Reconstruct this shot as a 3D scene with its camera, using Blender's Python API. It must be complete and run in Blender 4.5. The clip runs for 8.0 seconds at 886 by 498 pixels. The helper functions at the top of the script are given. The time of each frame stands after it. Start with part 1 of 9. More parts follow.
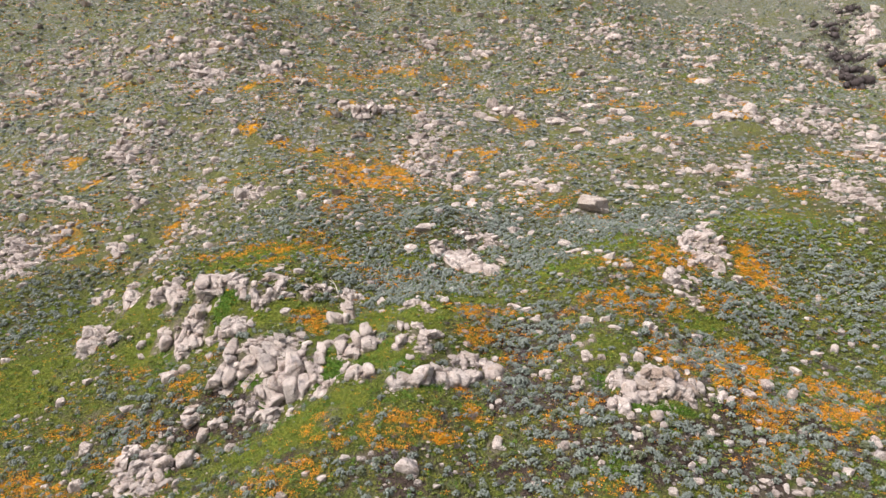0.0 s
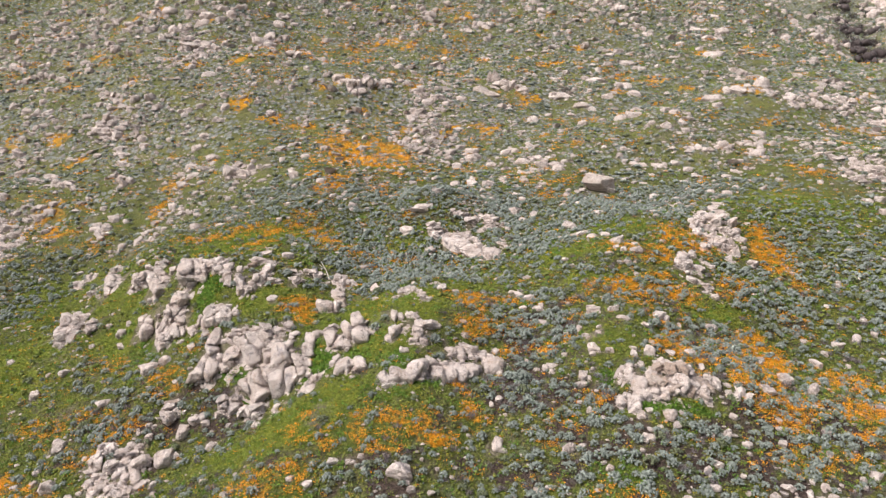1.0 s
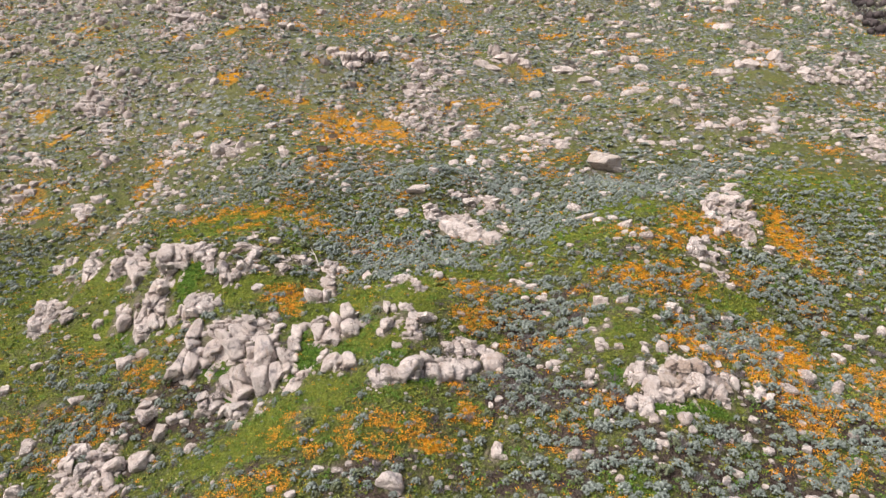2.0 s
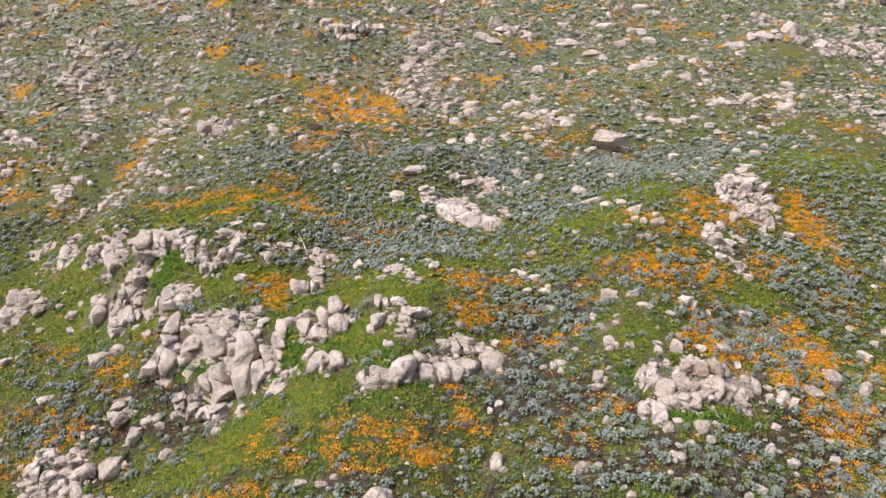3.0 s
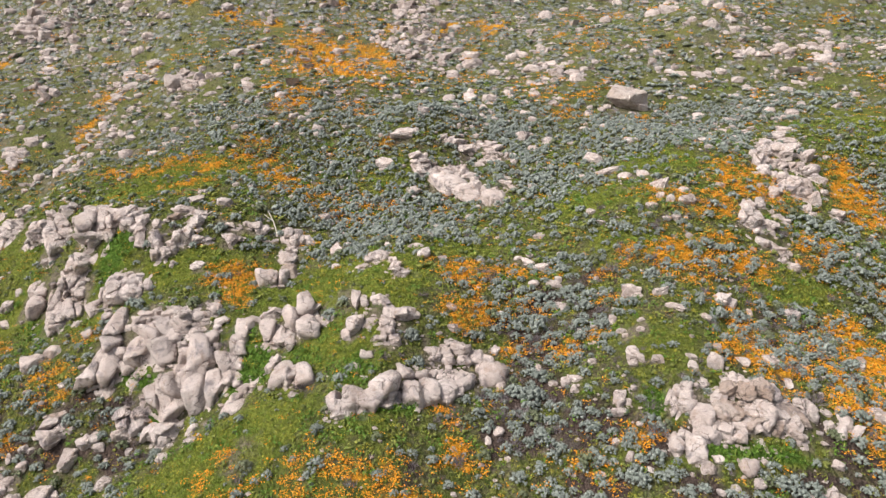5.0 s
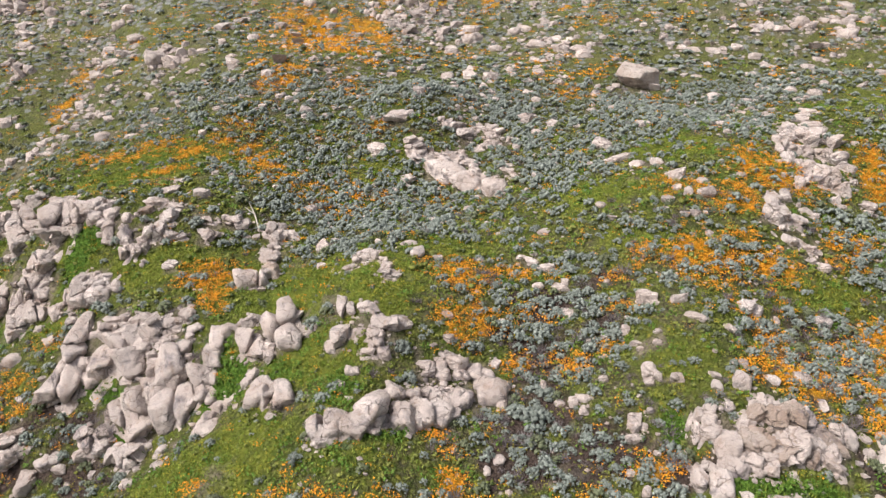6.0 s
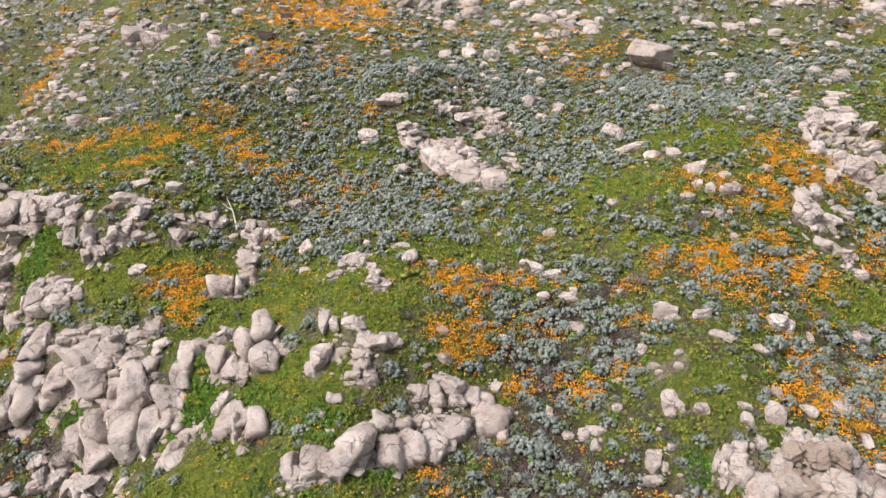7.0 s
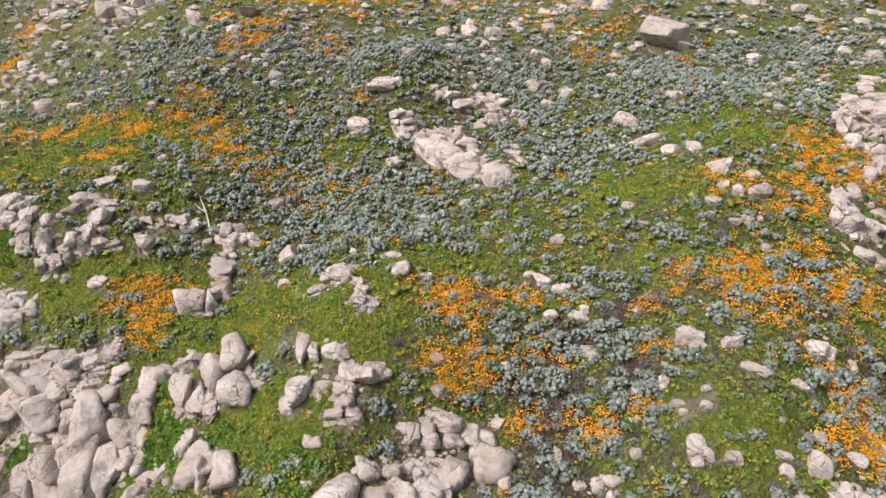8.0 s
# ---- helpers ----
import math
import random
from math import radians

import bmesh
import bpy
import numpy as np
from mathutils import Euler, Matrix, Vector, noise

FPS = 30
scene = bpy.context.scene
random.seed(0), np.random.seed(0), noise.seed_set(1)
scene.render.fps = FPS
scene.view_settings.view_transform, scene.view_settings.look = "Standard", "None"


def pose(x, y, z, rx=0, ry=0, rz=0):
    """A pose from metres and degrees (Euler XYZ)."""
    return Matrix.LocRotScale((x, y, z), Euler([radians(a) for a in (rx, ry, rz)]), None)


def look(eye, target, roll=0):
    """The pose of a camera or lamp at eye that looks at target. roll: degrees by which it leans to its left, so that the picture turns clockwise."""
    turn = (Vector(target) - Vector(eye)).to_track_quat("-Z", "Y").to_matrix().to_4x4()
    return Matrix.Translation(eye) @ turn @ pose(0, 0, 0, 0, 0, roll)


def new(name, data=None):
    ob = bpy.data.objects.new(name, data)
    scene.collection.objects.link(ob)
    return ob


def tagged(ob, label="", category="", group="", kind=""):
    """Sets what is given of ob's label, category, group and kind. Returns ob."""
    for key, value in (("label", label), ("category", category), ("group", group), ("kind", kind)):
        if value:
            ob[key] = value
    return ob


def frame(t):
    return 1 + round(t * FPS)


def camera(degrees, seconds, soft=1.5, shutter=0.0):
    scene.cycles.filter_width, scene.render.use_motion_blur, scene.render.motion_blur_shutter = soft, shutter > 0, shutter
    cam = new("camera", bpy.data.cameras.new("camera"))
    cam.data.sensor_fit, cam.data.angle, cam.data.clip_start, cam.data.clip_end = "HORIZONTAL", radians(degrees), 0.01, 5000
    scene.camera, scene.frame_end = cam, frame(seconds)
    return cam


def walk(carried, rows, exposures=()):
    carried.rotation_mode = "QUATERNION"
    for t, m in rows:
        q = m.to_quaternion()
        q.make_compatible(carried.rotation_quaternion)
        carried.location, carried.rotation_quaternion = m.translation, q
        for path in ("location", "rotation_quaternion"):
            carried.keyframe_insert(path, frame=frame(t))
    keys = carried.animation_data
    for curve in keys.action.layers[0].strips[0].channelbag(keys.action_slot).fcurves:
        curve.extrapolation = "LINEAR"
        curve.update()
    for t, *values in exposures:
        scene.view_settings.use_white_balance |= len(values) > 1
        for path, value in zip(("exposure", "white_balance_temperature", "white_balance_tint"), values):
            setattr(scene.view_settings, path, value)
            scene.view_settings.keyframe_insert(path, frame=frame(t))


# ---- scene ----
cam = camera(67.4, 8.0, soft=1.5)
METRES, EYE, TILT, LEAN, TURN = 40.0, 30.0, -10.0, 0.0, 0.0
ROWS = [
    (0.0, 0.0000, 0.0000, 0.0000, 0.000, 0.000, 0.000),
    (0.5, 0.0051, 0.0602, 0.0097, 0.033, -1.015, -0.005),
    (1.0, 0.0101, 0.1202, 0.0194, 0.064, -2.034, -0.011),
    (1.5, 0.0152, 0.1802, 0.0292, 0.094, -3.059, -0.018),
    (2.0, 0.0202, 0.2401, 0.0390, 0.124, -4.090, -0.025),
    (2.5, 0.0252, 0.3001, 0.0489, 0.153, -5.129, -0.033),
    (3.0, 0.0301, 0.3602, 0.0589, 0.181, -6.177, -0.040),
    (3.5, 0.0349, 0.4205, 0.0690, 0.209, -7.235, -0.047),
    (4.0, 0.0396, 0.4810, 0.0792, 0.238, -8.303, -0.055),
    (4.5, 0.0443, 0.5419, 0.0896, 0.267, -9.384, -0.062),
    (5.0, 0.0488, 0.6031, 0.1002, 0.296, -10.478, -0.068),
    (5.5, 0.0532, 0.6649, 0.1111, 0.326, -11.586, -0.073),
    (6.0, 0.0574, 0.7271, 0.1221, 0.356, -12.710, -0.078),
    (6.5, 0.0615, 0.7900, 0.1334, 0.388, -13.849, -0.081),
    (7.0, 0.0654, 0.8536, 0.1450, 0.421, -15.006, -0.084),
    (7.5, 0.0692, 0.9179, 0.1569, 0.456, -16.182, -0.085),
    (8.0, 0.0727, 0.9830, 0.1691, 0.492, -17.377, -0.084),
]
walk(cam, [(t, pose(0, 0, EYE, TILT, LEAN, TURN) @ pose(METRES * x, METRES * y, METRES * z, 90 + pitch, roll, yaw)) for t, x, y, z, yaw, pitch, roll in ROWS], exposures=[(0.0, 0.64), (8.0, 0.64)])

# ---- light: thin high cloud, a broad soft sun ----
SUN_TURN, SUN_HEIGHT = 243.0, 53.0  # compass turn from +y clockwise, degrees above the horizon
world = bpy.data.worlds.new("sky")
scene.world = world
world.use_nodes = True
wn, wl = world.node_tree.nodes, world.node_tree.links
wn.clear()
sky = wn.new("ShaderNodeTexSky")
sky.sky_type, sky.sun_disc = "NISHITA", False
sky.sun_elevation, sky.sun_rotation = radians(SUN_HEIGHT), radians(SUN_TURN)
sky.air_density, sky.dust_density, sky.ozone_density = 1.0, 6.0, 0.6
grey = wn.new("ShaderNodeHueSaturation")
grey.inputs["Saturation"].default_value = 0.45
back = wn.new("ShaderNodeBackground")
back.inputs["Strength"].default_value = 0.125
out = wn.new("ShaderNodeOutputWorld")
wl.new(sky.outputs[0], grey.inputs["Color"])
wl.new(grey.outputs[0], back.inputs["Color"])
wl.new(back.outputs[0], out.inputs["Surface"])
sun = new("sun", bpy.data.lights.new("sun", "SUN"))
sun.data.energy, sun.data.angle, sun.data.color = 2.35, radians(14), (1.0, 0.955, 0.9)
sa, sh = radians(SUN_TURN), radians(SUN_HEIGHT)
sun.matrix_world = look((60 * math.sin(sa) * math.cos(sh), 60 * math.cos(sa) * math.cos(sh), 60 * math.sin(sh)), (0, 0, 0))


# ---- materials ----
def material(name, rough=0.9, spec=0.2):
    m = bpy.data.materials.new(name)
    m.use_nodes = True
    nt = m.node_tree
    b = nt.nodes["Principled BSDF"]
    b.inputs["Roughness"].default_value = rough
    b.inputs["Specular IOR Level"].default_value = spec
    return m, nt, b


def add(nt, kind, links=(), **values):
    """A node; values set its properties or, by name, its inputs; links: (input, socket)."""
    n = nt.nodes.new(kind)
    for key, v in values.items():
        slot = n.inputs.get(key.replace("_", " "))
        if slot is not None:
            slot.default_value = v
    for key, s in links:
        nt.links.new(s, n.inputs[key])
    return n


def noise_tex(nt, scale, detail=4.0, rough=0.6, where=None, distort=0.0):
    n = add(nt, "ShaderNodeTexNoise", Scale=scale, Detail=detail, Roughness=rough, Distortion=distort)
    if where is not None:
        nt.links.new(where, n.inputs["Vector"])
    return n.outputs["Fac"]


def ramp(nt, fac, stops):
    n = nt.nodes.new("ShaderNodeValToRGB")
    el = n.color_ramp.elements
    while len(el) < len(stops):
        el.new(0.5)
    for e, (p, c) in zip(el, stops):
        e.position, e.color = p, (*c, 1) if len(c) == 3 else c
    nt.links.new(fac, n.inputs[0])
    return n.outputs["Color"]


def mix(nt, fac, a, b, blend="MIX"):
    n = nt.nodes.new("ShaderNodeMix")
    n.data_type, n.blend_type = "RGBA", blend
    for s, v in ((n.inputs[0], fac), (n.inputs[6], a), (n.inputs[7], b)):
        if isinstance(v, bpy.types.NodeSocket):
            nt.links.new(v, s)
        else:
            s.default_value = v if isinstance(v, float) else (*v, 1)
    return n.outputs[2]


def fac(nt, colour, lo, hi):
    n = nt.nodes.new("ShaderNodeMapRange")
    n.inputs[1].default_value, n.inputs[2].default_value = lo, hi
    nt.links.new(colour, n.inputs[0])
    return n.outputs[0]


def bump(nt, b, height, strength, dist):
    n = add(nt, "ShaderNodeBump", [("Height", height)], Strength=strength, Distance=dist)
    nt.links.new(n.outputs[0], b.inputs["Normal"])


def place(nt):
    return nt.nodes.new("ShaderNodeNewGeometry").outputs["Position"]


def granite(name, pale, warm, grey_c, dirt):
    m, nt, b = material(name, 0.9, 0.2)
    p = place(nt)
    info = nt.nodes.new("ShaderNodeObjectInfo").outputs["Random"]
    isle = nt.nodes.new("ShaderNodeNewGeometry").outputs["Random Per Island"]
    big = noise_tex(nt, 0.55, 3.0, 0.55, p)
    fine = noise_tex(nt, 8.0, 7.0, 0.75, p)
    col = mix(nt, fac(nt, big, 0.38, 0.64), pale, warm)
    col = mix(nt, fac(nt, noise_tex(nt, 1.1, 7.0, 0.7, p, 0.8), 0.56, 0.74), col, grey_c)
    streak = add(nt, "ShaderNodeMapping", [("Vector", p)], Scale=(1.1, 1.1, 3.2))
    col = mix(nt, fac(nt, noise_tex(nt, 1.0, 6.0, 0.72, streak.outputs[0], 0.5), 0.56, 0.74), col, mix(nt, 0.35, dirt, col))
    col = mix(nt, fac(nt, fine, 0.28, 0.52), mix(nt, 0.28, col, dirt), col)
    # joints: thin dark lines where slow noises cross their middle, flat-lying and upright, broken up
    def joint(scale, width, lo, hi, seed):
        m = add(nt, "ShaderNodeMapping", [("Vector", p)], Scale=scale, Location=(seed, seed, seed))
        n = add(nt, "ShaderNodeMath", [(0, noise_tex(nt, 1.0, 0.6, 0.5, m.outputs[0]))])
        n.operation, n.inputs[1].default_value = "SUBTRACT", 0.5
        d = add(nt, "ShaderNodeMath", [(0, n.outputs[0])])
        d.operation = "ABSOLUTE"
        k = add(nt, "ShaderNodeMath", [(0, fac(nt, d.outputs[0], width, width * 0.25)), (1, fac(nt, noise_tex(nt, 0.7, 3.0, 0.6, m.outputs[0]), lo, hi))])
        k.operation = "MULTIPLY"
        return k.outputs[0]

    beds = joint((0.35, 0.35, 1.7), 0.012, 0.52, 0.64, 3.0)
    ups = joint((0.55, 0.45, 0.16), 0.006, 0.55, 0.66, 11.0)
    broken = add(nt, "ShaderNodeMath", [(0, beds), (1, ups)])
    broken.operation = "MAXIMUM"
    col = mix(nt, fac(nt, broken.outputs[0], 0.0, 2.6), col, (0.12, 0.085, 0.07))
    # hairline cracks that part the faces into plates
    warp = add(nt, "ShaderNodeTexNoise", [("Vector", p)], Scale=1.3, Detail=3.0)
    warp_s = add(nt, "ShaderNodeVectorMath", [(0, warp.outputs["Color"])])
    warp_s.operation = "SCALE"
    warp_s.inputs["Scale"].default_value = 0.7
    warp_p = add(nt, "ShaderNodeVectorMath", [(0, p), (1, warp_s.outputs[0])])
    squeeze = add(nt, "ShaderNodeMapping", [("Vector", warp_p.outputs[0])], Scale=(0.8, 0.8, 1.5))
    plates = nt.nodes.new("ShaderNodeTexVoronoi")
    plates.feature = "DISTANCE_TO_EDGE"
    plates.inputs["Scale"].default_value = 1.0
    nt.links.new(squeeze.outputs[0], plates.inputs["Vector"])
    hair = add(nt, "ShaderNodeMath", [(0, fac(nt, plates.outputs["Distance"], 0.03, 0.006)), (1, fac(nt, noise_tex(nt, 0.9, 3.0, 0.6, p), 0.47, 0.60))])
    hair.operation = "MULTIPLY"
    col = mix(nt, hair.outputs[0], col, mix(nt, 0.7, col, (0.10, 0.072, 0.06)))
    # warm rusty wash down the faces
    wash = add(nt, "ShaderNodeMapping", [("Vector", p)], Scale=(1.6, 1.6, 0.5))
    col = mix(nt, fac(nt, noise_tex(nt, 1.0, 5.0, 0.65, wash.outputs[0], 0.3), 0.54, 0.68), col, mix(nt, 0.45, col, (0.33, 0.22, 0.16)))
    # rough grey lichen and wash
    col = mix(nt, fac(nt, noise_tex(nt, 2.6, 8.0, 0.8, p, 0.3), 0.57, 0.68), col, mix(nt, 0.55, col, (0.19, 0.17, 0.175)))
    # dark violet-grey blotches of old lichen
    col = mix(nt, fac(nt, noise_tex(nt, 0.62, 4.0, 0.6, p, 0.4), 0.58, 0.70), col, mix(nt, 0.75, col, (0.13, 0.115, 0.13)))
    tone = add(nt, "ShaderNodeHueSaturation", [("Color", col)])
    both = add(nt, "ShaderNodeMath")
    nt.links.new(info, both.inputs[0])
    nt.links.new(isle, both.inputs[1])
    val = nt.nodes.new("ShaderNodeMapRange")
    val.inputs[1].default_value, val.inputs[2].default_value, val.inputs[3].default_value, val.inputs[4].default_value = 0.0, 2.0, 0.80, 1.20
    nt.links.new(both.outputs[0], val.inputs[0])
    nt.links.new(val.outputs[0], tone.inputs["Value"])
    nt.links.new(tone.outputs[0], b.inputs["Base Color"])
    rough = noise_tex(nt, 2.0, 6.0, 0.7, p)
    h = add(nt, "ShaderNodeMath", [(0, fine), (1, rough)])
    cut = add(nt, "ShaderNodeMath", [(0, broken.outputs[0]), (1, hair.outputs[0])])
    cut.operation = "ADD"
    deep = add(nt, "ShaderNodeMath", [(0, h.outputs[0]), (1, cut.outputs[0])])
    deep.operation = "SUBTRACT"
    deep.use_clamp = False
    bump(nt, b, deep.outputs[0], 0.8, 0.26)
    return m


def foliage(name, dark, light, tip, rough=0.75, clump=0.3):
    m, nt, b = material(name, rough, 0.25)
    isle = nt.nodes.new("ShaderNodeNewGeometry").outputs["Random Per Island"]
    info = nt.nodes.new("ShaderNodeObjectInfo").outputs["Random"]
    p = place(nt)
    col = mix(nt, fac(nt, isle, 0.0, 1.0), dark, light)
    col = mix(nt, fac(nt, noise_tex(nt, 0.45, 3.0, 0.6, p), 0.40, 0.66), col, tip)
    col = mix(nt, fac(nt, noise_tex(nt, 2.2, 4.0, 0.65, p), 0.46, 0.64), col, mix(nt, clump, col, dark))
    tone = add(nt, "ShaderNodeHueSaturation", [("Color", col)])
    val = nt.nodes.new("ShaderNodeMapRange")
    val.inputs[3].default_value, val.inputs[4].default_value = 0.82, 1.18
    nt.links.new(info, val.inputs[0])
    nt.links.new(val.outputs[0], tone.inputs["Value"])
    nt.links.new(tone.outputs[0], b.inputs["Base Color"])
    b.inputs["Subsurface Weight"].default_value = 0.0
    return m


ROCK = granite("pale_granite", (0.575, 0.498, 0.468), (0.455, 0.375, 0.34), (0.30, 0.27, 0.268), (0.16, 0.12, 0.108))
ROCK_WARM = granite("tan_granite", (0.46, 0.395, 0.36), (0.40, 0.325, 0.28), (0.25, 0.21, 0.195), (0.11, 0.08, 0.068))
ROCK_RUST = granite("rusty_granite", (0.44, 0.365, 0.325), (0.31, 0.23, 0.185), (0.19, 0.16, 0.15), (0.10, 0.068, 0.054))
SHRUB = foliage("grey_green_leaves", (0.10, 0.116, 0.102), (0.248, 0.272, 0.246), (0.172, 0.192, 0.17))
SHRUB_OLIVE = foliage("olive_leaves", (0.075, 0.092, 0.052), (0.18, 0.20, 0.11), (0.13, 0.14, 0.085))
TWIGS = foliage("dry_twigs", (0.09, 0.072, 0.074), (0.26, 0.225, 0.235), (0.16, 0.13, 0.13))
BARE = foliage("bare_branches", (0.035, 0.026, 0.026), (0.10, 0.08, 0.08), (0.065, 0.05, 0.05))
GRASS = foliage("fresh_grass", (0.10, 0.155, 0.02), (0.265, 0.315, 0.055), (0.195, 0.23, 0.036))
HERBS = foliage("bright_herbs", (0.06, 0.125, 0.016), (0.115, 0.195, 0.03), (0.085, 0.155, 0.022))
LOW_GREEN = foliage("mixed_low_plants", (0.05, 0.068, 0.02), (0.255, 0.27, 0.055), (0.155, 0.168, 0.042), clump=0.6)
YELLOW = foliage("yellow_herbs", (0.22, 0.20, 0.02), (0.36, 0.32, 0.03), (0.28, 0.25, 0.025))
POPPY = foliage("orange_petals", (0.62, 0.21, 0.010), (0.84, 0.40, 0.025), (0.78, 0.32, 0.015), 0.6)


def soil():
    m, nt, b = material("hillside_ground", 0.95, 0.1)
    p = place(nt)
    cover = add(nt, "ShaderNodeAttribute")
    cover.attribute_name = "cover"
    split = add(nt, "ShaderNodeSeparateColor", [("Color", cover.outputs["Color"])])
    fine = noise_tex(nt, 7.0, 8.0, 0.78, p)
    green = mix(nt, fac(nt, noise_tex(nt, 0.8, 6.0, 0.7, p), 0.36, 0.64), (0.07, 0.105, 0.014), (0.20, 0.21, 0.032))
    green = mix(nt, fac(nt, fine, 0.36, 0.60), mix(nt, 0.4, green, (0.04, 0.06, 0.014)), green)
    bare = mix(nt, fac(nt, noise_tex(nt, 2.5, 6.0, 0.7, p), 0.35, 0.68), (0.085, 0.072, 0.05), (0.24, 0.205, 0.15))
    litter = mix(nt, fac(nt, noise_tex(nt, 3.0, 8.0, 0.75, p), 0.38, 0.62), (0.05, 0.044, 0.03), (0.20, 0.175, 0.095))
    green = mix(nt, fac(nt, noise_tex(nt, 0.55, 7.0, 0.72, p, 0.6), 0.50, 0.64), green, (0.048, 0.085, 0.012))
    # low plants, each with its own green
    mat_p = nt.nodes.new("ShaderNodeTexVoronoi")
    mat_p.inputs["Scale"].default_value = 3.4
    wob = add(nt, "ShaderNodeTexNoise", [("Vector", p)], Scale=5.0, Detail=3.0)
    wob_s = add(nt, "ShaderNodeVectorMath", [(0, wob.outputs["Color"])])
    wob_s.operation = "SCALE"
    wob_s.inputs["Scale"].default_value = 0.35
    wob_p = add(nt, "ShaderNodeVectorMath", [(0, p), (1, wob_s.outputs[0])])
    nt.links.new(wob_p.outputs[0], mat_p.inputs["Vector"])
    pick = add(nt, "ShaderNodeSeparateColor", [("Color", mat_p.outputs["Color"])])
    plant = ramp(nt, pick.outputs[0], [(0.0, (0.05, 0.085, 0.014)), (0.28, (0.12, 0.165, 0.03)), (0.5, (0.24, 0.245, 0.055)), (0.68, (0.075, 0.07, 0.04)), (0.85, (0.16, 0.18, 0.07)), (1.0, (0.30, 0.25, 0.04))])
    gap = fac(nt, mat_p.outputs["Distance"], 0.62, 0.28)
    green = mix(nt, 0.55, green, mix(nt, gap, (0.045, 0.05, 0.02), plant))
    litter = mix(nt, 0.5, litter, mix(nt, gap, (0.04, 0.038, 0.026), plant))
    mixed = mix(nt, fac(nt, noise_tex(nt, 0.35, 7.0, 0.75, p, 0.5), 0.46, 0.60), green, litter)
    rub = add(nt, "ShaderNodeMath", [(0, split.outputs[0]), (1, noise_tex(nt, 1.4, 5.0, 0.7, p))])
    bank_green = mix(nt, 0.25, green, mix(nt, fac(nt, noise_tex(nt, 1.6, 6.0, 0.7, p), 0.38, 0.62), (0.12, 0.165, 0.014), (0.27, 0.295, 0.03)))
    col = mix(nt, fac(nt, rub.outputs[0], 0.75, 1.15), mixed, bank_green)
    rub = add(nt, "ShaderNodeMath", [(0, split.outputs[1]), (1, noise_tex(nt, 1.1, 5.0, 0.7, p))])
    col = mix(nt, fac(nt, rub.outputs[0], 0.80, 1.15), col, bare)
    rub = add(nt, "ShaderNodeMath", [(0, split.outputs[2]), (1, noise_tex(nt, 3.5, 5.0, 0.75, p))])
    col = mix(nt, fac(nt, rub.outputs[0], 1.0, 1.42), col, mix(nt, fac(nt, fine, 0.35, 0.6), (0.28, 0.16, 0.02), (0.64, 0.28, 0.018)))
    herb = add(nt, "ShaderNodeMath", [(0, cover.outputs["Alpha"]), (1, noise_tex(nt, 1.8, 5.0, 0.7, p))])
    leafy_green = mix(nt, fac(nt, fine, 0.36, 0.60), (0.03, 0.06, 0.01), (0.085, 0.155, 0.02))
    col = mix(nt, fac(nt, herb.outputs[0], 0.85, 1.2), col, leafy_green)
    # matted low scrub of the upper slopes and dead litter under the thickets
    wild = add(nt, "ShaderNodeAttribute")
    wild.attribute_name = "scrub"
    wild_s = add(nt, "ShaderNodeSeparateColor", [("Color", wild.outputs["Color"])])
    dry = add(nt, "ShaderNodeMath", [(0, wild_s.outputs[1]), (1, noise_tex(nt, 1.2, 6.0, 0.72, p))])
    dead = mix(nt, fac(nt, fine, 0.36, 0.62), (0.028, 0.02, 0.017), (0.105, 0.076, 0.064))
    col = mix(nt, fac(nt, dry.outputs[0], 0.95, 1.25), col, dead)
    # the dry olive, tan and yellow herbs of the upper slopes, in bands along the hill
    band = add(nt, "ShaderNodeMapping", [("Vector", p)], Scale=(0.10, 0.16, 0.22))
    high_c = ramp(nt, noise_tex(nt, 1.0, 8.0, 0.74, band.outputs[0], 0.6), [(0.32, (0.075, 0.085, 0.048)), (0.44, (0.14, 0.14, 0.085)), (0.52, (0.20, 0.185, 0.07)), (0.60, (0.15, 0.14, 0.10)), (0.70, (0.10, 0.105, 0.075))])
    high_c = mix(nt, fac(nt, fine, 0.34, 0.60), mix(nt, 0.45, high_c, (0.05, 0.055, 0.03)), high_c)
    col = mix(nt, fac(nt, wild_s.outputs[2], 0.0, 1.35), col, high_c)
    rub = add(nt, "ShaderNodeMath", [(0, split.outputs[2]), (1, noise_tex(nt, 1.2, 6.0, 0.75, p))])
    col = mix(nt, fac(nt, rub.outputs[0], 0.98, 1.36), col, mix(nt, fac(nt, fine, 0.35, 0.6), (0.30, 0.17, 0.02), (0.62, 0.28, 0.02)))
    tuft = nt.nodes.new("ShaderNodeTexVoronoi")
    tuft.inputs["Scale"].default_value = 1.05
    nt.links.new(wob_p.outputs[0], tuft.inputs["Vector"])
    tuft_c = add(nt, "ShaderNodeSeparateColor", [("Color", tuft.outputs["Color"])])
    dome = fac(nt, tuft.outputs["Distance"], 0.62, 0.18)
    # scrub greys kept extra pale, so the colour carries the distance haze
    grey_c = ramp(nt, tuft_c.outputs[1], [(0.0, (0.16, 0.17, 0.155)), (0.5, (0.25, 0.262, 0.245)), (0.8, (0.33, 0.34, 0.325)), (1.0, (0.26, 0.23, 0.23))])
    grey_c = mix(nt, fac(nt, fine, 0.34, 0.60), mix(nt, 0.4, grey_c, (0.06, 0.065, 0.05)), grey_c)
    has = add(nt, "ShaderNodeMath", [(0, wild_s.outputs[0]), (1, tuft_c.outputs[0])])
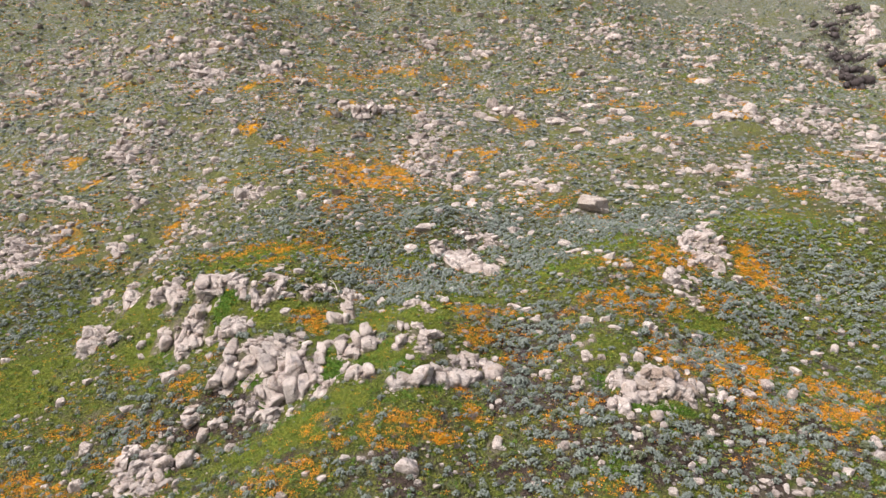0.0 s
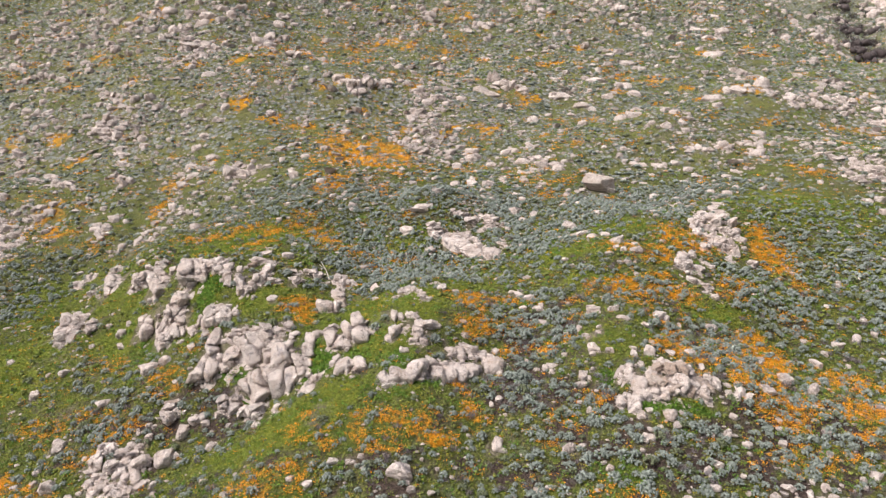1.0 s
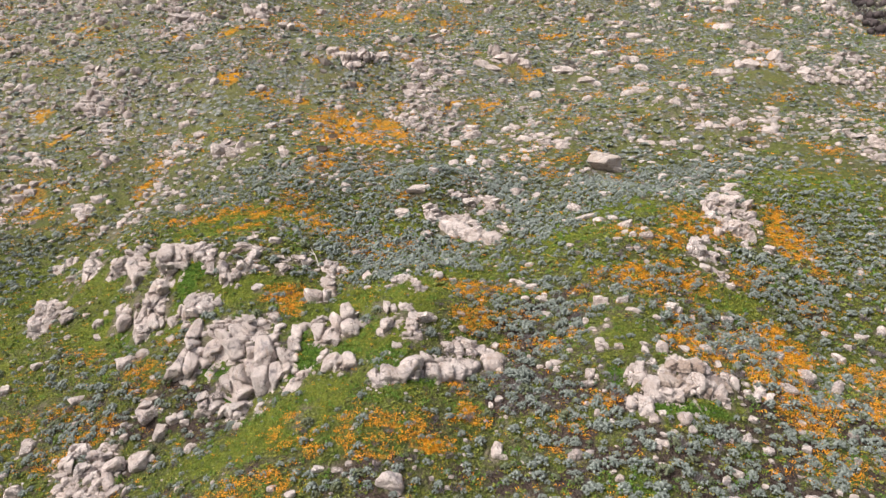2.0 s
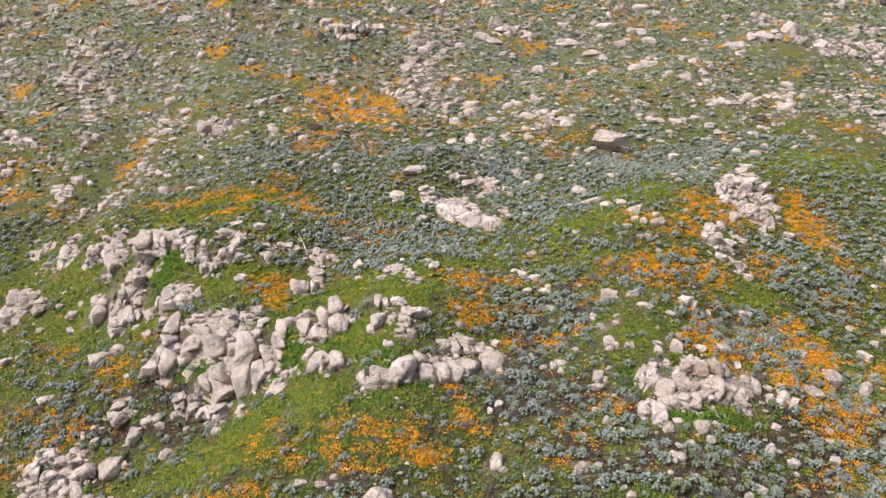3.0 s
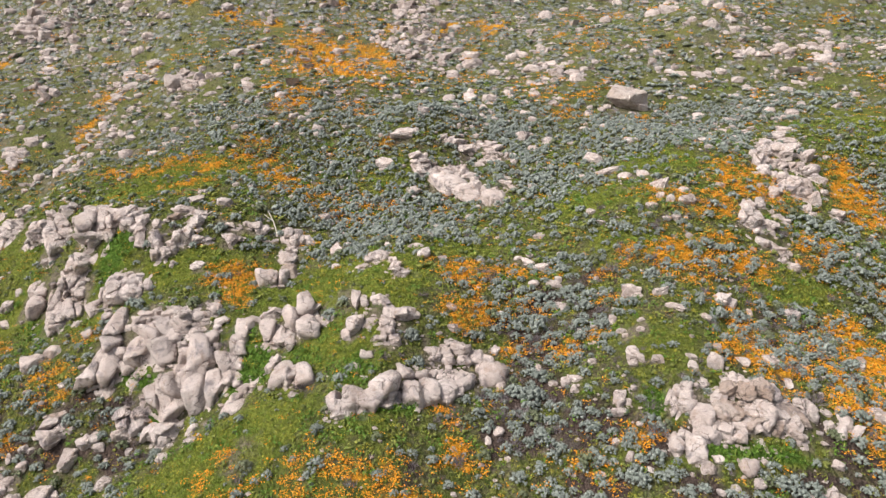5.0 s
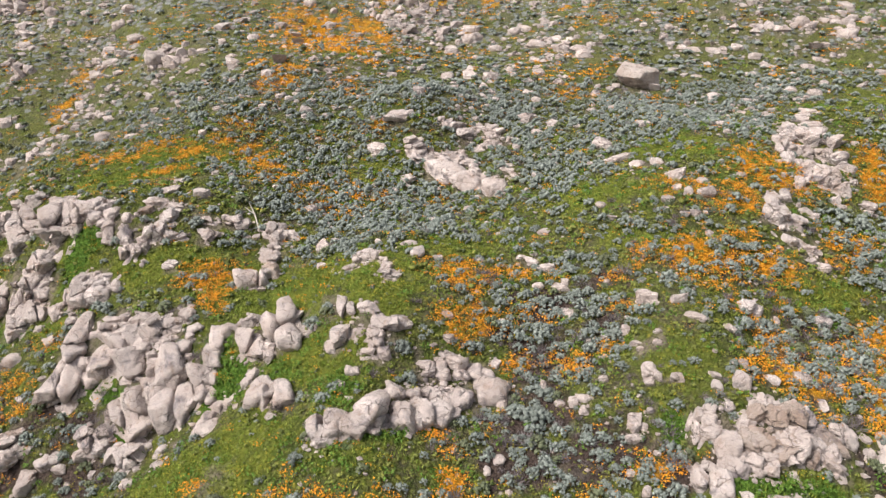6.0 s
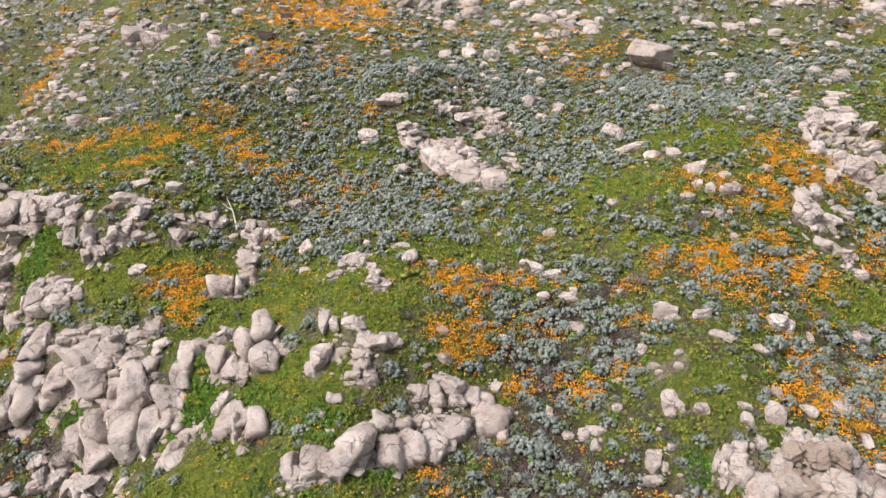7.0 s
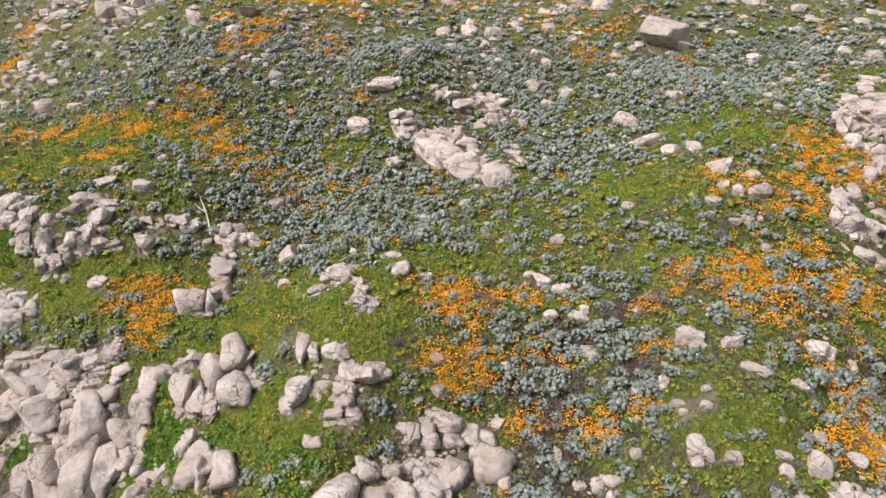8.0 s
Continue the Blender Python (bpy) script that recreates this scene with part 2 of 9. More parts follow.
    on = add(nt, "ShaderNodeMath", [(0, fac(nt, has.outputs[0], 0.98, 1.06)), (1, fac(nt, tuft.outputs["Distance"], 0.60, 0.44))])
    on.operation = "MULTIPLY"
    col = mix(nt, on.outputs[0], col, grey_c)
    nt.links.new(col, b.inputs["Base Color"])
    dome_on = add(nt, "ShaderNodeMath", [(0, dome), (1, on.outputs[0])])
    dome_on.operation = "MULTIPLY"
    lump = add(nt, "ShaderNodeMath", [(0, noise_tex(nt, 5.0, 7.0, 0.75, p)), (1, gap)])
    high = add(nt, "ShaderNodeMath", [(0, lump.outputs[0]), (1, dome_on.outputs[0])])
    high.operation, high.use_clamp = "ADD", False
    bump(nt, b, high.outputs[0], 0.85, 0.26)
    return m


GROUND = soil()


# ---- mesh helpers ----
def solid(name, verts, faces, mat, smooth=False):
    """A mesh from an (n, 3) array and an (m, 3) or (m, 4) array of corners."""
    verts, faces = np.asarray(verts, np.float32), np.asarray(faces, np.int32)
    me = bpy.data.meshes.new(name)
    n, k = faces.shape
    me.vertices.add(len(verts))
    me.vertices.foreach_set("co", verts.ravel())
    me.loops.add(n * k)
    me.loops.foreach_set("vertex_index", faces.ravel())
    me.polygons.add(n)
    me.polygons.foreach_set("loop_start", np.arange(0, n * k, k, dtype=np.int32))
    me.polygons.foreach_set("loop_total", np.full(n, k, np.int32))
    me.polygons.foreach_set("use_smooth", np.full(n, smooth))
    me.update(calc_edges=True)
    me.materials.append(mat)
    return me


def part(name, me, parent, label=""):
    ob = new(name, me)
    ob.parent = parent
    return tagged(ob, label)


def strewn(template, xyz, size, turn, lean=None, lean_way=None, squash=None):
    """Copies of one (verts, faces) template, set down, turned and scaled, as one pair of arrays."""
    v, f = template
    n = len(xyz)
    c, s = np.cos(turn)[:, None], np.sin(turn)[:, None]
    sq = np.ones(n) if squash is None else squash
    x, y, z = v[:, 0] * size[:, None], v[:, 1] * size[:, None], v[:, 2] * (size * sq)[:, None]
    x, y = x * c - y * s, x * s + y * c
    if lean is not None:
        x = x + z * (lean * np.cos(lean_way))[:, None]
        y = y + z * (lean * np.sin(lean_way))[:, None]
    vv = np.stack([x + xyz[:, 0:1], y + xyz[:, 1:2], z + xyz[:, 2:3]], -1).reshape(-1, 3)
    ff = (f[None] + (np.arange(n) * len(v))[:, None, None]).reshape(-1, f.shape[1])
    return vv, ff


def merged(pairs):
    vs, fs, k = [], [], 0
    for v, f in pairs:
        vs.append(v)
        fs.append(f + k)
        k += len(v)
    return np.concatenate(vs), np.concatenate(fs)


# ---- the lie of the land ----
# forms: east, north, half-length, half-breadth, turn, height; sums of smooth swells and hollows on one long slope
LEVEL, RISE, CROSS = -21.85, 0.3045, 0.0486
FRONT_FORMS = [
    (-10.4, 56.0, 13.9, 4.6, 60, 3.02),
    (-2.4, 56.0, 8.7, 2.9, 90, 1.79),
    (17.6, 56.0, 8.7, 2.9, 120, -0.79),
    (-22.0, 60.0, 8.7, 2.9, 30, -0.83),
    (10.4, 64.0, 35.0, 35.0, 0, 8.10),
    (18.4, 64.0, 13.9, 4.6, 90, 3.62),
    (-17.6, 64.0, 13.9, 4.6, 0, -0.61),
    (14.4, 64.0, 8.7, 2.9, 30, 1.61),
    (2.4, 64.0, 13.9, 4.6, 150, -0.87),
    (18.8, 68.0, 13.9, 4.6, 0, -3.40),
    (-21.2, 68.0, 8.7, 2.9, 0, 1.63),
    (2.8, 68.0, 8.7, 2.9, 0, 2.39),
    (26.8, 68.0, 8.7, 2.9, 90, 1.52),
    (30.8, 68.0, 8.7, 2.9, 60, 0.99),
    (21.6, 72.0, 14.3, 4.8, 60, 0.76),
]
MIDDLE_FORMS = [
    (-20.6, 76.0, 22.6, 7.5, 90, 1.09),
    (-26.3, 80.0, 7.7, 4.3, 150, 4.05),
    (-8.8, 88.0, 10.9, 3.6, 90, -1.93),
    (6.6, 92.0, 14.1, 7.8, 60, -2.55),
    (38.1, 92.0, 18.2, 6.1, 30, 2.89),
    (-40.7, 92.0, 11.4, 3.8, 90, 2.45),
    (-14.5, 92.0, 11.4, 3.8, 150, -1.66),
    (-26.1, 96.0, 14.7, 8.2, 90, 2.92),
    (23.3, 96.0, 11.9, 4.0, 120, 1.83),
    (35.7, 100.0, 38.3, 21.3, 0, 1.39),
    (-34.2, 104.0, 20.6, 6.9, 150, 0.17),
]
UPPER_FORMS = [
    (-17.0, 108.0, 32.1, 10.7, 120, 5.17),
    (-23.1, 108.0, 13.4, 4.5, 0, -1.75),
    (-69.1, 124.0, 15.3, 5.1, 0, 2.76),
    (45.7, 128.0, 25.3, 8.4, 150, 2.86),
    (61.3, 148.0, 29.3, 9.8, 30, 5.81),
    (-52.6, 160.0, 47.5, 15.8, 0, 11.40),
]
HOLLOWS = [
    (-54.2, 94.0, 7.0, 7.0, 0, -2.06),
    (-19.2, 59.0, 7.0, 7.0, 0, -0.92),
    (14.4, 72.0, 12.0, 12.0, 0, -0.72),
    (-45.6, 132.0, 12.0, 12.0, 0, 1.14),
    (10.2, 101.0, 7.0, 7.0, 0, 1.24),
    (1.8, 59.0, 7.0, 7.0, 0, 0.44),
    (45.2, 66.0, 7.0, 7.0, 0, -0.94),
    (-10.8, 101.0, 7.0, 7.0, 0, -0.71),
    (38.4, 132.0, 12.0, 12.0, 0, -1.26),
]
FAR_FORMS = [
    (126.0, 290.0, 45.0, 15.0, 70, 11.0),
    (196.0, 330.0, 60.0, 7.0, 62, -6.0),
    (20.0, 200.0, 70.0, 70.0, 0, -1.71),
    (153.6, 258.0, 40.0, 40.0, 0, -13.93),
    (88.0, 115.0, 22.0, 22.0, 0, 3.91),
    (-72.0, 215.0, 22.0, 22.0, 0, 14.79),
    (-104.0, 155.0, 22.0, 22.0, 0, -3.46),
    (236.0, 380.0, 70.0, 70.0, 0, -23.07),
]
STEEP, STEEP_FROM = 0.233, 150.0  # the western hill steepens above this line
CRESTS = [
    (-12.5, 70.0, 4.5, 4.5, 0, 0.93),
    (16.5, 74.0, 4.5, 4.5, 0, 1.01),
    (-35.5, 90.0, 4.5, 4.5, 0, 0.99),
    (-13.5, 98.0, 4.5, 4.5, 0, -1.29),
    (-0.5, 102.0, 4.5, 4.5, 0, 2.88),
    (2.5, 82.0, 4.5, 4.5, 0, -1.07),
    (-12.5, 86.0, 4.5, 4.5, 0, 0.96),
    (31.5, 86.0, 4.5, 4.5, 0, -1.18),
    (28.5, 74.0, 4.5, 4.5, 0, 0.64),
    (-24.5, 86.0, 4.5, 4.5, 0, -0.48),
    (23.5, 54.0, 4.5, 4.5, 0, -0.78),
    (9.5, 94.0, 4.5, 4.5, 0, 0.94),
    (4.5, 74.0, 4.5, 4.5, 0, 0.67),
    (-23.5, 74.0, 4.5, 4.5, 0, -0.41),
    (0.5, 90.0, 4.5, 4.5, 0, -1.36),
    (-4.0, 73.6, 4.0, 4.0, 0, 0.8),
]


def swells(x, y, forms):
    z = np.zeros_like(x)
    for cx, cy, rx, ry, a, h in forms:
        a = radians(a)
        u, v = (x - cx) * math.cos(a) + (y - cy) * math.sin(a), (y - cy) * math.cos(a) - (x - cx) * math.sin(a)
        z += h * np.exp(-0.5 * ((u / rx) ** 2 + (v / ry) ** 2))
    return z


def ripple(x, y, scale, seed):
    """Cheap smooth unevenness, about -1 to 1."""
    r = np.random.RandomState(seed)
    z = np.zeros_like(x)
    for i in range(7):
        a, p, k = r.uniform(0, math.tau), r.uniform(0, math.tau), r.uniform(0.6, 1.9) * math.tau / scale
        z += np.sin((x * math.cos(a) + y * math.sin(a)) * k + p + 1.3 * np.sin((x * math.sin(a) - y * math.cos(a)) * k * 0.6 + p))
    return z / 4.0


def ground_z(x, y):
    x, y = np.asarray(x, float), np.asarray(y, float)
    z = LEVEL + RISE * 900 * np.tanh(y / 900) + CROSS * 600 * np.tanh(x / 600)
    z = z + swells(x, y, FRONT_FORMS) + swells(x, y, MIDDLE_FORMS) + swells(x, y, UPPER_FORMS) + swells(x, y, HOLLOWS) + swells(x, y, CRESTS) + swells(x, y, FAR_FORMS)
    z = z + STEEP * 0.5 * ((y - STEEP_FROM) + np.sqrt((y - STEEP_FROM) ** 2 + 100)) / (1 + np.exp((x - 75) / 22.0))
    z = z + 0.34 * np.clip(y - 520, 0, 600) * np.clip((y - 520) / 120, 0, 1)
    far = np.clip((np.hypot(x, y) - 60) / 120, 0, 1)
    return z + 0.10 * ripple(x, y, 5.0, 3) + 0.22 * ripple(x, y, 14.0, 4) * (0.5 + far) + 1.6 * far * ripple(x, y, 42.0, 5)


def at(x, y, up=0.0):
    return Vector((x, y, float(ground_z(x, y)) + up))

# ---- what grows where: soft-edged beds (east, north, half-length, half-breadth, turn, strength) ----
POPPIES, BANKS, THICKETS, HERB_BEDS, YELLOW_BEDS, TWIG_SPOTS = [], [], [], [], [], []
# bare tan soil: east, north, half length, half breadth, turn, strength
BARE_SPOTS = [(-23.0, 85.4, 2.2, 0.9, -12, 0.9), (8.2, 57.6, 1.2, 0.8, 0, 0.9)]
POPPIES.append((-13.6, 129.3, 8.1, 9.8, 10, 1.00))
POPPIES.append((-17.9, 107.7, 1.8, 2.0, 11, 0.90))
POPPIES.append((-8.8, 108.8, 1.4, 3.6, 38, 0.70))
POPPIES.append((-18.5, 143.1, 3.6, 1.7, 15, 0.60))
POPPIES.append((-68.8, 118.8, 6.7, 2.6, -8, 0.70))
POPPIES.append((-69.2, 115.4, 5.2, 1.9, -13, 0.70))
POPPIES.append((-75.3, 117.4, 2.6, 0.9, -3, 0.60))
POPPIES.append((-64.2, 113.7, 4.1, 2.0, -13, 0.80))
POPPIES.append((-47.7, 123.2, 2.2, 4.4, 3, 0.80))
POPPIES.append((-48.0, 116.7, 1.1, 2.7, -8, 0.90))
POPPIES.append((-31.6, 95.1, 4.8, 1.2, -26, 0.40))
POPPIES.append((-18.5, 95.0, 2.8, 3.4, -3, 0.18))
POPPIES.append((-14.4, 90.4, 2.1, 3.7, 22, 0.18))
POPPIES.append((-54.4, 107.6, 1.9, 1.7, -5, 0.50))
POPPIES.append((-3.7, 96.8, 1.8, 0.7, 5, 0.60))
POPPIES.append((-7.1, 86.8, 2.2, 2.6, -16, 0.50))
POPPIES.append((-10.9, 87.2, 1.8, 2.9, 26, 0.40))
POPPIES.append((-7.3, 163.0, 3.3, 4.0, -4, 0.60))
POPPIES.append((2.6, 194.6, 3.7, 10.6, -28, 0.60))
POPPIES.append((-17.0, 198.0, 5.0, 4.8, -24, 0.50))
POPPIES.append((-26.7, 197.6, 5.3, 2.1, 17, 0.40))
POPPIES.append((-2.5, 218.6, 7.5, 10.2, -5, 0.45))
POPPIES.append((-26.0, 221.0, 2.9, 5.4, 12, 0.50))
POPPIES.append((6.6, 139.6, 2.9, 2.1, -11, 0.60))
POPPIES.append((16.6, 157.7, 2.7, 3.2, 6, 0.60))
POPPIES.append((24.1, 132.0, 3.4, 3.2, -22, 0.60))
POPPIES.append((24.7, 146.1, 2.3, 3.8, -44, 0.50))
POPPIES.append((14.8, 119.4, 2.8, 4.1, -17, 0.60))
POPPIES.append((4.9, 126.8, 2.8, 2.3, 7, 0.50))
POPPIES.append((16.2, 107.9, 1.8, 2.0, -14, 0.50))
POPPIES.append((34.4, 129.1, 3.2, 3.0, -0, 0.40))
POPPIES.append((43.1, 178.4, 4.0, 4.0, -42, 0.60))
POPPIES.append((51.3, 170.6, 1.6, 2.3, -26, 0.60))
POPPIES.append((52.8, 118.3, 2.4, 1.1, 7, 0.40))
POPPIES.append((60.0, 110.9, 1.7, 2.0, -2, 0.40))
POPPIES.append((-93.8, 153.8, 3.1, 1.0, -10, 0.50))
POPPIES.append((-114.8, 183.0, 6.1, 7.2, -7, 0.50))
POPPIES.append((-125.3, 210.1, 8.4, 3.8, -10, 0.45))
POPPIES.append((-80.5, 178.9, 6.3, 3.7, 21, 0.40))
POPPIES.append((-54.2, 120.9, 1.9, 0.9, 12, 0.40))
POPPIES.append((-39.9, 157.9, 6.0, 6.0, 44, 0.40))
POPPIES.append((-31.6, 187.3, 13.6, 11.4, 49, 0.45))
POPPIES.append((-57.3, 186.2, 3.0, 2.3, -6, 0.50))
POPPIES.append((-50.1, 152.5, 3.5, 2.3, -16, 0.50))
POPPIES.append((-80.2, 181.8, 6.3, 2.1, -3, 0.30))
POPPIES.append((-36.3, 128.3, 6.0, 5.2, -22, 0.25))
POPPIES.append((-28.5, 138.5, 3.4, 6.4, 6, 0.30))
POPPIES.append((21.5, 78.6, 2.4, 2.1, 11, 0.30))
POPPIES.append((19.9, 71.6, 2.5, 1.3, -2, 0.90))
POPPIES.append((22.9, 73.4, 2.1, 1.0, 12, 0.70))
POPPIES.append((18.9, 69.5, 1.8, 0.8, 2, 0.60))
POPPIES.append((24.8, 77.9, 1.3, 1.1, 7, 0.90))
POPPIES.append((29.5, 83.7, 2.9, 2.6, 12, 0.80))
POPPIES.append((25.3, 79.5, 1.2, 1.3, 6, 0.80))
POPPIES.append((25.2, 71.7, 1.5, 1.2, 10, 0.80))
POPPIES.append((32.4, 75.7, 1.7, 1.0, 8, 0.90))
POPPIES.append((31.0, 73.5, 1.2, 0.8, 8, 0.80))
POPPIES.append((40.7, 85.0, 2.4, 1.8, 13, 0.90))
POPPIES.append((40.9, 88.2, 2.0, 1.4, 15, 0.80))
POPPIES.append((40.1, 82.5, 2.2, 1.9, 23, 0.90))
POPPIES.append((41.1, 81.1, 0.8, 2.9, 16, 0.60))
POPPIES.append((40.8, 78.6, 1.2, 1.2, 15, 0.50))
POPPIES.append((14.2, 70.7, 0.9, 0.5, -23, 0.60))
POPPIES.append((16.3, 72.1, 1.2, 0.8, -22, 0.60))
POPPIES.append((3.9, 67.7, 2.1, 0.7, 11, 1.00))
POPPIES.append((3.4, 66.3, 0.9, 0.6, 11, 0.90))
POPPIES.append((5.2, 67.3, 1.1, 0.4, 5, 0.80))
POPPIES.append((3.1, 71.3, 1.4, 1.6, 13, 0.80))
POPPIES.append((2.1, 72.7, 1.5, 0.7, 4, 0.40))
POPPIES.append((7.1, 72.4, 1.2, 0.6, 1, 0.80))
POPPIES.append((9.8, 72.4, 0.9, 0.5, -6, 0.70))
POPPIES.append((7.9, 68.5, 1.5, 0.6, 4, 0.50))
POPPIES.append((5.5, 64.9, 0.6, 0.3, 0, 0.90))
POPPIES.append((6.9, 65.3, 0.8, 0.4, -4, 0.80))
POPPIES.append((9.0, 65.3, 0.5, 0.6, -24, 0.70))
POPPIES.append((10.2, 64.5, 0.6, 0.8, -28, 0.90))
POPPIES.append((-3.2, 54.7, 2.5, 0.3, -5, 1.00))
POPPIES.append((-3.6, 55.2, 1.1, 0.3, -4, 0.70))
POPPIES.append((-1.5, 55.1, 1.1, 0.3, 12, 0.60))
POPPIES.append((-1.8, 53.7, 0.9, 0.5, 9, 0.90))
POPPIES.append((-0.1, 53.4, 1.2, 0.5, 13, 1.00))
POPPIES.append((-4.2, 53.6, 0.7, 0.4, -9, 0.70))
POPPIES.append((-4.4, 52.6, 1.4, 0.3, -10, 0.70))
POPPIES.append((-6.3, 53.7, 0.7, 0.4, -7, 0.70))
POPPIES.append((-7.8, 54.7, 0.9, 0.4, -4, 0.60))
POPPIES.append((-6.9, 55.8, 1.2, 0.3, -12, 0.50))
POPPIES.append((2.8, 56.9, 0.7, 0.5, 7, 0.90))
POPPIES.append((3.1, 55.9, 0.5, 0.4, 5, 0.90))
POPPIES.append((1.7, 56.0, 0.7, 0.4, 15, 0.50))
POPPIES.append((1.7, 59.6, 0.8, 0.4, 18, 0.50))
POPPIES.append((2.8, 59.6, 0.4, 0.4, 5, 0.50))
POPPIES.append((9.9, 56.0, 0.9, 0.5, -10, 0.80))
POPPIES.append((9.1, 55.3, 0.7, 0.3, -12, 0.50))
POPPIES.append((8.9, 53.6, 0.8, 0.3, -9, 0.50))
POPPIES.append((-15.1, 73.7, 1.9, 1.1, 19, 0.80))
POPPIES.append((-14.0, 71.2, 0.9, 1.3, 7, 0.70))
POPPIES.append((-16.5, 73.3, 0.9, 0.5, 12, 0.50))
POPPIES.append((-27.5, 67.4, 1.4, 0.8, -16, 0.90))
POPPIES.append((-25.7, 65.7, 0.9, 0.4, -6, 0.70))
POPPIES.append((-29.5, 63.3, 1.0, 0.6, -12, 0.70))
POPPIES.append((-30.6, 62.1, 1.6, 0.5, -14, 0.80))
POPPIES.append((-27.7, 65.5, 1.0, 0.3, -10, 0.60))
POPPIES.append((-24.0, 65.3, 0.7, 0.2, -6, 0.40))
POPPIES.append((-32.7, 64.9, 1.1, 0.5, -11, 0.70))
POPPIES.append((-28.7, 68.5, 1.2, 0.4, -19, 0.40))
POPPIES.append((-24.8, 69.8, 1.8, 0.5, -15, 0.40))
POPPIES.append((-35.5, 72.6, 1.9, 0.8, -17, 0.40))
POPPIES.append((13.4, 57.1, 1.0, 0.6, -12, 0.90))
POPPIES.append((12.2, 56.5, 0.5, 0.3, -14, 0.50))
POPPIES.append((11.0, 54.5, 0.8, 0.4, -10, 0.50))
POPPIES.append((10.2, 55.5, 0.5, 0.4, -12, 0.60))
POPPIES.append((21.6, 62.7, 2.2, 1.0, 16, 0.70))
POPPIES.append((23.3, 62.1, 1.9, 1.0, 17, 1.00))
POPPIES.append((22.9, 60.8, 0.8, 0.5, 9, 0.80))
POPPIES.append((22.2, 65.7, 1.0, 1.9, 33, 0.60))
POPPIES.append((22.8, 64.7, 1.2, 0.9, 25, 0.60))
POPPIES.append((27.9, 61.7, 1.1, 1.3, 26, 0.90))
POPPIES.append((27.4, 59.9, 1.5, 0.7, 12, 0.90))
POPPIES.append((31.4, 65.9, 2.4, 1.7, 24, 1.00))
POPPIES.append((32.7, 67.3, 1.6, 0.7, 12, 0.80))
POPPIES.append((33.9, 66.2, 1.5, 0.9, 19, 0.70))
POPPIES.append((30.2, 61.4, 1.2, 1.3, 23, 0.80))
POPPIES.append((27.8, 57.6, 1.4, 1.1, 15, 0.90))
POPPIES.append((26.1, 56.6, 0.8, 0.4, 11, 0.50))
POPPIES.append((29.2, 56.6, 0.8, 1.1, 13, 0.70))
POPPIES.append((31.2, 68.5, 1.8, 0.8, 19, 0.80))
POPPIES.append((23.2, 59.9, 0.8, 0.6, 8, 0.50))
POPPIES.append((27.0, 65.5, 1.1, 0.8, 19, 0.40))
POPPIES.append((38.1, 71.4, 0.9, 0.9, 13, 0.50))
POPPIES.append((37.1, 72.5, 1.8, 0.6, 13, 0.40))
POPPIES.append((-11.4, 55.9, 0.9, 1.4, -13, 0.35))
POPPIES.append((-10.3, 54.4, 0.9, 0.4, -3, 0.50))
POPPIES.append((-8.8, 53.6, 0.7, 0.5, -0, 0.60))
POPPIES.append((-26.6, 94.9, 2.6, 1.0, -19, 0.60))
POPPIES.append((-16.9, 93.5, 1.5, 1.6, 13, 0.70))
POPPIES.append((-14.2, 89.5, 1.6, 1.9, 27, 0.60))
POPPIES.append((-11.9, 86.6, 1.0, 2.5, 29, 0.60))
POPPIES.append((-6.0, 86.2, 1.9, 2.2, -22, 0.50))
POPPIES.append((-4.3, 96.4, 0.8, 0.6, 13, 0.80))
POPPIES.append((-10.4, 96.6, 1.0, 0.6, 3, 0.60))
POPPIES.append((30.1, 58.6, 2.8, 1.4, 22, 0.80))
POPPIES.append((30.2, 56.5, 0.9, 0.7, 15, 0.60))
POPPIES.append((38.3, 59.1, 2.4, 1.8, 5, 0.70))
POPPIES.append((36.3, 56.1, 1.1, 0.6, 8, 0.90))
POPPIES.append((38.8, 56.6, 0.8, 0.6, 7, 0.80))
POPPIES.append((43.1, 63.5, 1.3, 0.9, 10, 0.70))
POPPIES.append((38.6, 64.4, 2.4, 1.4, 9, 0.60))
POPPIES.append((28.9, 52.8, 2.1, 1.0, 11, 0.40))
POPPIES.append((32.5, 53.3, 1.4, 0.4, 13, 0.50))
POPPIES.append((-40.6, 58.3, 2.3, 1.2, -13, 0.90))
POPPIES.append((-35.8, 56.7, 1.9, 0.6, -12, 0.60))
POPPIES.append((-39.0, 64.7, 2.7, 0.9, -12, 0.35))
POPPIES.append((-32.0, 59.7, 1.9, 1.2, -13, 0.40))
POPPIES.append((-29.5, 63.0, 1.3, 0.7, -13, 0.60))
POPPIES.append((-33.8, 64.9, 1.4, 0.6, -13, 0.60))
POPPIES.append((-13.2, 50.7, 2.1, 1.1, -12, 0.60))
POPPIES.append((-11.1, 51.3, 1.4, 0.9, -3, 0.50))
POPPIES.append((13.6, 48.4, 1.7, 0.6, -13, 0.40))
BANKS.append((-15.0, 56.2, 4.9, 1.7, -11, 1.00))
BANKS.append((-11.6, 58.0, 3.8, 2.0, -12, 1.00))
BANKS.append((-8.9, 59.9, 2.5, 1.3, -17, 0.80))
BANKS.append((-11.6, 64.7, 1.5, 1.5, -20, 0.90))
BANKS.append((-7.4, 72.5, 4.8, 3.8, -6, 1.00))
BANKS.append((-2.4, 70.0, 2.7, 3.4, -7, 0.80))
BANKS.append((-25.9, 77.5, 2.3, 1.0, -12, 0.80))
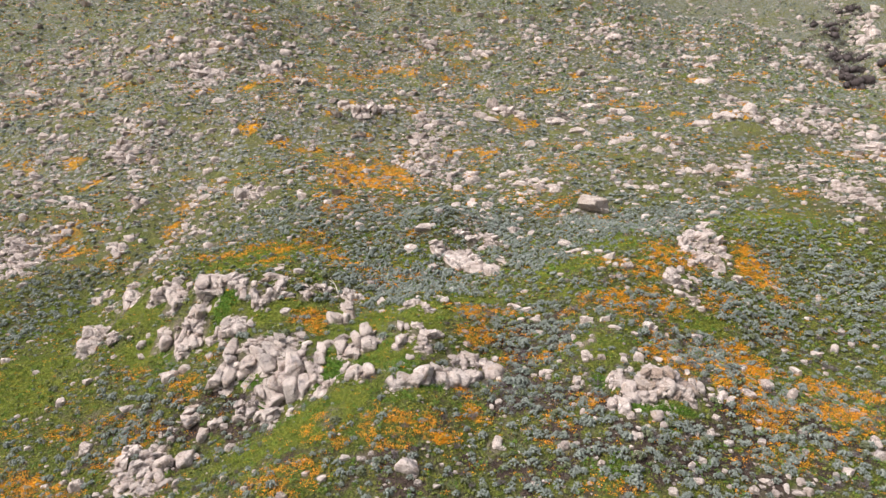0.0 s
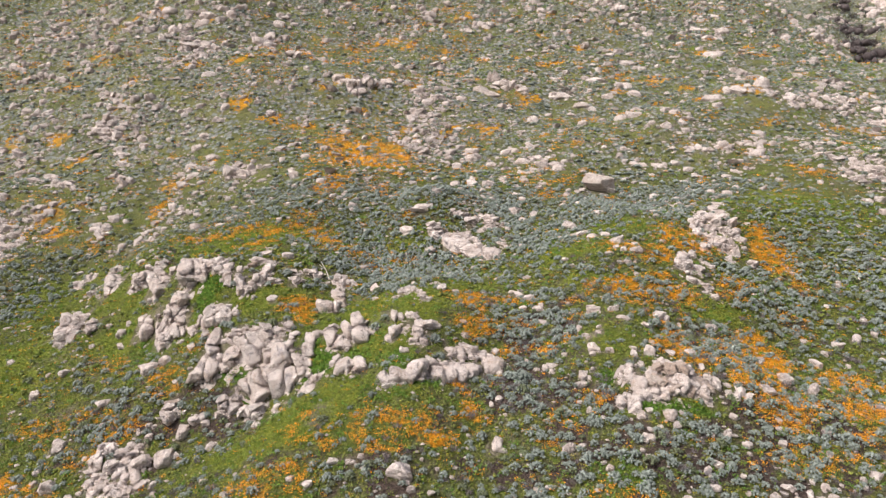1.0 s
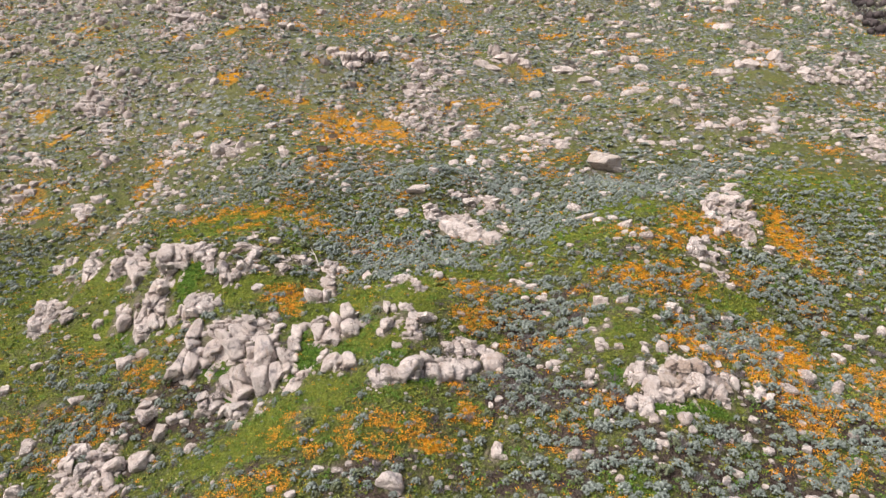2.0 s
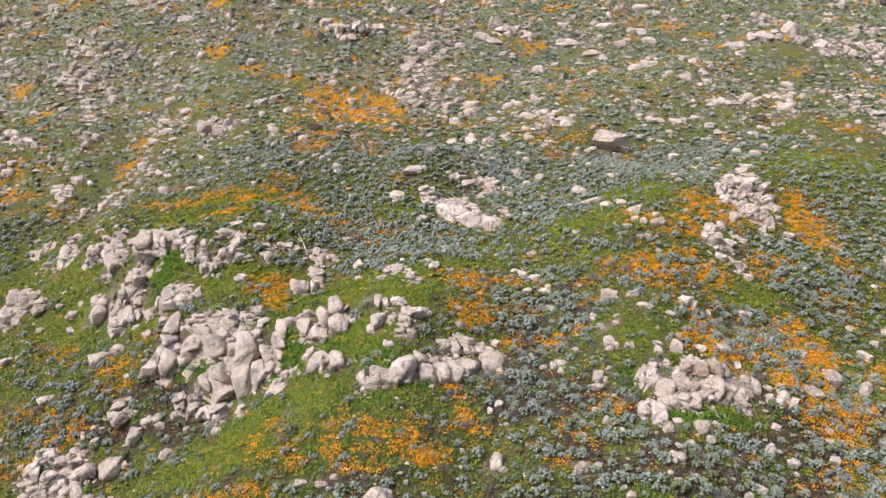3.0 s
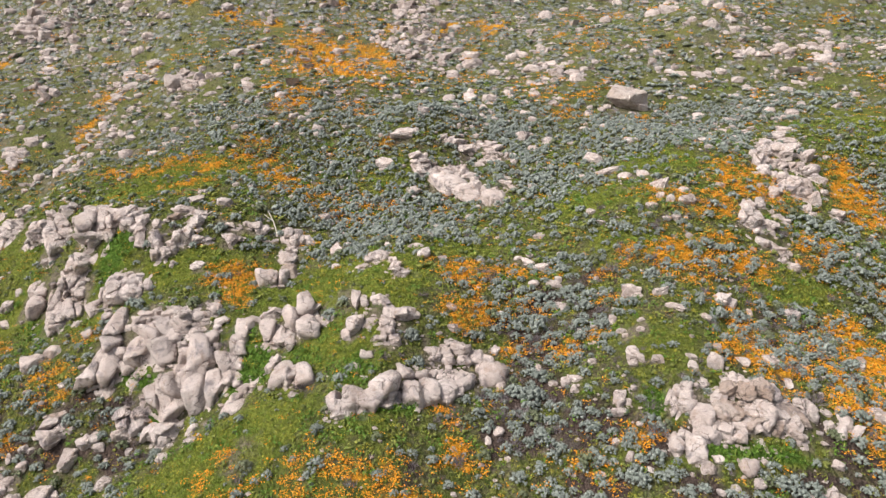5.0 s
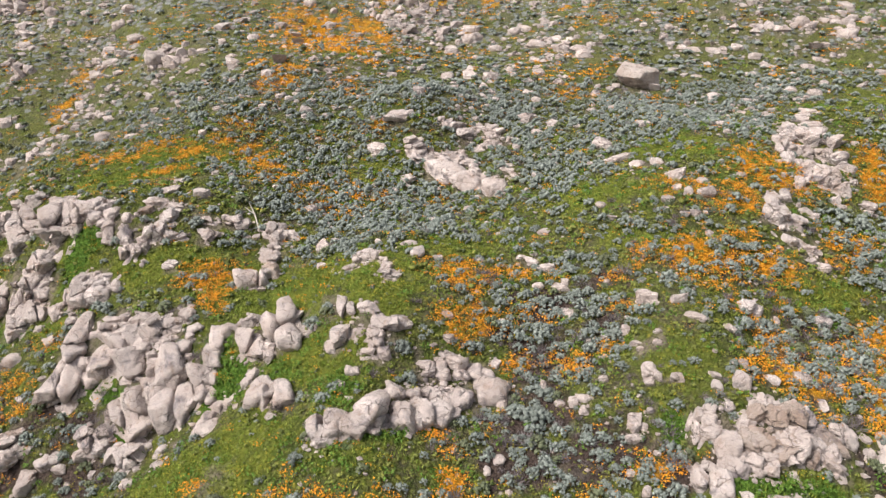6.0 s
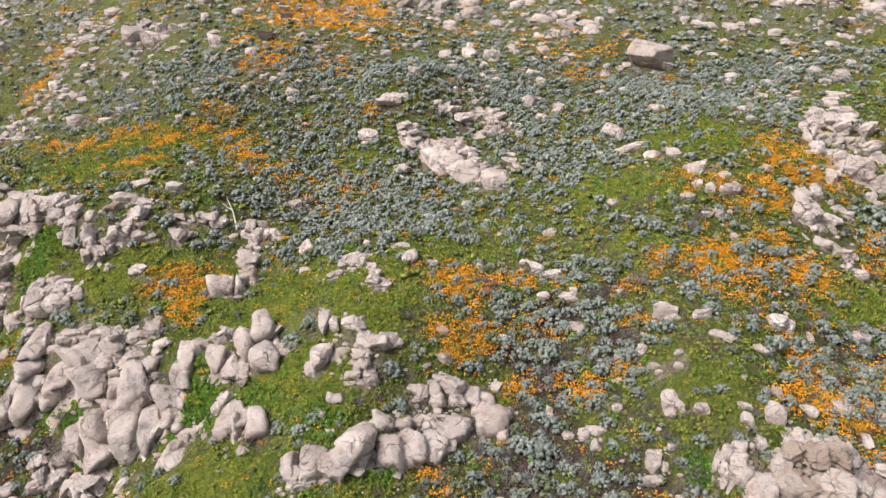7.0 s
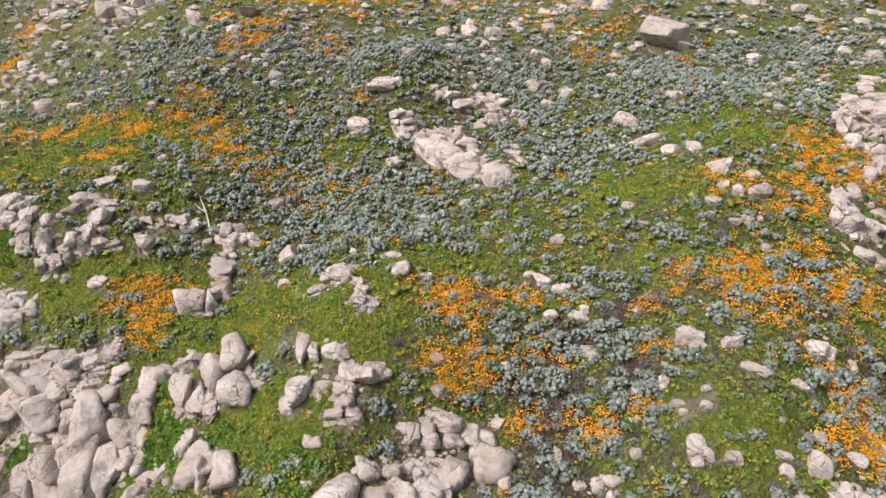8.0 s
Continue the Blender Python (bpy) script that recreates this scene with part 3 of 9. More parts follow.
BANKS.append((-21.2, 74.2, 3.5, 1.2, 0, 0.80))
BANKS.append((-26.0, 76.0, 1.7, 0.9, -13, 0.80))
BANKS.append((-17.9, 75.1, 2.3, 1.3, 4, 0.70))
BANKS.append((-21.5, 66.4, 3.3, 0.4, -8, 1.00))
BANKS.append((-40.8, 83.8, 6.3, 2.4, -22, 0.60))
BANKS.append((-35.0, 75.9, 4.2, 2.3, -18, 0.70))
BANKS.append((-5.4, 64.1, 3.4, 1.6, -9, 0.80))
BANKS.append((-12.3, 67.5, 1.4, 1.4, -3, 0.90))
BANKS.append((-5.3, 56.9, 2.7, 1.0, -7, 0.40))
BANKS.append((19.2, 55.8, 3.6, 0.7, 6, 1.00))
BANKS.append((14.4, 58.8, 0.7, 1.0, -16, 0.90))
BANKS.append((22.4, 88.1, 3.5, 2.1, -35, 1.00))
BANKS.append((14.5, 81.0, 3.7, 2.1, -35, 0.90))
BANKS.append((28.4, 70.9, 3.4, 1.5, 17, 0.70))
BANKS.append((15.4, 62.7, 3.3, 1.9, -27, 0.50))
BANKS.append((15.6, 73.3, 2.4, 1.5, -20, 0.60))
BANKS.append((-26.6, 89.7, 5.5, 4.6, -9, 0.90))
BANKS.append((-22.1, 89.3, 3.8, 2.5, 21, 0.70))
BANKS.append((-2.8, 93.6, 1.9, 1.6, -5, 0.50))
BANKS.append((-4.0, 90.9, 2.4, 1.7, -14, 0.60))
BANKS.append((49.3, 101.1, 3.8, 8.2, 11, 0.70))
BANKS.append((45.9, 92.3, 3.5, 2.3, 13, 0.50))
BANKS.append((3.1, 75.4, 4.1, 1.4, 1, 0.60))
BANKS.append((-1.7, 57.3, 3.0, 0.7, 0, 0.40))
BANKS.append((6.7, 55.6, 1.8, 1.4, -4, 0.40))
BANKS.append((-26.8, 72.5, 1.8, 1.4, -23, 0.70))
BANKS.append((-16.7, 63.2, 1.2, 0.7, -16, 0.80))
BANKS.append((-50.1, 77.4, 5.6, 4.5, -10, 0.70))
BANKS.append((-48.6, 71.8, 4.0, 3.7, -13, 0.70))
BANKS.append((-53.4, 94.5, 5.0, 6.6, -9, 0.50))
BANKS.append((-36.4, 142.7, 9.7, 8.4, -5, 0.40))
BANKS.append((-39.6, 132.2, 7.8, 6.7, -21, 0.50))
BANKS.append((29.9, 138.7, 9.6, 9.8, -16, 0.40))
BANKS.append((79.4, 142.2, 9.9, 3.1, 7, 0.50))
BANKS.append((-140.0, 236.7, 19.0, 12.4, -8, 0.30))
BANKS.append((51.9, 101.8, 7.3, 7.5, 11, 0.50))
THICKETS.append((-3.5, 83.7, 7.0, 6.9, -16, 1.00))
THICKETS.append((-9.3, 84.2, 4.5, 4.6, 24, 0.90))
THICKETS.append((7.5, 96.4, 5.5, 6.7, -16, 1.00))
THICKETS.append((12.8, 87.1, 3.7, 5.2, -34, 0.90))
THICKETS.append((3.6, 102.6, 10.0, 11.0, 18, 1.00))
THICKETS.append((23.9, 96.3, 7.3, 7.4, -39, 1.00))
THICKETS.append((-11.1, 97.1, 5.6, 5.9, -1, 0.80))
THICKETS.append((-13.7, 107.1, 9.1, 5.2, -13, 0.80))
THICKETS.append((-0.9, 123.4, 6.2, 7.5, 3, 0.80))
THICKETS.append((9.2, 67.2, 3.7, 3.5, -0, 0.80))
THICKETS.append((6.7, 60.0, 1.9, 3.0, -5, 0.90))
THICKETS.append((13.2, 66.0, 1.4, 2.0, -33, 0.40))
THICKETS.append((5.3, 69.6, 2.9, 1.4, 5, 0.60))
THICKETS.append((35.8, 75.1, 4.1, 4.0, 8, 0.80))
THICKETS.append((25.8, 65.7, 4.5, 3.4, 25, 0.70))
THICKETS.append((44.0, 84.6, 2.5, 6.1, 10, 0.80))
THICKETS.append((22.9, 71.8, 2.5, 1.6, 14, 0.60))
THICKETS.append((21.1, 54.3, 4.4, 1.3, 8, 0.50))
THICKETS.append((32.5, 123.3, 6.8, 9.9, 0, 0.70))
THICKETS.append((34.0, 108.9, 7.2, 9.4, -18, 0.60))
THICKETS.append((44.9, 111.7, 7.4, 7.0, 4, 0.50))
THICKETS.append((-20.5, 104.9, 4.2, 5.6, -12, 0.70))
THICKETS.append((-28.7, 106.8, 10.9, 7.3, -37, 0.70))
THICKETS.append((-24.9, 63.0, 3.6, 2.2, -7, 0.60))
THICKETS.append((-21.2, 62.3, 2.3, 1.3, -10, 0.80))
THICKETS.append((-65.2, 136.0, 8.9, 4.9, -12, 0.50))
THICKETS.append((-60.6, 94.7, 5.5, 7.9, -9, 1.00))
THICKETS.append((-58.7, 100.5, 7.3, 5.4, -15, 0.80))
THICKETS.append((-58.8, 88.0, 2.3, 7.7, -10, 0.90))
THICKETS.append((-77.5, 123.4, 12.5, 5.1, -14, 0.60))
THICKETS.append((-32.7, 63.8, 2.7, 2.2, -15, 0.50))
THICKETS.append((-87.4, 165.4, 14.8, 6.1, -19, 0.20))
THICKETS.append((98.8, 290.6, 103.6, 66.8, -3, 0.50))
THICKETS.append((33.4, 186.7, 32.5, 22.9, -21, 0.40))
THICKETS.append((50.6, 86.2, 6.7, 9.3, 14, 0.70))
THICKETS.append((-3.9, 50.7, 3.8, 1.3, -6, 0.40))
HERB_BEDS.append((-25.6, 77.3, 1.4, 1.0, -11, 1.00))
HERB_BEDS.append((-20.1, 65.9, 2.8, 0.4, -9, 1.00))
HERB_BEDS.append((-11.6, 64.7, 1.3, 1.5, -20, 1.00))
HERB_BEDS.append((-12.7, 67.2, 0.9, 1.4, -4, 0.80))
HERB_BEDS.append((-8.1, 64.3, 2.1, 0.5, -27, 0.70))
HERB_BEDS.append((-4.3, 61.5, 1.2, 1.4, -12, 0.60))
HERB_BEDS.append((14.4, 58.8, 0.6, 1.0, -16, 1.00))
HERB_BEDS.append((19.2, 55.8, 3.1, 0.5, 4, 0.90))
HERB_BEDS.append((-18.1, 63.5, 0.9, 0.5, -10, 0.90))
HERB_BEDS.append((-3.9, 57.4, 1.5, 0.8, -8, 0.50))
HERB_BEDS.append((-1.0, 59.0, 1.2, 0.5, 19, 0.70))
HERB_BEDS.append((-30.9, 72.0, 2.1, 1.2, -24, 0.50))
HERB_BEDS.append((-26.0, 76.0, 1.2, 1.4, -13, 0.70))
HERB_BEDS.append((36.3, 75.7, 2.3, 2.0, 11, 0.30))
HERB_BEDS.append((14.0, 49.8, 2.0, 1.2, -13, 0.50))
HERB_BEDS.append((0.5, 59.8, 2.1, 0.4, 25, 0.80))
YELLOW_BEDS.append((29.0, 71.2, 2.6, 1.3, 18, 1.00))
YELLOW_BEDS.append((30.6, 69.3, 1.2, 1.4, 18, 0.60))
YELLOW_BEDS.append((15.8, 71.9, 1.4, 1.2, -19, 0.60))
YELLOW_BEDS.append((37.5, 71.3, 1.2, 1.9, 15, 0.60))
YELLOW_BEDS.append((-31.8, 67.0, 2.4, 1.1, -17, 0.60))
YELLOW_BEDS.append((-30.8, 68.8, 2.0, 1.1, -22, 0.40))
YELLOW_BEDS.append((-3.9, 90.0, 1.9, 1.7, -6, 0.70))
YELLOW_BEDS.append((-30.7, 128.3, 5.8, 7.6, -17, 0.40))
YELLOW_BEDS.append((-42.9, 132.0, 6.0, 4.2, -24, 0.50))
YELLOW_BEDS.append((30.7, 55.5, 2.2, 1.9, 14, 0.60))
YELLOW_BEDS.append((-38.0, 69.9, 4.7, 2.1, -16, 0.50))
YELLOW_BEDS.append((-50.2, 73.2, 2.5, 3.9, -15, 0.50))
YELLOW_BEDS.append((26.3, 53.9, 1.7, 0.7, 13, 0.40))
TWIG_SPOTS.append((-14.0, 66.1, 0.92))
TWIG_SPOTS.append((-16.4, 69.8, 0.47))
TWIG_SPOTS.append((-17.0, 65.5, 0.68))
TWIG_SPOTS.append((-17.9, 65.1, 0.63))
TWIG_SPOTS.append((-19.6, 64.2, 1.14))
TWIG_SPOTS.append((17.4, 59.1, 0.48))
TWIG_SPOTS.append((21.1, 59.4, 0.45))
TWIG_SPOTS.append((15.0, 57.8, 0.46))
TWIG_SPOTS.append((-30.4, 75.5, 0.67))
TWIG_SPOTS.append((-29.7, 74.2, 0.56))
TWIG_SPOTS.append((3.2, 63.6, 0.42))
TWIG_SPOTS.append((2.3, 62.4, 0.46))
TWIG_SPOTS.append((5.2, 60.8, 0.65))
TWIG_SPOTS.append((-22.1, 63.5, 0.75))
TWIG_SPOTS.append((31.8, 85.2, 0.74))
TWIG_SPOTS.append((29.7, 79.8, 0.61))
TWIG_SPOTS.append((-3.4, 58.5, 0.37))
TWIG_SPOTS.append((-18.3, 64.7, 0.68))
TWIG_SPOTS.append((260.2, 446.6, 9.06))
TWIG_SPOTS.append((226.6, 378.3, 6.75))
TWIG_SPOTS.append((236.5, 416.2, 9.66))
TWIG_SPOTS.append((179.3, 295.9, 2.34))
TWIG_SPOTS.append((236.6, 407.0, 6.76))
TWIG_SPOTS.append((130.4, 433.3, 9.71))
THICKETS.append((238.0, 406.5, 9.7, 79.3, 2, 1.00))
HERB_BEDS.append((113.4, 193.9, 8.0, 13.4, -15, 0.80))
HERB_BEDS.append((161.0, 266.4, 3.2, 17.7, -52, 0.80))
TWIG_SPOTS.append((5.8, 61.4, 0.80))
TWIG_SPOTS.append((5.1, 59.6, 0.76))
TWIG_SPOTS.append((6.2, 62.9, 0.60))
TWIG_SPOTS.append((7.9, 64.5, 0.75))
TWIG_SPOTS.append((9.4, 67.0, 0.64))
TWIG_SPOTS.append((11.3, 67.4, 0.61))
TWIG_SPOTS.append((24.8, 65.5, 1.35))
TWIG_SPOTS.append((27.0, 66.9, 1.16))
TWIG_SPOTS.append((24.4, 69.6, 0.98))
TWIG_SPOTS.append((17.5, 59.3, 0.50))
TWIG_SPOTS.append((17.6, 60.1, 0.43))
TWIG_SPOTS.append((12.6, 61.8, 0.54))
TWIG_SPOTS.append((14.7, 61.2, 0.58))
TWIG_SPOTS.append((5.1, 72.2, 0.79))
TWIG_SPOTS.append((7.3, 64.1, 0.61))
TWIG_SPOTS.append((-16.4, 69.4, 0.73))
TWIG_SPOTS.append((-14.3, 66.4, 1.04))
TWIG_SPOTS.append((-13.4, 65.7, 0.80))
TWIG_SPOTS.append((-19.2, 64.2, 1.00))
TWIG_SPOTS.append((-18.3, 64.9, 0.79))
TWIG_SPOTS.append((-8.2, 65.9, 0.52))
TWIG_SPOTS.append((-21.5, 63.7, 0.79))
TWIG_SPOTS.append((2.9, 66.1, 0.55))
TWIG_SPOTS.append((13.9, 59.1, 0.70))
TWIG_SPOTS.append((11.3, 70.5, 0.75))
POPPIES.append((-33.3, 96.0, 2.9, 1.0, -20, 0.80))
POPPIES.append((-23.0, 92.2, 1.4, 1.2, -11, 0.80))
POPPIES.append((-20.2, 94.8, 1.3, 1.0, -15, 0.90))
POPPIES.append((-19.2, 97.9, 1.5, 0.7, -12, 0.90))
POPPIES.append((-15.3, 90.6, 1.1, 1.5, 9, 0.90))
POPPIES.append((-12.3, 86.8, 0.9, 1.3, 30, 0.80))
POPPIES.append((-17.3, 108.5, 1.7, 1.5, 9, 1.00))
POPPIES.append((-4.3, 97.1, 1.6, 0.4, -4, 0.80))
POPPIES.append((-10.7, 97.0, 0.7, 0.4, 5, 0.70))
POPPIES.append((-19.0, 112.5, 3.7, 1.4, -18, 0.90))
POPPIES.append((-9.2, 108.3, 1.3, 2.0, 35, 0.70))
POPPIES.append((-48.3, 122.3, 1.8, 1.6, 0, 0.90))
POPPIES.append((-46.5, 113.9, 1.1, 2.2, -12, 0.80))
POPPIES.append((-5.1, 86.7, 2.3, 0.9, -17, 0.70))
POPPIES.append((-6.7, 84.6, 1.0, 0.5, -16, 0.70))
POPPIES.append((-23.9, 88.3, 2.2, 0.7, -4, 0.70))
POPPIES.append((13.7, 68.0, 1.0, 0.5, -34, 0.60))
POPPIES.append((12.0, 65.0, 0.6, 0.5, -30, 0.70))
POPPIES.append((10.6, 63.7, 0.4, 0.6, -20, 0.80))
POPPIES.append((24.2, 63.3, 1.2, 0.6, 13, 0.70))
POPPIES.append((13.0, 57.5, 0.8, 0.4, -9, 0.90))
POPPIES.append((7.2, 64.9, 0.8, 0.4, -6, 0.80))
THICKETS.append((19.2, 51.8, 11.1, 3.1, 6, 0.55))
THICKETS.append((31.1, 57.2, 6.8, 4.0, 12, 0.55))
THICKETS.append((11.5, 56.0, 4.0, 3.0, -10, 0.55))
THICKETS.append((-23.0, 101.5, 11.0, 3.6, -14, 0.75))
THICKETS.append((-19.0, 88.5, 8.0, 1.6, -8, 0.55))
THICKETS.append((1.5, 94.0, 12.0, 6.5, -8, 0.90))
THICKETS.append((13.5, 71.5, 4.5, 2.6, 10, 0.60))



def cover_of(beds, x, y):
    """How strongly a set of beds covers the points, 0 to 1, with ragged edges."""
    best = np.zeros_like(x)
    rag = 0.28 * ripple(x, y, 2.0, 11) + 0.14 * ripple(x, y, 6.0, 12)
    for cx, cy, rx, ry, a, k in beds:
        far = max(rx, ry) * 2.2
        near = np.nonzero((np.abs(x - cx) < far) & (np.abs(y - cy) < far))[0]
        if not len(near):
            continue
        a, px, py = radians(a), x[near], y[near]
        u, v = (px - cx) * math.cos(a) + (py - cy) * math.sin(a), (py - cy) * math.cos(a) - (px - cx) * math.sin(a)
        d = np.sqrt((u / rx) ** 2 + (v / ry) ** 2) + rag[near]
        best[near] = np.maximum(best[near], k * np.clip(1.75 - 1.0 * d, 0, 1))
    return best


# ---- ground: one sheet out to the horizon ----
def spread(lo, hi, fine_lo, fine_hi, step, grow):
    mid = list(np.arange(fine_lo, fine_hi, step))
    up, d = [mid[-1]], step
    while up[-1] < hi:
        d *= grow
        up.append(up[-1] + d)
    down, d = [mid[0]], step
    while down[-1] > lo:
        d *= grow
        down.append(down[-1] - d)
    return np.array(down[:0:-1] + mid + up[1:])


XS, YS = spread(-1500, 1500, -45, 45, 0.7, 1.04), spread(-700, 2600, 46, 125, 0.7, 1.025)
gx, gy = np.meshgrid(XS, YS)
gz = ground_z(gx, gy)
idx = np.arange(gx.size).reshape(gx.shape)
quads = np.stack([idx[:-1, :-1], idx[:-1, 1:], idx[1:, 1:], idx[1:, :-1]], -1).reshape(-1, 4)
ground_me = solid("ground", np.stack([gx, gy, gz], -1).reshape(-1, 3), quads, GROUND, True)
# ---- granite ----
def ball(cuts):
    bm = bmesh.new()
    bmesh.ops.create_icosphere(bm, subdivisions=cuts, radius=1.0)
    v = np.array([p.co[:] for p in bm.verts])
    f = np.array([[p.index for p in q.verts] for q in bm.faces])
    bm.free()
    return v / np.linalg.norm(v, axis=1)[:, None], f


def octa():
    v = np.array([(1, 0, 0), (0, 1, 0), (-1, 0, 0), (0, -1, 0), (0, 0, 1), (0, 0, -1)], float)
    return v, np.array([(0, 1, 4), (1, 2, 4), (2, 3, 4), (3, 0, 4), (1, 0, 5), (2, 1, 5), (3, 2, 5), (0, 3, 5)])


BALLS = {0: octa(), 1: ball(1), 2: ball(2), 3: ball(3), 4: ball(4), 5: ball(5)}
stone_seed = 100
PILES = {}  # the rocks of each outcrop
LAID = []  # east, north, radius of every rock, kept clear of plants


def lattice(p, seed):
    """Smooth value noise on an (n, 3) array, about -1 to 1."""
    i = np.floor(p).astype(np.int64)
    f = p - i
    u = f * f * (3 - 2 * f)
    total = np.zeros(len(p))
    for c in range(8):
        d = np.array([c & 1, c >> 1 & 1, c >> 2 & 1])
        h = (i + d) @ np.array([73856093, 19349663, 83492791]) + seed * 2654435
        h = ((h ^ (h >> 13)) * 1274126177) & 0xFFFFFFFF
        h = ((h ^ (h >> 15)) * 668265263) & 0xFFFFFFFF
        total += (h / 2147483648.0 - 1) * np.prod(np.where(d, u, 1 - u), axis=1)
    return total


def fractal(p, seed, octaves):
    return sum(lattice(p * 2.03 ** k, seed + k) * 0.52 ** k for k in range(octaves))


def cells(p, points):
    """For each point the cell it lies in and how far it is from the cell's border."""
    d = ((p[:, None] - points[None]) ** 2).sum(-1)
    order = np.argpartition(d, 1, axis=1)[:, :2]
    rows = np.arange(len(p))
    a, b = order[:, 0], order[:, 1]
    swap = d[rows, a] > d[rows, b]
    a, b = np.where(swap, b, a), np.where(swap, a, b)
    gap = np.linalg.norm(points[a] - points[b], axis=1) + 1e-6
    return a, (d[rows, b] - d[rows, a]) / (2 * gap)


# how each style breaks: size of its pieces in metres, stretch along its axes, width of the joints, roundness of the edges
BREAKS = {0: (3.0, (1, 0.8, 1), 0.02, 14), 1: (1.05, (1, 0.7, 1.15), 0.055, 32), 2: (1.1, (0.55, 0.6, 2.5), 0.065, 28), 3: (1.2, (0.6, 0.6, 1.7), 0.05, 30), 4: (9.0, (1, 1, 1), 0.02, 44), 5: (1.7, (1.3, 0.5, 1.05), 0.06, 20)}


def weathered(cuts, style, seed, half, most=14):
    """A weathered granite block, parted by open joints into closed pieces with worn edges and flat, uneven faces."""
    r = np.random.RandomState(seed)
    half = np.array(half, float)
    size, stretch, gap, q = BREAKS[style]
    stretch = np.array(stretch)
    planes, reach = [], []
    if style == 4:  # an overhanging wedge with a flat top
        for p, d in (((0.22, -0.15, 1), 0.70), ((-0.12, -1, 0.55), 0.72), ((-1, -0.1, 0.35), 0.86), ((1, -0.15, 0.05), 0.88), ((0.75, -0.8, -0.45), 0.72), ((0.25, -0.8, -0.75), 0.55), ((-0.8, -0.3, -0.6), 0.7), ((0.1, 1, 0.1), 0.85), ((0, 0, -1), 0.8)):
            planes.append(p)
            reach.append(d)
    else:
        for ax in np.eye(3):
            for t in (-1, 1):
                planes.append(t * ax + r.normal(0, 0.24, 3))
                reach.append(r.uniform(0.74, 0.95))
        for _ in range(7):
            planes.append(r.normal(0, 1, 3))
            reach.append(r.uniform(0.84, 1.06))
    planes = np.array(planes, float)
    planes /= np.linalg.norm(planes, axis=1)[:, None]
    planes = planes / half  # the faces of the whole block, in metres
    long = np.linalg.norm(planes, axis=1)
    planes, reach = planes / long[:, None], np.array(reach) / long
    # the middles of the pieces, well apart and inside the block
    room = 8 * np.prod(half * stretch) / size ** 3
    want = int(np.clip(round(0.9 * room + 0.4), 1, most)) if half.max() > 0.4 else 1
    mids = []
    for _ in range(60 * want):
        c = r.uniform(-0.8, 0.8, 3) * half
        inside = (reach - planes @ c).min()
        if inside > 0.16 * half.min() and all(np.linalg.norm((c - m) * stretch) > 0.52 * size for m in mids):
            mids.append(c)
            if len(mids) == want:
                break
    if len(mids) < 2:
        mids = [np.zeros(3)]
    n, f = BALLS[cuts - (1 if len(mids) > 3 else 0)]
    pieces = []
    for c in mids:
        pl, rc = [planes], [reach - planes @ c + (r.normal(0, 0.03 * half.min(), len(reach)) if len(mids) > 1 else 0)]
        for m in mids:
            if m is c:
                continue
            w = (m - c) * stretch ** 2
            d = float(w @ (m - c)) * 0.5 / np.linalg.norm(w) - 0.5 * gap * r.uniform(0.5, 1.7)
            pl.append((w / np.linalg.norm(w))[None])
            rc.append(np.array([d]))
        pl, rc = np.concatenate(pl), np.clip(np.concatenate(rc), 0.04 * half.min(), None)
        for _ in range(3):  # chipped corners
            p = r.normal(0, 1, 3)
            p /= np.linalg.norm(p)
            far = 1 / max((np.clip(pl @ p, 0, None) / rc).max(), 1e-3)
            pl, rc = np.concatenate([pl, p[None]]), np.append(rc, far * r.uniform(0.80, 0.97))
        d = np.clip(n @ pl.T, 0, None) / rc
        top = d.max(axis=1) + 1e-9
        v = n / (top * (((d / top[:, None]) ** q).sum(axis=1)) ** (1.0 / q))[:, None]
        span = float(np.ptp(v, axis=0).min())
        rough = min(0.075, 0.085 * span)
        v = v * (1 + (rough * fractal((v + c) * 1.9, seed * 3 + 1, 3) + 0.6 * rough * fractal((v + c) * 5.0, seed * 3 + 9, 2)) / np.linalg.norm(v, axis=1))[:, None]
        if cuts >= 3:  # weathered grooves along old joints
            groove = np.exp(-(fractal((v + c) * np.array([1.3, 0.8, 1.1]), seed * 5 + 2, 2) / 0.07) ** 2) * (lattice((v + c) * 0.7, seed * 5 + 7) > -0.1)
            v = v * (1 - min(0.09, 0.10 * span) * groove / np.linalg.norm(v, axis=1))[:, None]
        if style in (2, 3):  # thin beds that weather back
            beds = np.sin((v[:, 2] + c[2] + 0.10 * lattice((v + c) * 0.9, seed)) * 6.283 / 0.24)
            v[:, :2] *= (1 - 0.05 * np.clip(beds, 0, 1) ** 2)[:, None]
        pieces.append((v + c, f))
    return pieces


def rock_mesh(name, sx, sy, sz, style, far=False, whole=False):
    """The meshes of one rock, one for each piece that joints part."""
    global stone_seed
    stone_seed += 1
    big = max(sx, sy, sz)
    if far:
        cuts = 4 if style == 4 else 2
    else:
        cuts = 4 if big > 0.8 else 3 if big > 0.3 else 2
    grow = 1.02 if style == 5 else 0.96 if style else 1.0
    pieces = weathered(cuts, style, stone_seed, (sx * grow, sy * grow, sz * grow), 1 if whole else 3 if far else 14)
    return [solid(name, v, f, ROCK_WARM if style == 4 else ROCK_RUST if style == 3 and not far else ROCK, style in (0, 5)) for v, f in pieces]


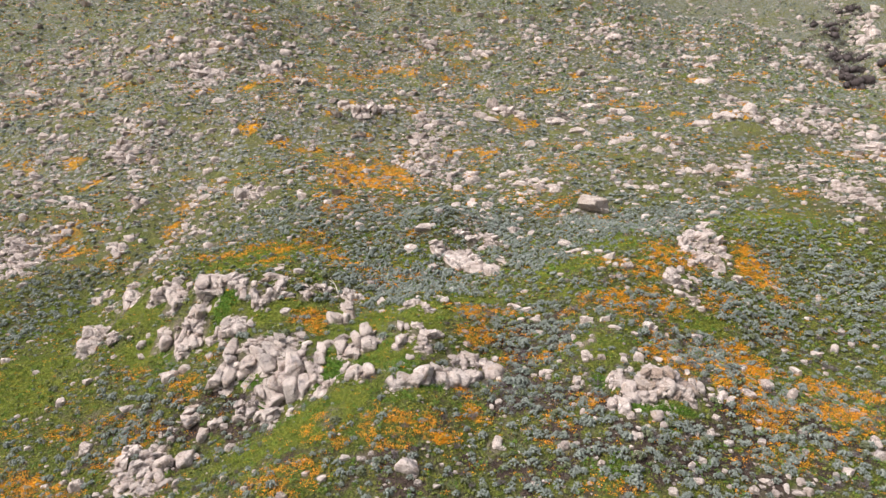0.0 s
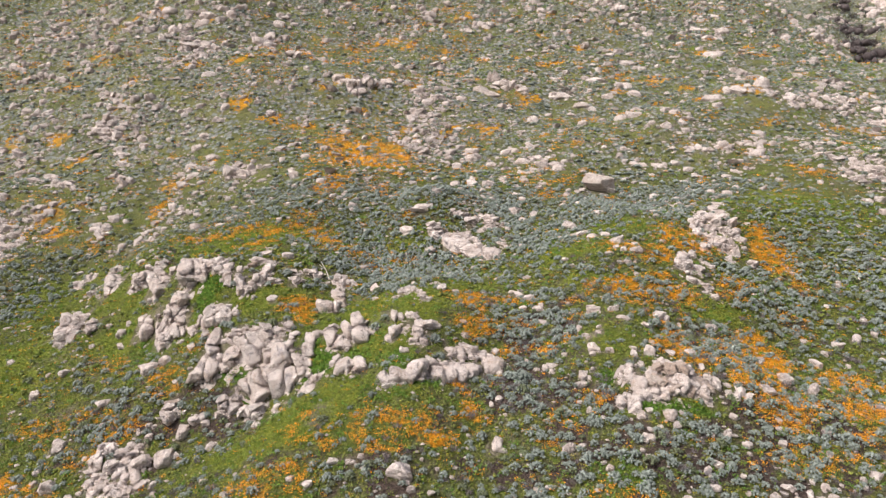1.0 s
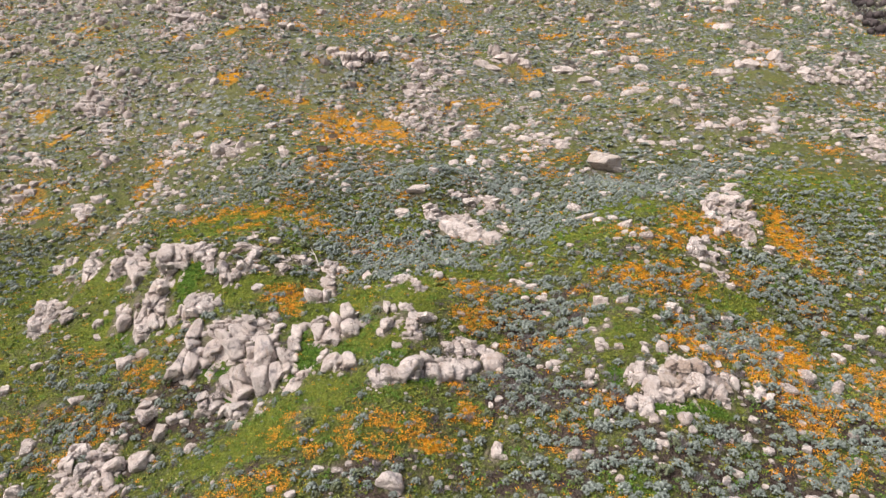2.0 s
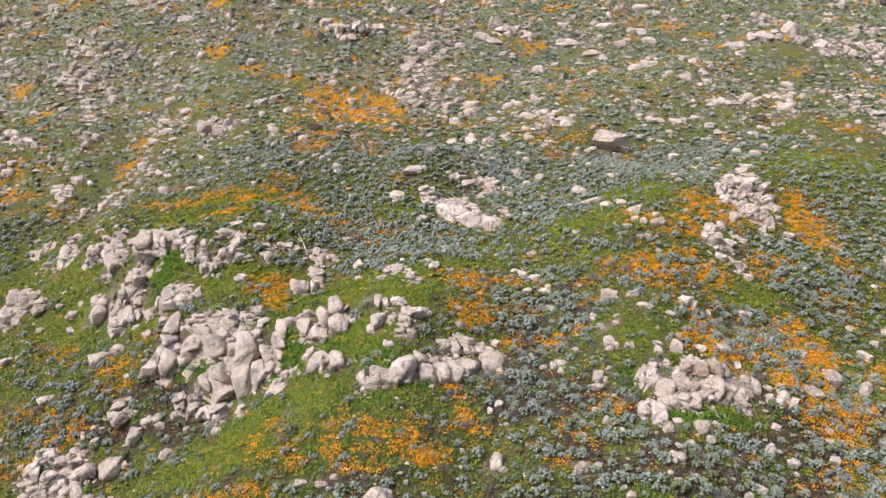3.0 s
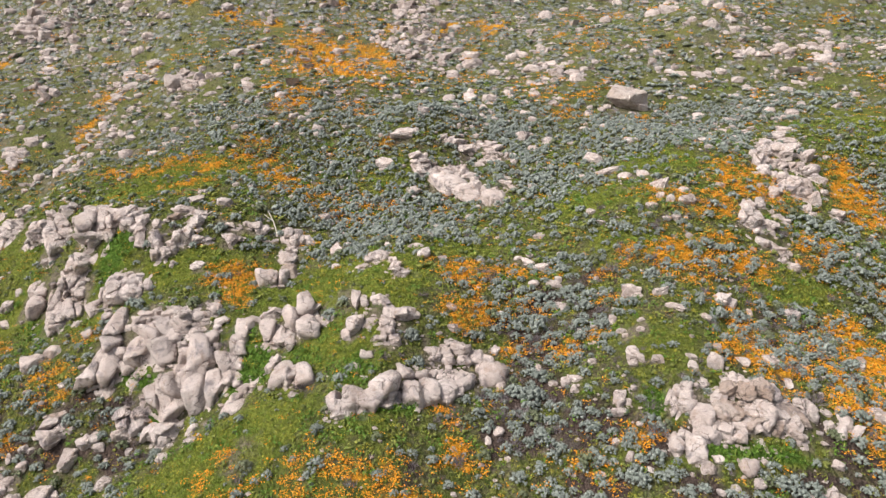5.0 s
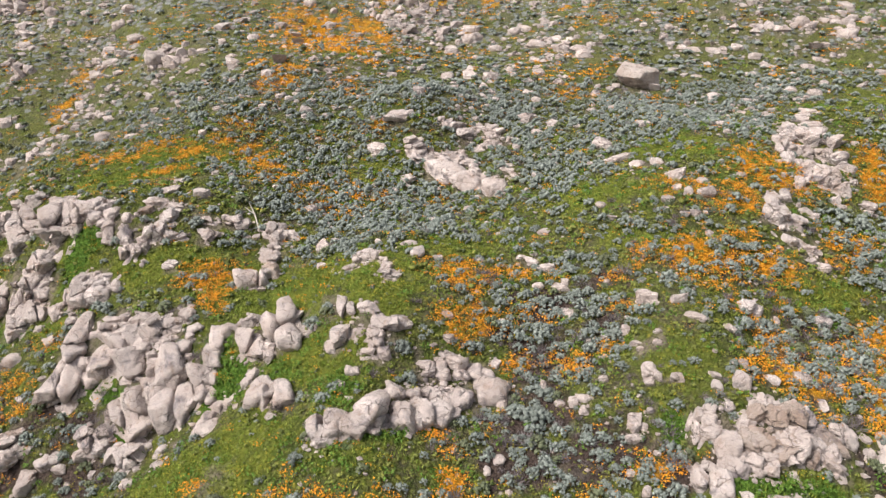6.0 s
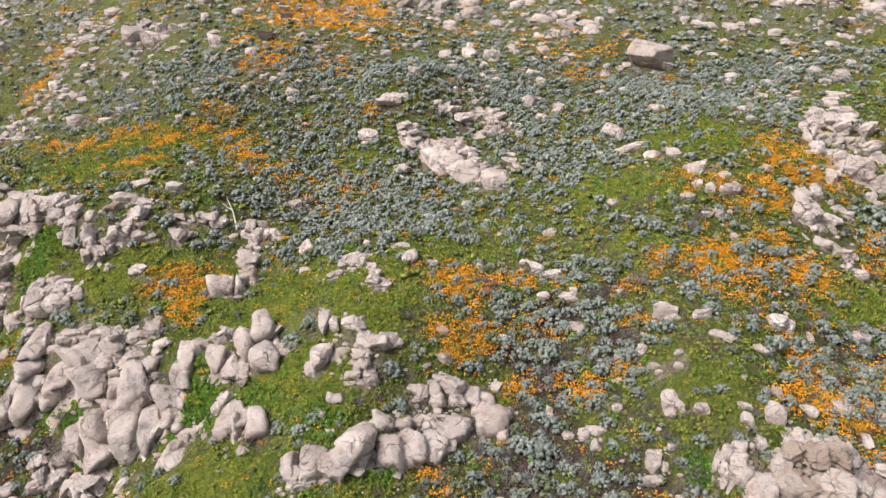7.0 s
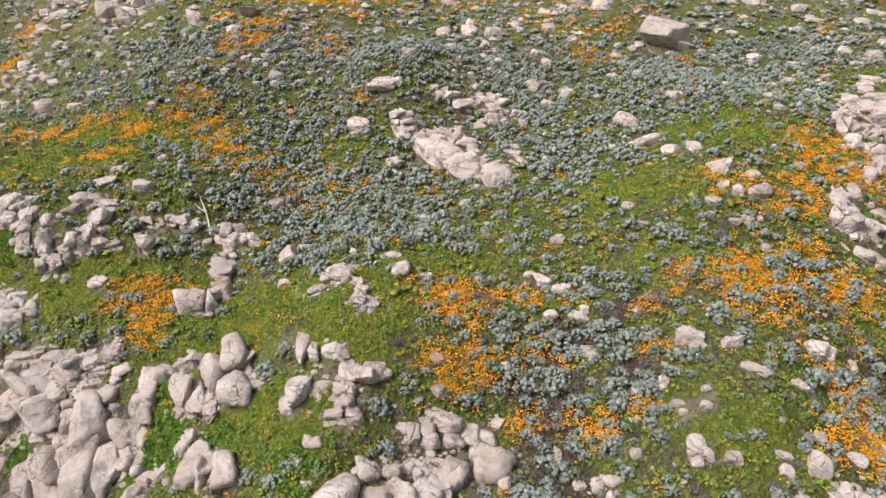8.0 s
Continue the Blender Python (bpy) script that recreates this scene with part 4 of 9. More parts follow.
def set_down(ob, x, y, up, turn, spin, back, base, wild=0.6):
    """back: tipped against the slope; spin: turned clockwise in that plane."""
    r = np.random.RandomState(stone_seed)
    p = at(x, y, -0.6 * up if y > 98 and wild else up * (r.uniform(0.4, 2.2) if wild else 1.0)) - base
    ob.matrix_basis = Matrix.Translation(p) @ pose(0, 0, 0, 0, 0, turn) @ pose(0, 0, 0, back + r.uniform(-16, 14) * wild, r.uniform(-12, 12) * wild, -spin)


def outcrop(name, label, x, y):
    ob = new(name)
    ob.location = at(x, y)
    ob.empty_display_size = 0.2
    return tagged(ob, label, "rock outcrop", group="granite outcrops")


def rock(o, x, y, up, sx, sy, sz, turn, spin, back, style):
    for me in rock_mesh("rock", sx, sy, sz, style, y > 98):
        set_down(part("rock", me, o), x, y, up, turn, spin, back, o.location)
    LAID.append((x, y, 0.5 * (sx + sy)))
    PILES.setdefault(o.name, (o, []))[1].append((x, y, 0.5 * (sx + sz), turn, spin, back, sx, sy, sz))


def boulder(name, label, x, y, up, sx, sy, sz, turn, spin, back, style):
    ob = new(name, rock_mesh(name, sx, sy, sz, style, y > 98, True)[0])
    set_down(ob, x, y, up, turn, spin, back, Vector(), 0.0 if style == 4 else 0.7)
    tagged(ob, label, "boulder", group="loose boulders")
    LAID.append((x, y, 0.5 * (sx + sy)))


o = outcrop("cliff_outcrop", "tall fissured pale granite outcrop with leaning slabs above green grass", -16.8, 66.5)
rock(o, -23.18, 69.37, 0.11, 0.88, 2.63, 0.77, 35, 28, 12, 5)
rock(o, -22.94, 66.72, 0.16, 1.43, 1.94, 1.19, 36, 34, 22, 5)
rock(o, -21.03, 67.56, 0.08, 0.66, 1.92, 0.58, 34, 33, 21, 5)
rock(o, -21.18, 66.63, 0.07, 0.58, 0.75, 0.50, 34, 9, 23, 5)
rock(o, -20.25, 67.87, 0.07, 0.61, 2.66, 0.54, 32, 33, 22, 5)
rock(o, -18.99, 68.13, 0.13, 1.08, 1.05, 0.94, 31, 0, 23, 5)
rock(o, -18.45, 66.95, 0.11, 0.93, 1.14, 0.81, 31, 7, 26, 5)
rock(o, -20.83, 69.41, 0.11, 0.92, 1.05, 0.80, 32, 0, 15, 1)
rock(o, -20.39, 70.29, 0.05, 1.40, 0.57, 0.37, 31, 0, 13, 2)
rock(o, -18.70, 69.43, 0.08, 0.92, 0.56, 0.61, 30, 0, 17, 2)
rock(o, -18.87, 68.84, 0.04, 0.31, 0.40, 0.27, 30, 0, 20, 1)
rock(o, -17.19, 68.80, 0.16, 1.37, 1.15, 1.18, 28, -6, 18, 2)
rock(o, -16.42, 68.03, 0.04, 1.12, 0.38, 0.28, 28, 6, 21, 5)
rock(o, -15.53, 69.36, 0.11, 0.91, 0.69, 0.76, 26, 0, 15, 1)
rock(o, -14.58, 68.43, 0.06, 0.58, 0.35, 0.39, 25, 0, 17, 1)
rock(o, -15.13, 67.47, 0.07, 0.57, 0.55, 0.50, 26, 0, 21, 0)
rock(o, -17.18, 67.20, 0.05, 0.44, 0.34, 0.38, 29, 0, 26, 5)
rock(o, -16.87, 66.53, 0.07, 0.58, 0.77, 0.50, 29, 9, 27, 2)
rock(o, -16.26, 67.21, 0.06, 0.54, 0.45, 0.47, 28, 0, 24, 1)
rock(o, -15.47, 66.46, 0.14, 1.13, 1.62, 0.98, 28, 0, 24, 5)
rock(o, -15.77, 65.77, 0.10, 0.87, 1.10, 0.76, 28, 23, 25, 5)
rock(o, -16.60, 65.47, 0.10, 0.88, 1.32, 0.75, 30, 23, 25, 1)
rock(o, -13.02, 66.63, 0.07, 0.61, 1.04, 0.53, 24, 8, 18, 0)
rock(o, -13.36, 65.58, 0.09, 0.74, 0.93, 0.63, 25, 16, 17, 5)
rock(o, -12.61, 65.34, 0.05, 0.39, 0.75, 0.35, 24, 12, 14, 5)
rock(o, -14.85, 64.39, 0.15, 1.30, 1.61, 1.10, 28, 24, 17, 5)
rock(o, -13.15, 64.71, 0.07, 0.55, 1.10, 0.51, 26, 12, 13, 5)
rock(o, -12.37, 64.06, 0.05, 0.38, 0.75, 0.35, 25, 7, 7, 5)
rock(o, -16.98, 64.94, 0.15, 1.30, 1.29, 1.12, 31, 22, 23, 5)
rock(o, -17.95, 64.57, 0.13, 1.08, 1.34, 0.93, 32, 13, 21, 5)
rock(o, -17.09, 63.80, 0.11, 0.93, 0.89, 0.81, 32, 0, 14, 5)
rock(o, -16.01, 64.60, 0.08, 0.65, 0.90, 0.56, 30, 18, 21, 1)
rock(o, -11.86, 62.94, 0.05, 1.70, 0.57, 0.35, 25, -53, 2, 2)
rock(o, -12.41, 62.55, 0.04, 1.43, 0.48, 0.33, 26, -53, 2, 2)
rock(o, -11.10, 63.29, 0.03, 0.77, 0.26, 0.20, 24, -53, 2, 2)
rock(o, -18.81, 64.99, 0.10, 0.86, 0.63, 0.71, 33, 0, 24, 1)
rock(o, -17.98, 67.86, 0.06, 0.44, 0.84, 0.41, 30, 0, 24, 5)
rock(o, -17.74, 68.23, 0.04, 0.50, 0.26, 0.29, 29, 0, 22, 2)
rock(o, -19.66, 69.41, 0.05, 0.55, 0.32, 0.35, 31, 0, 16, 2)
rock(o, -13.75, 64.34, 0.05, 0.43, 1.29, 0.40, 27, 11, 12, 1)
o = outcrop("broken_rock_bed", "low broken granite bed at the foot of the cliff", -17.8, 62.8)
rock(o, -20.20, 63.27, 0.13, 1.09, 0.98, 0.93, 26, 18, 19, 1)
rock(o, -18.32, 62.63, 0.09, 0.79, 0.65, 0.69, 25, 0, 9, 1)
rock(o, -16.96, 62.14, 0.13, 1.09, 0.99, 0.96, 24, 0, 2, 1)
rock(o, -16.68, 62.79, 0.06, 0.47, 0.44, 0.41, 23, 0, 7, 1)
rock(o, -15.04, 61.97, 0.05, 0.58, 0.26, 0.34, 21, -33, 2, 1)
rock(o, -19.50, 63.92, 0.08, 0.70, 0.53, 0.59, 25, 0, 23, 1)
boulder("boulder", "rounded pale granite boulder on grassy slope", -23.06, 62.78, 0.08, 0.64, 0.61, 0.56, 30, 0, 19, 1)
boulder("boulder", "rounded pale granite boulder on grassy slope", -21.98, 62.34, 0.05, 0.60, 0.30, 0.35, 29, 25, 16, 1)
boulder("boulder", "rounded pale granite boulder on grassy slope", -16.47, 60.07, 0.04, 0.45, 0.32, 0.34, 24, 0, 2, 0)
boulder("boulder", "rounded pale granite boulder on grassy slope", -18.25, 74.39, 0.04, 0.80, 0.43, 0.30, 20, 0, 22, 1)
boulder("boulder", "rounded pale granite boulder on grassy slope", -24.69, 71.52, 0.06, 0.60, 0.44, 0.46, 27, 0, 11, 1)
boulder("boulder", "rounded pale granite boulder on grassy slope", -25.77, 70.06, 0.05, 0.43, 0.37, 0.38, 28, 0, 10, 0)
boulder("boulder", "rounded pale granite boulder on grassy slope", -27.41, 71.90, 0.04, 0.36, 0.26, 0.26, 29, 0, 8, 1)
boulder("boulder", "rounded pale granite boulder on grassy slope", -28.26, 69.53, 0.07, 0.77, 0.50, 0.51, 31, 0, 7, 0)
boulder("boulder", "rounded pale granite boulder on grassy slope", -29.92, 69.08, 0.10, 1.05, 0.74, 0.71, 32, 0, 5, 0)
boulder("boulder", "rounded pale granite boulder on grassy slope", -26.11, 66.33, 0.03, 0.25, 0.35, 0.22, 31, 0, 19, 1)
boulder("boulder", "rounded pale granite boulder on grassy slope", -33.59, 66.21, 0.04, 1.08, 0.46, 0.32, 37, -24, 8, 1)
boulder("boulder", "rounded pale granite boulder on grassy slope", -24.90, 67.23, 0.03, 0.28, 0.22, 0.24, 29, 0, 21, 1)
boulder("boulder", "rounded pale granite boulder on grassy slope", -33.74, 74.51, 0.03, 0.25, 0.20, 0.21, 33, 0, 11, 1)
boulder("boulder", "rounded pale granite boulder on grassy slope", -36.29, 76.77, 0.09, 0.72, 0.66, 0.63, 33, 0, 12, 1)
boulder("boulder", "rounded pale granite boulder on grassy slope", -35.79, 75.19, 0.04, 0.32, 0.75, 0.28, 34, 0, 11, 1)
boulder("boulder", "rounded pale granite boulder on grassy slope", -36.09, 78.28, 0.04, 0.33, 0.60, 0.29, 33, 0, 11, 1)
boulder("boulder", "rounded pale granite boulder on grassy slope", -26.98, 61.56, 0.05, 0.41, 0.38, 0.36, 34, 0, 16, 1)
boulder("boulder", "rounded pale granite boulder on grassy slope", -27.80, 62.11, 0.02, 0.16, 0.58, 0.14, 35, 0, 17, 1)
boulder("boulder", "rounded pale granite boulder on grassy slope", -23.87, 61.60, 0.08, 0.76, 0.45, 0.58, 31, -43, 14, 1)
boulder("boulder", "rounded pale granite boulder on grassy slope", -20.46, 59.82, 0.05, 0.70, 0.32, 0.39, 29, -25, 2, 1)
boulder("boulder", "rounded pale granite boulder on grassy slope", -23.90, 59.68, 0.04, 0.31, 0.48, 0.27, 32, 0, 4, 1)
o = outcrop("square_block", "square pale granite block capped by a dark slab", -25.6, 63.9)
rock(o, -25.67, 63.49, 0.12, 1.02, 1.22, 0.89, 32, 0, 21, 1)
rock(o, -25.58, 64.30, 0.05, 1.19, 0.46, 0.35, 31, 6, 23, 3)
o = outcrop("standing_slabs", "row of upright pale granite slabs on a green ridge", -30.6, 75.8)
rock(o, -33.04, 76.17, 0.11, 0.85, 3.01, 0.78, 31, 12, 12, 5)
rock(o, -31.11, 74.89, 0.05, 0.41, 1.73, 0.38, 31, 5, 14, 1)
rock(o, -29.77, 73.12, 0.13, 1.06, 1.92, 0.92, 30, 8, 10, 1)
rock(o, -28.70, 74.05, 0.14, 1.13, 1.92, 0.97, 29, 6, 16, 1)
rock(o, -29.14, 75.62, 0.14, 1.48, 0.90, 0.98, 29, 0, 20, 1)
rock(o, -29.17, 76.64, 0.15, 1.33, 1.20, 1.12, 28, 21, 21, 1)
rock(o, -30.29, 76.76, 0.09, 0.72, 1.03, 0.62, 29, 14, 19, 1)
rock(o, -33.85, 79.75, 0.06, 0.67, 0.46, 0.41, 30, 0, 8, 1)
o = outcrop("boxy_outcrop", "boxy pale granite outcrop split by a dark gap", -44.1, 81.0)
rock(o, -44.19, 79.48, 0.16, 1.39, 1.70, 1.15, 29, 21, 9, 1)
rock(o, -45.55, 82.77, 0.15, 1.28, 2.16, 1.12, 29, 0, 4, 1)
rock(o, -43.51, 81.89, 0.12, 0.99, 2.23, 0.87, 28, 3, 6, 1)
rock(o, -41.09, 79.44, 0.09, 0.78, 1.87, 0.68, 27, 0, 11, 1)
rock(o, -46.19, 81.68, 0.08, 0.63, 2.52, 0.59, 29, 4, 6, 1)
o = outcrop("ridge_outcrop", "broken pale granite crest of leaning blocks", -40.3, 88.1)
rock(o, -42.88, 88.68, 0.16, 1.16, 3.70, 1.08, 33, 3, 2, 1)
rock(o, -48.92, 94.90, 0.06, 2.04, 0.69, 0.44, 34, -56, 2, 1)
rock(o, -51.64, 99.99, 0.10, 0.98, 1.27, 0.78, 33, 0, 4, 1)
rock(o, -46.08, 97.21, 0.14, 1.30, 1.10, 0.97, 32, 31, 2, 1)
rock(o, -37.16, 84.82, 0.14, 1.18, 2.63, 1.02, 31, 11, 8, 1)
rock(o, -33.69, 82.02, 0.15, 1.19, 3.22, 1.10, 29, 7, 2, 1)
rock(o, -36.72, 86.99, 0.10, 0.97, 1.01, 0.74, 30, 0, 6, 1)
rock(o, -35.48, 87.31, 0.12, 0.97, 1.13, 0.82, 29, 0, 7, 1)
rock(o, -32.63, 83.73, 0.07, 0.57, 1.23, 0.50, 28, 0, 2, 1)
rock(o, -37.66, 84.01, 0.09, 0.72, 0.92, 0.62, 31, 0, 9, 1)
rock(o, -52.87, 98.74, 0.09, 0.80, 1.88, 0.69, 34, 4, 5, 1)
o = outcrop("rounded_crest", "rounded granite crest with cracked layers behind", -26.7, 79.3)
rock(o, -29.16, 79.75, 0.17, 1.41, 1.74, 1.23, 27, 0, 15, 5)
rock(o, -28.57, 78.18, 0.13, 1.31, 0.86, 0.93, 27, 7, 21, 1)
rock(o, -27.38, 78.93, 0.10, 0.79, 1.90, 0.73, 26, 10, 20, 1)
rock(o, -29.86, 82.62, 0.05, 1.45, 0.92, 0.37, 26, 0, 2, 2)
rock(o, -27.27, 80.40, 0.05, 1.29, 0.60, 0.35, 25, 9, 15, 2)
rock(o, -25.50, 79.88, 0.07, 1.27, 0.80, 0.48, 24, 0, 17, 2)
rock(o, -25.37, 78.55, 0.09, 0.78, 0.68, 0.67, 25, 0, 23, 1)
rock(o, -23.88, 77.26, 0.07, 0.57, 1.54, 0.53, 24, 7, 25, 1)
rock(o, -24.11, 78.63, 0.08, 0.64, 0.89, 0.56, 23, 0, 22, 1)
rock(o, -26.39, 79.28, 0.07, 0.79, 0.47, 0.50, 25, 0, 19, 2)
o = outcrop("broken_ledge", "broken granite ledge with dark overhang", -20.8, 78.2)
rock(o, -21.24, 80.60, 0.05, 1.08, 0.63, 0.35, 20, 0, 14, 2)
rock(o, -19.62, 80.47, 0.03, 0.87, 0.43, 0.24, 19, 0, 14, 2)
rock(o, -19.65, 78.76, 0.09, 0.71, 0.78, 0.62, 20, 0, 18, 1)
rock(o, -21.56, 79.23, 0.06, 0.65, 0.40, 0.43, 21, 0, 19, 3)
rock(o, -22.83, 78.31, 0.05, 0.45, 0.52, 0.39, 23, 0, 23, 1)
rock(o, -20.15, 76.93, 0.13, 1.09, 0.83, 0.92, 21, 0, 23, 1)
rock(o, -21.40, 75.70, 0.11, 1.45, 0.75, 0.83, 22, 0, 25, 1)
rock(o, -22.42, 76.90, 0.07, 0.57, 0.73, 0.50, 23, 0, 26, 1)
rock(o, -18.30, 77.01, 0.05, 0.48, 0.33, 0.35, 19, 0, 20, 1)
o = outcrop("layered_knoll", "layered pale granite knoll", -15.9, 78.7)
rock(o, -16.43, 79.22, 0.06, 1.35, 0.61, 0.40, 17, 16, 17, 2)
rock(o, -14.63, 79.61, 0.12, 1.42, 0.72, 0.88, 15, 25, 15, 2)
rock(o, -16.74, 77.30, 0.11, 1.43, 0.72, 0.79, 18, 8, 18, 2)
o = outcrop("split_boulders", "split granite boulders beside a shady hollow", -11.3, 76.9)
rock(o, -11.71, 79.46, 0.12, 1.00, 1.18, 0.87, 13, 0, 14, 1)
rock(o, -10.60, 79.49, 0.09, 0.87, 0.66, 0.67, 11, 0, 11, 1)
rock(o, -11.50, 76.85, 0.09, 0.71, 1.86, 0.66, 13, 0, 14, 2)
rock(o, -11.90, 73.35, 0.16, 1.47, 1.09, 1.15, 14, 0, 13, 5)
rock(o, -10.79, 74.49, 0.08, 0.69, 0.63, 0.60, 13, 0, 12, 3)
o = outcrop("tilted_blocks", "tilted pale granite blocks in green grass", -24.2, 73.6)
rock(o, -24.44, 73.43, 0.14, 1.19, 1.51, 1.03, 26, 14, 20, 1)
rock(o, -25.56, 73.35, 0.09, 0.74, 0.87, 0.64, 27, 0, 19, 1)
rock(o, -23.19, 73.26, 0.09, 0.74, 1.25, 0.63, 25, 7, 19, 1)
rock(o, -22.01, 73.39, 0.05, 0.39, 0.76, 0.37, 24, 0, 21, 0)
rock(o, -24.46, 74.59, 0.04, 0.74, 0.38, 0.28, 25, 0, 24, 1)
rock(o, -22.98, 74.23, 0.04, 0.49, 0.25, 0.27, 24, 0, 23, 1)
rock(o, -26.56, 72.66, 0.06, 0.48, 0.89, 0.42, 28, 0, 12, 1)
o = outcrop("weathered_boulders", "weathered granite boulders leaning together in grass", -8.4, 66.8)
rock(o, -8.08, 66.95, 0.17, 1.37, 2.02, 1.20, 12, 0, 5, 5)
rock(o, -9.19, 66.80, 0.06, 0.50, 1.27, 0.46, 13, 0, 9, 2)
rock(o, -10.20, 66.47, 0.12, 0.98, 1.12, 0.85, 14, 0, 11, 1)
rock(o, -8.90, 65.62, 0.05, 0.37, 0.83, 0.35, 13, 6, 11, 1)
rock(o, -6.55, 66.20, 0.03, 0.54, 0.33, 0.20, 10, 0, 9, 1)
rock(o, -7.80, 68.23, 0.02, 0.62, 0.25, 0.15, 11, 0, 2, 1)
o = outcrop("twin_boulders", "two smooth pale boulders lying side by side", -9.2, 63.6)
rock(o, -7.65, 62.15, 0.13, 1.07, 1.08, 0.93, 12, 0, 5, 5)
rock(o, -8.90, 62.93, 0.09, 0.78, 1.50, 0.67, 14, 11, 3, 5)
rock(o, -9.71, 64.67, 0.05, 0.58, 0.30, 0.38, 14, -30, 10, 1)
rock(o, -10.19, 64.23, 0.04, 0.38, 0.36, 0.32, 15, 0, 8, 1)
o = outcrop("small_ledge", "small rounded granite pair on the ridge", -12.0, 68.2)
rock(o, -12.87, 67.75, 0.07, 0.56, 1.41, 0.52, 17, 6, 16, 5)
rock(o, -12.27, 68.16, 0.07, 0.57, 0.61, 0.49, 16, 0, 11, 0)
rock(o, -10.78, 68.45, 0.08, 1.04, 0.46, 0.56, 14, -27, 6, 2)
o = outcrop("crest_layers", "thin layered granite ledge on the grassy crest", -3.0, 71.8)
rock(o, -3.45, 73.85, 0.06, 1.33, 0.84, 0.40, 5, 0, 5, 2)
rock(o, -1.62, 70.21, 0.09, 0.99, 0.75, 0.63, 4, 12, 2, 2)
rock(o, -2.16, 72.25, 0.06, 0.92, 0.32, 0.46, 4, 50, 3, 2)
rock(o, -4.61, 72.71, 0.04, 0.78, 0.65, 0.29, 7, 0, 3, 1)
boulder("boulder", "pale granite boulder on the grassy crest", -7.40, 77.36, 0.07, 0.59, 0.86, 0.51, 9, 0, 9, 1)
boulder("boulder", "pale granite boulder on the grassy crest", -6.42, 78.28, 0.03, 0.65, 0.38, 0.19, 8, 0, 7, 1)
boulder("boulder", "pale granite boulder on the grassy crest", -5.04, 77.20, 0.03, 0.71, 0.39, 0.18, 7, 0, 6, 1)
boulder("boulder", "pale granite boulder on the grassy crest", -7.08, 74.59, 0.03, 0.56, 0.39, 0.19, 9, 0, 7, 1)
boulder("boulder", "pale granite boulder on the grassy crest", 0.19, 73.50, 0.07, 0.60, 0.50, 0.47, 1, 0, 8, 0)
boulder("boulder", "pale granite boulder on the grassy crest", -0.60, 75.33, 0.03, 0.75, 0.44, 0.23, 2, 0, 8, 1)
boulder("boulder", "pale granite boulder on the grassy crest", -3.23, 62.65, 0.05, 0.50, 0.31, 0.33, 6, 0, 15, 0)
boulder("boulder", "pale granite boulder on the grassy crest", 5.13, 58.30, 0.04, 0.35, 0.36, 0.31, -5, 0, 14, 0)
boulder("boulder", "pale granite boulder on the grassy crest", 8.14, 63.39, 0.04, 0.28, 0.62, 0.26, -8, 0, 13, 1)
boulder("boulder", "pale granite boulder on the grassy crest", -2.92, 76.26, 0.03, 0.32, 0.23, 0.21, 5, 0, 8, 1)
boulder("boulder", "pale granite boulder on the grassy crest", 1.65, 73.44, 0.04, 0.42, 0.26, 0.26, -0, 0, 10, 1)
o = outcrop("angular_blocks", "angular pale granite blocks on green slope", -3.7, 67.1)
rock(o, -4.52, 67.50, 0.05, 0.40, 1.08, 0.37, 7, -5, 7, 1)
rock(o, -3.81, 66.99, 0.04, 0.35, 0.73, 0.31, 6, 0, 10, 1)
rock(o, -2.79, 66.86, 0.05, 0.98, 0.51, 0.33, 5, 8, 13, 2)
o = outcrop("whaleback", "smooth whaleback granite boulder", -0.9, 66.1)
rock(o, -1.54, 66.01, 0.11, 1.08, 0.69, 0.77, 4, 6, 22, 2)
rock(o, -0.25, 66.19, 0.05, 0.48, 0.29, 0.32, 2, 0, 24, 1)
o = outcrop("cracked_boulder", "cracked granite boulder with dark seams", -4.5, 64.8)
rock(o, -4.24, 65.10, 0.10, 0.84, 0.90, 0.73, 7, 0, 17, 1)
rock(o, -4.80, 64.63, 0.04, 0.34, 0.60, 0.30, 8, 0, 16, 1)
o = outcrop("shattered_rock", "shattered layered rock with dark cracks", -2.0, 64.5)
rock(o, -2.17, 65.10, 0.04, 0.95, 0.35, 0.26, 5, 10, 21, 2)
rock(o, -1.88, 64.63, 0.04, 0.94, 0.35, 0.25, 4, 6, 21, 2)
rock(o, -1.51, 64.08, 0.06, 0.52, 0.49, 0.45, 4, 0, 21, 2)
rock(o, -2.50, 63.99, 0.04, 0.52, 0.26, 0.28, 5, 0, 20, 2)
o = outcrop("long_outcrop", "long granite outcrop of stacked slabs and smooth boulders", 1.4, 62.4)
rock(o, -4.14, 58.79, 0.13, 1.08, 1.12, 0.93, 14, 12, 13, 5)
rock(o, -4.33, 58.15, 0.07, 0.88, 0.45, 0.50, 15, 6, 14, 5)
rock(o, -1.96, 59.91, 0.14, 1.33, 0.86, 1.01, 9, -29, 14, 5)
rock(o, -2.66, 58.89, 0.11, 0.91, 0.82, 0.78, 11, 23, 14, 5)
rock(o, -1.35, 59.47, 0.06, 0.55, 0.40, 0.44, 8, -45, 14, 5)
rock(o, -0.64, 61.76, 0.08, 0.65, 0.64, 0.57, 6, 0, 16, 0)
rock(o, 0.33, 61.99, 0.06, 0.58, 0.38, 0.43, 4, 0, 16, 0)
rock(o, -1.19, 61.70, 0.03, 0.27, 0.28, 0.23, 7, 0, 16, 1)
